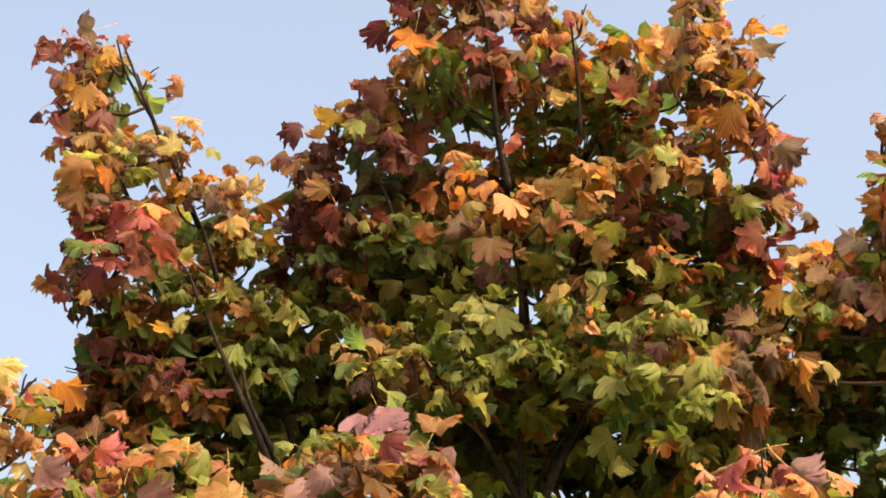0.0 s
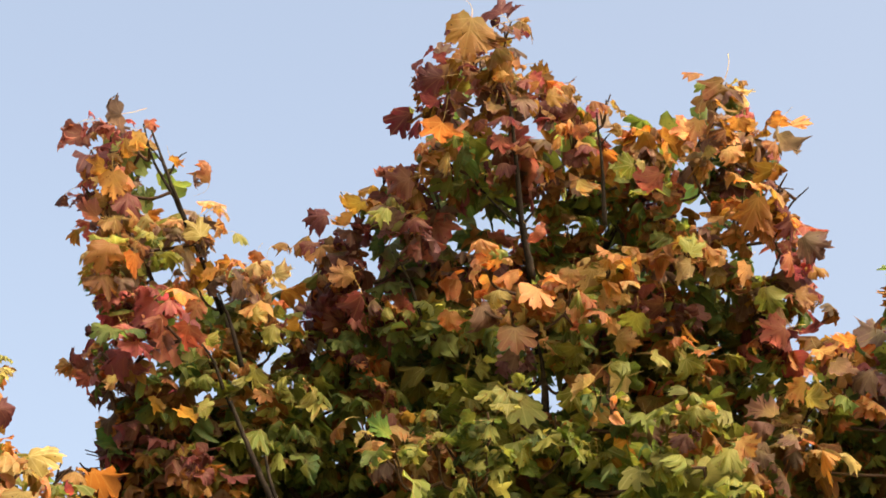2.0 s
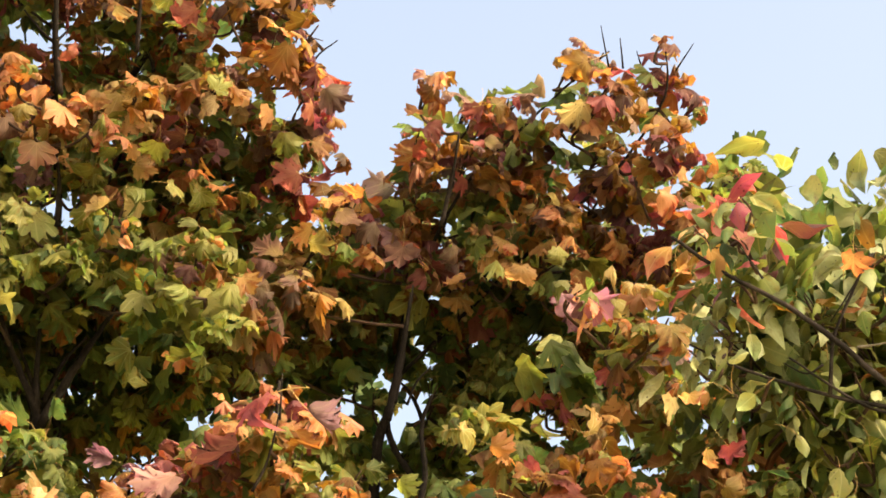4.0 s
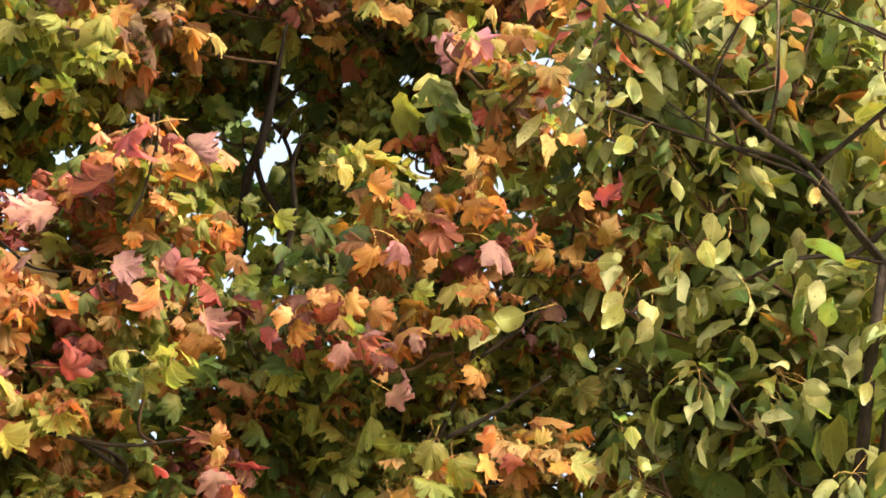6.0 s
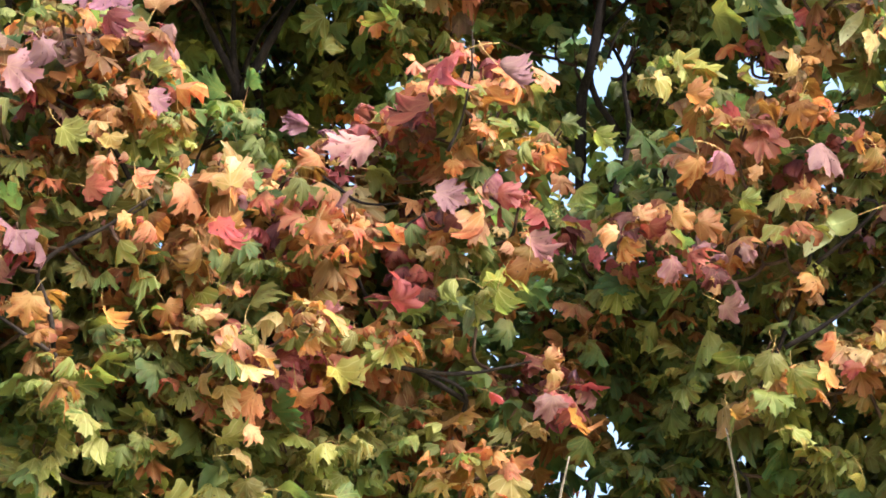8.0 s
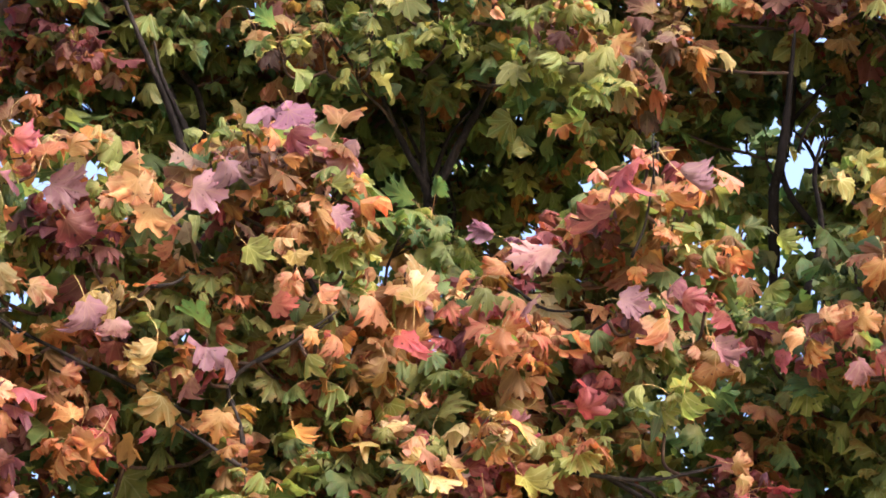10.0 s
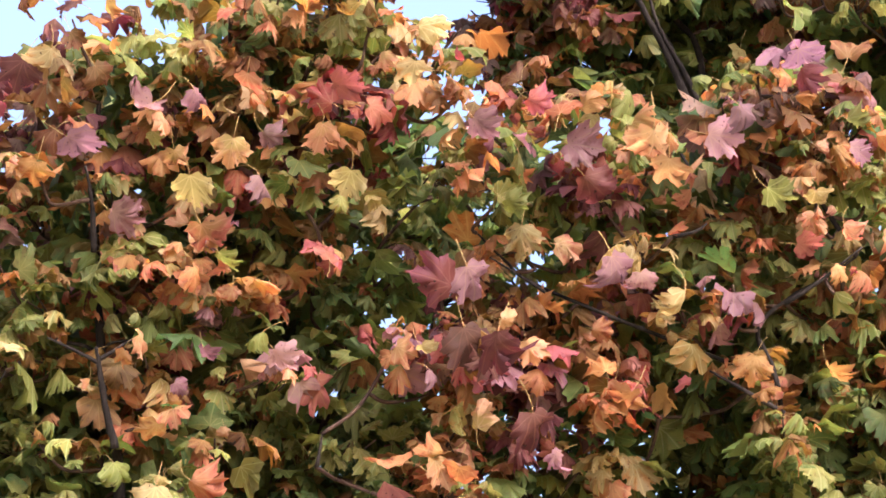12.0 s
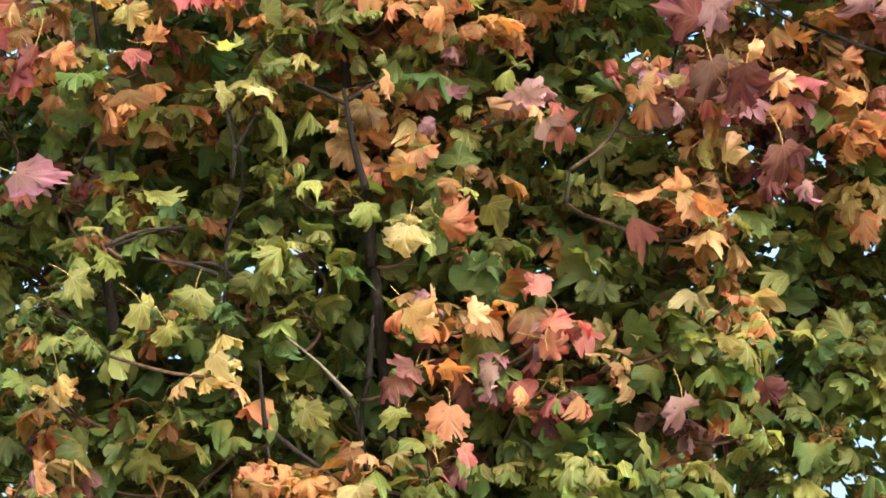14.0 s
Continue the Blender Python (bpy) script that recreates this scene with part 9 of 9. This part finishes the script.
fll.bough("mauve", (-2.10, 4.67, 3.88, 0.06), (-2.04, 4.62, 3.76, 0.07), (-2.36, 4.74, 3.29, 0.06), (-2.28, 4.83, 3.32, 0.06))
fll.bough("crimson", (-2.33, 4.61, 3.52, 0.07), (-2.32, 4.62, 3.71, 0.05))
fll.bough("olive", (-2.03, 4.47, 3.85, 0.06), (-2.02, 4.64, 3.66, 0.08), (-2.19, 4.73, 3.74, 0.06))
fll.bough("lime", (-2.19, 4.61, 3.43, 0.06))
fll.bough("amber", (-2.13, 4.62, 3.41, 0.07))
fll.bough("shade", (-2.50, 5.08, 3.61, 0.10), (-2.47, 5.36, 3.60, 0.10), (-2.32, 5.21, 3.58, 0.10), (-2.56, 5.29, 3.37, 0.12), (-2.36, 5.35, 3.44, 0.12), (-2.68, 5.28, 3.58, 0.11), (-2.23, 5.31, 3.74, 0.07), (-2.30, 5.23, 3.88, 0.08), (-2.43, 5.05, 3.76, 0.08))
fll.bough("green", (-2.56, 4.78, 3.64, 0.11), (-2.57, 4.84, 3.47, 0.11), (-2.57, 4.86, 3.28, 0.11))
fll.bough("green", (-2.54, 5.03, 3.02, 0.12), (-2.52, 5.01, 2.86, 0.11), (-2.53, 5.07, 2.71, 0.11), (-2.64, 4.95, 3.13, 0.12), (-2.63, 4.95, 2.88, 0.11), (-2.55, 4.83, 2.67, 0.11), (-2.54, 5.00, 3.17, 0.10))
fll.bough("shade", (-2.70, 5.21, 3.88, 0.10), (-2.45, 5.08, 3.81, 0.10), (-2.29, 5.12, 3.80, 0.10), (-2.17, 5.25, 3.83, 0.10), (-2.67, 5.01, 3.63, 0.10), (-2.56, 5.15, 3.66, 0.10), (-2.38, 5.14, 3.64, 0.10), (-2.25, 5.24, 3.66, 0.10), (-2.60, 5.07, 3.47, 0.10), (-2.51, 5.25, 3.52, 0.10), (-2.35, 5.28, 3.51, 0.10), (-2.24, 5.46, 3.56, 0.10), (-2.74, 5.18, 3.35, 0.10), (-2.56, 5.20, 3.34, 0.10), (-2.51, 5.47, 3.41, 0.10), (-2.35, 5.52, 3.41, 0.10))
fll.spread(0.070, 4350, 1350)
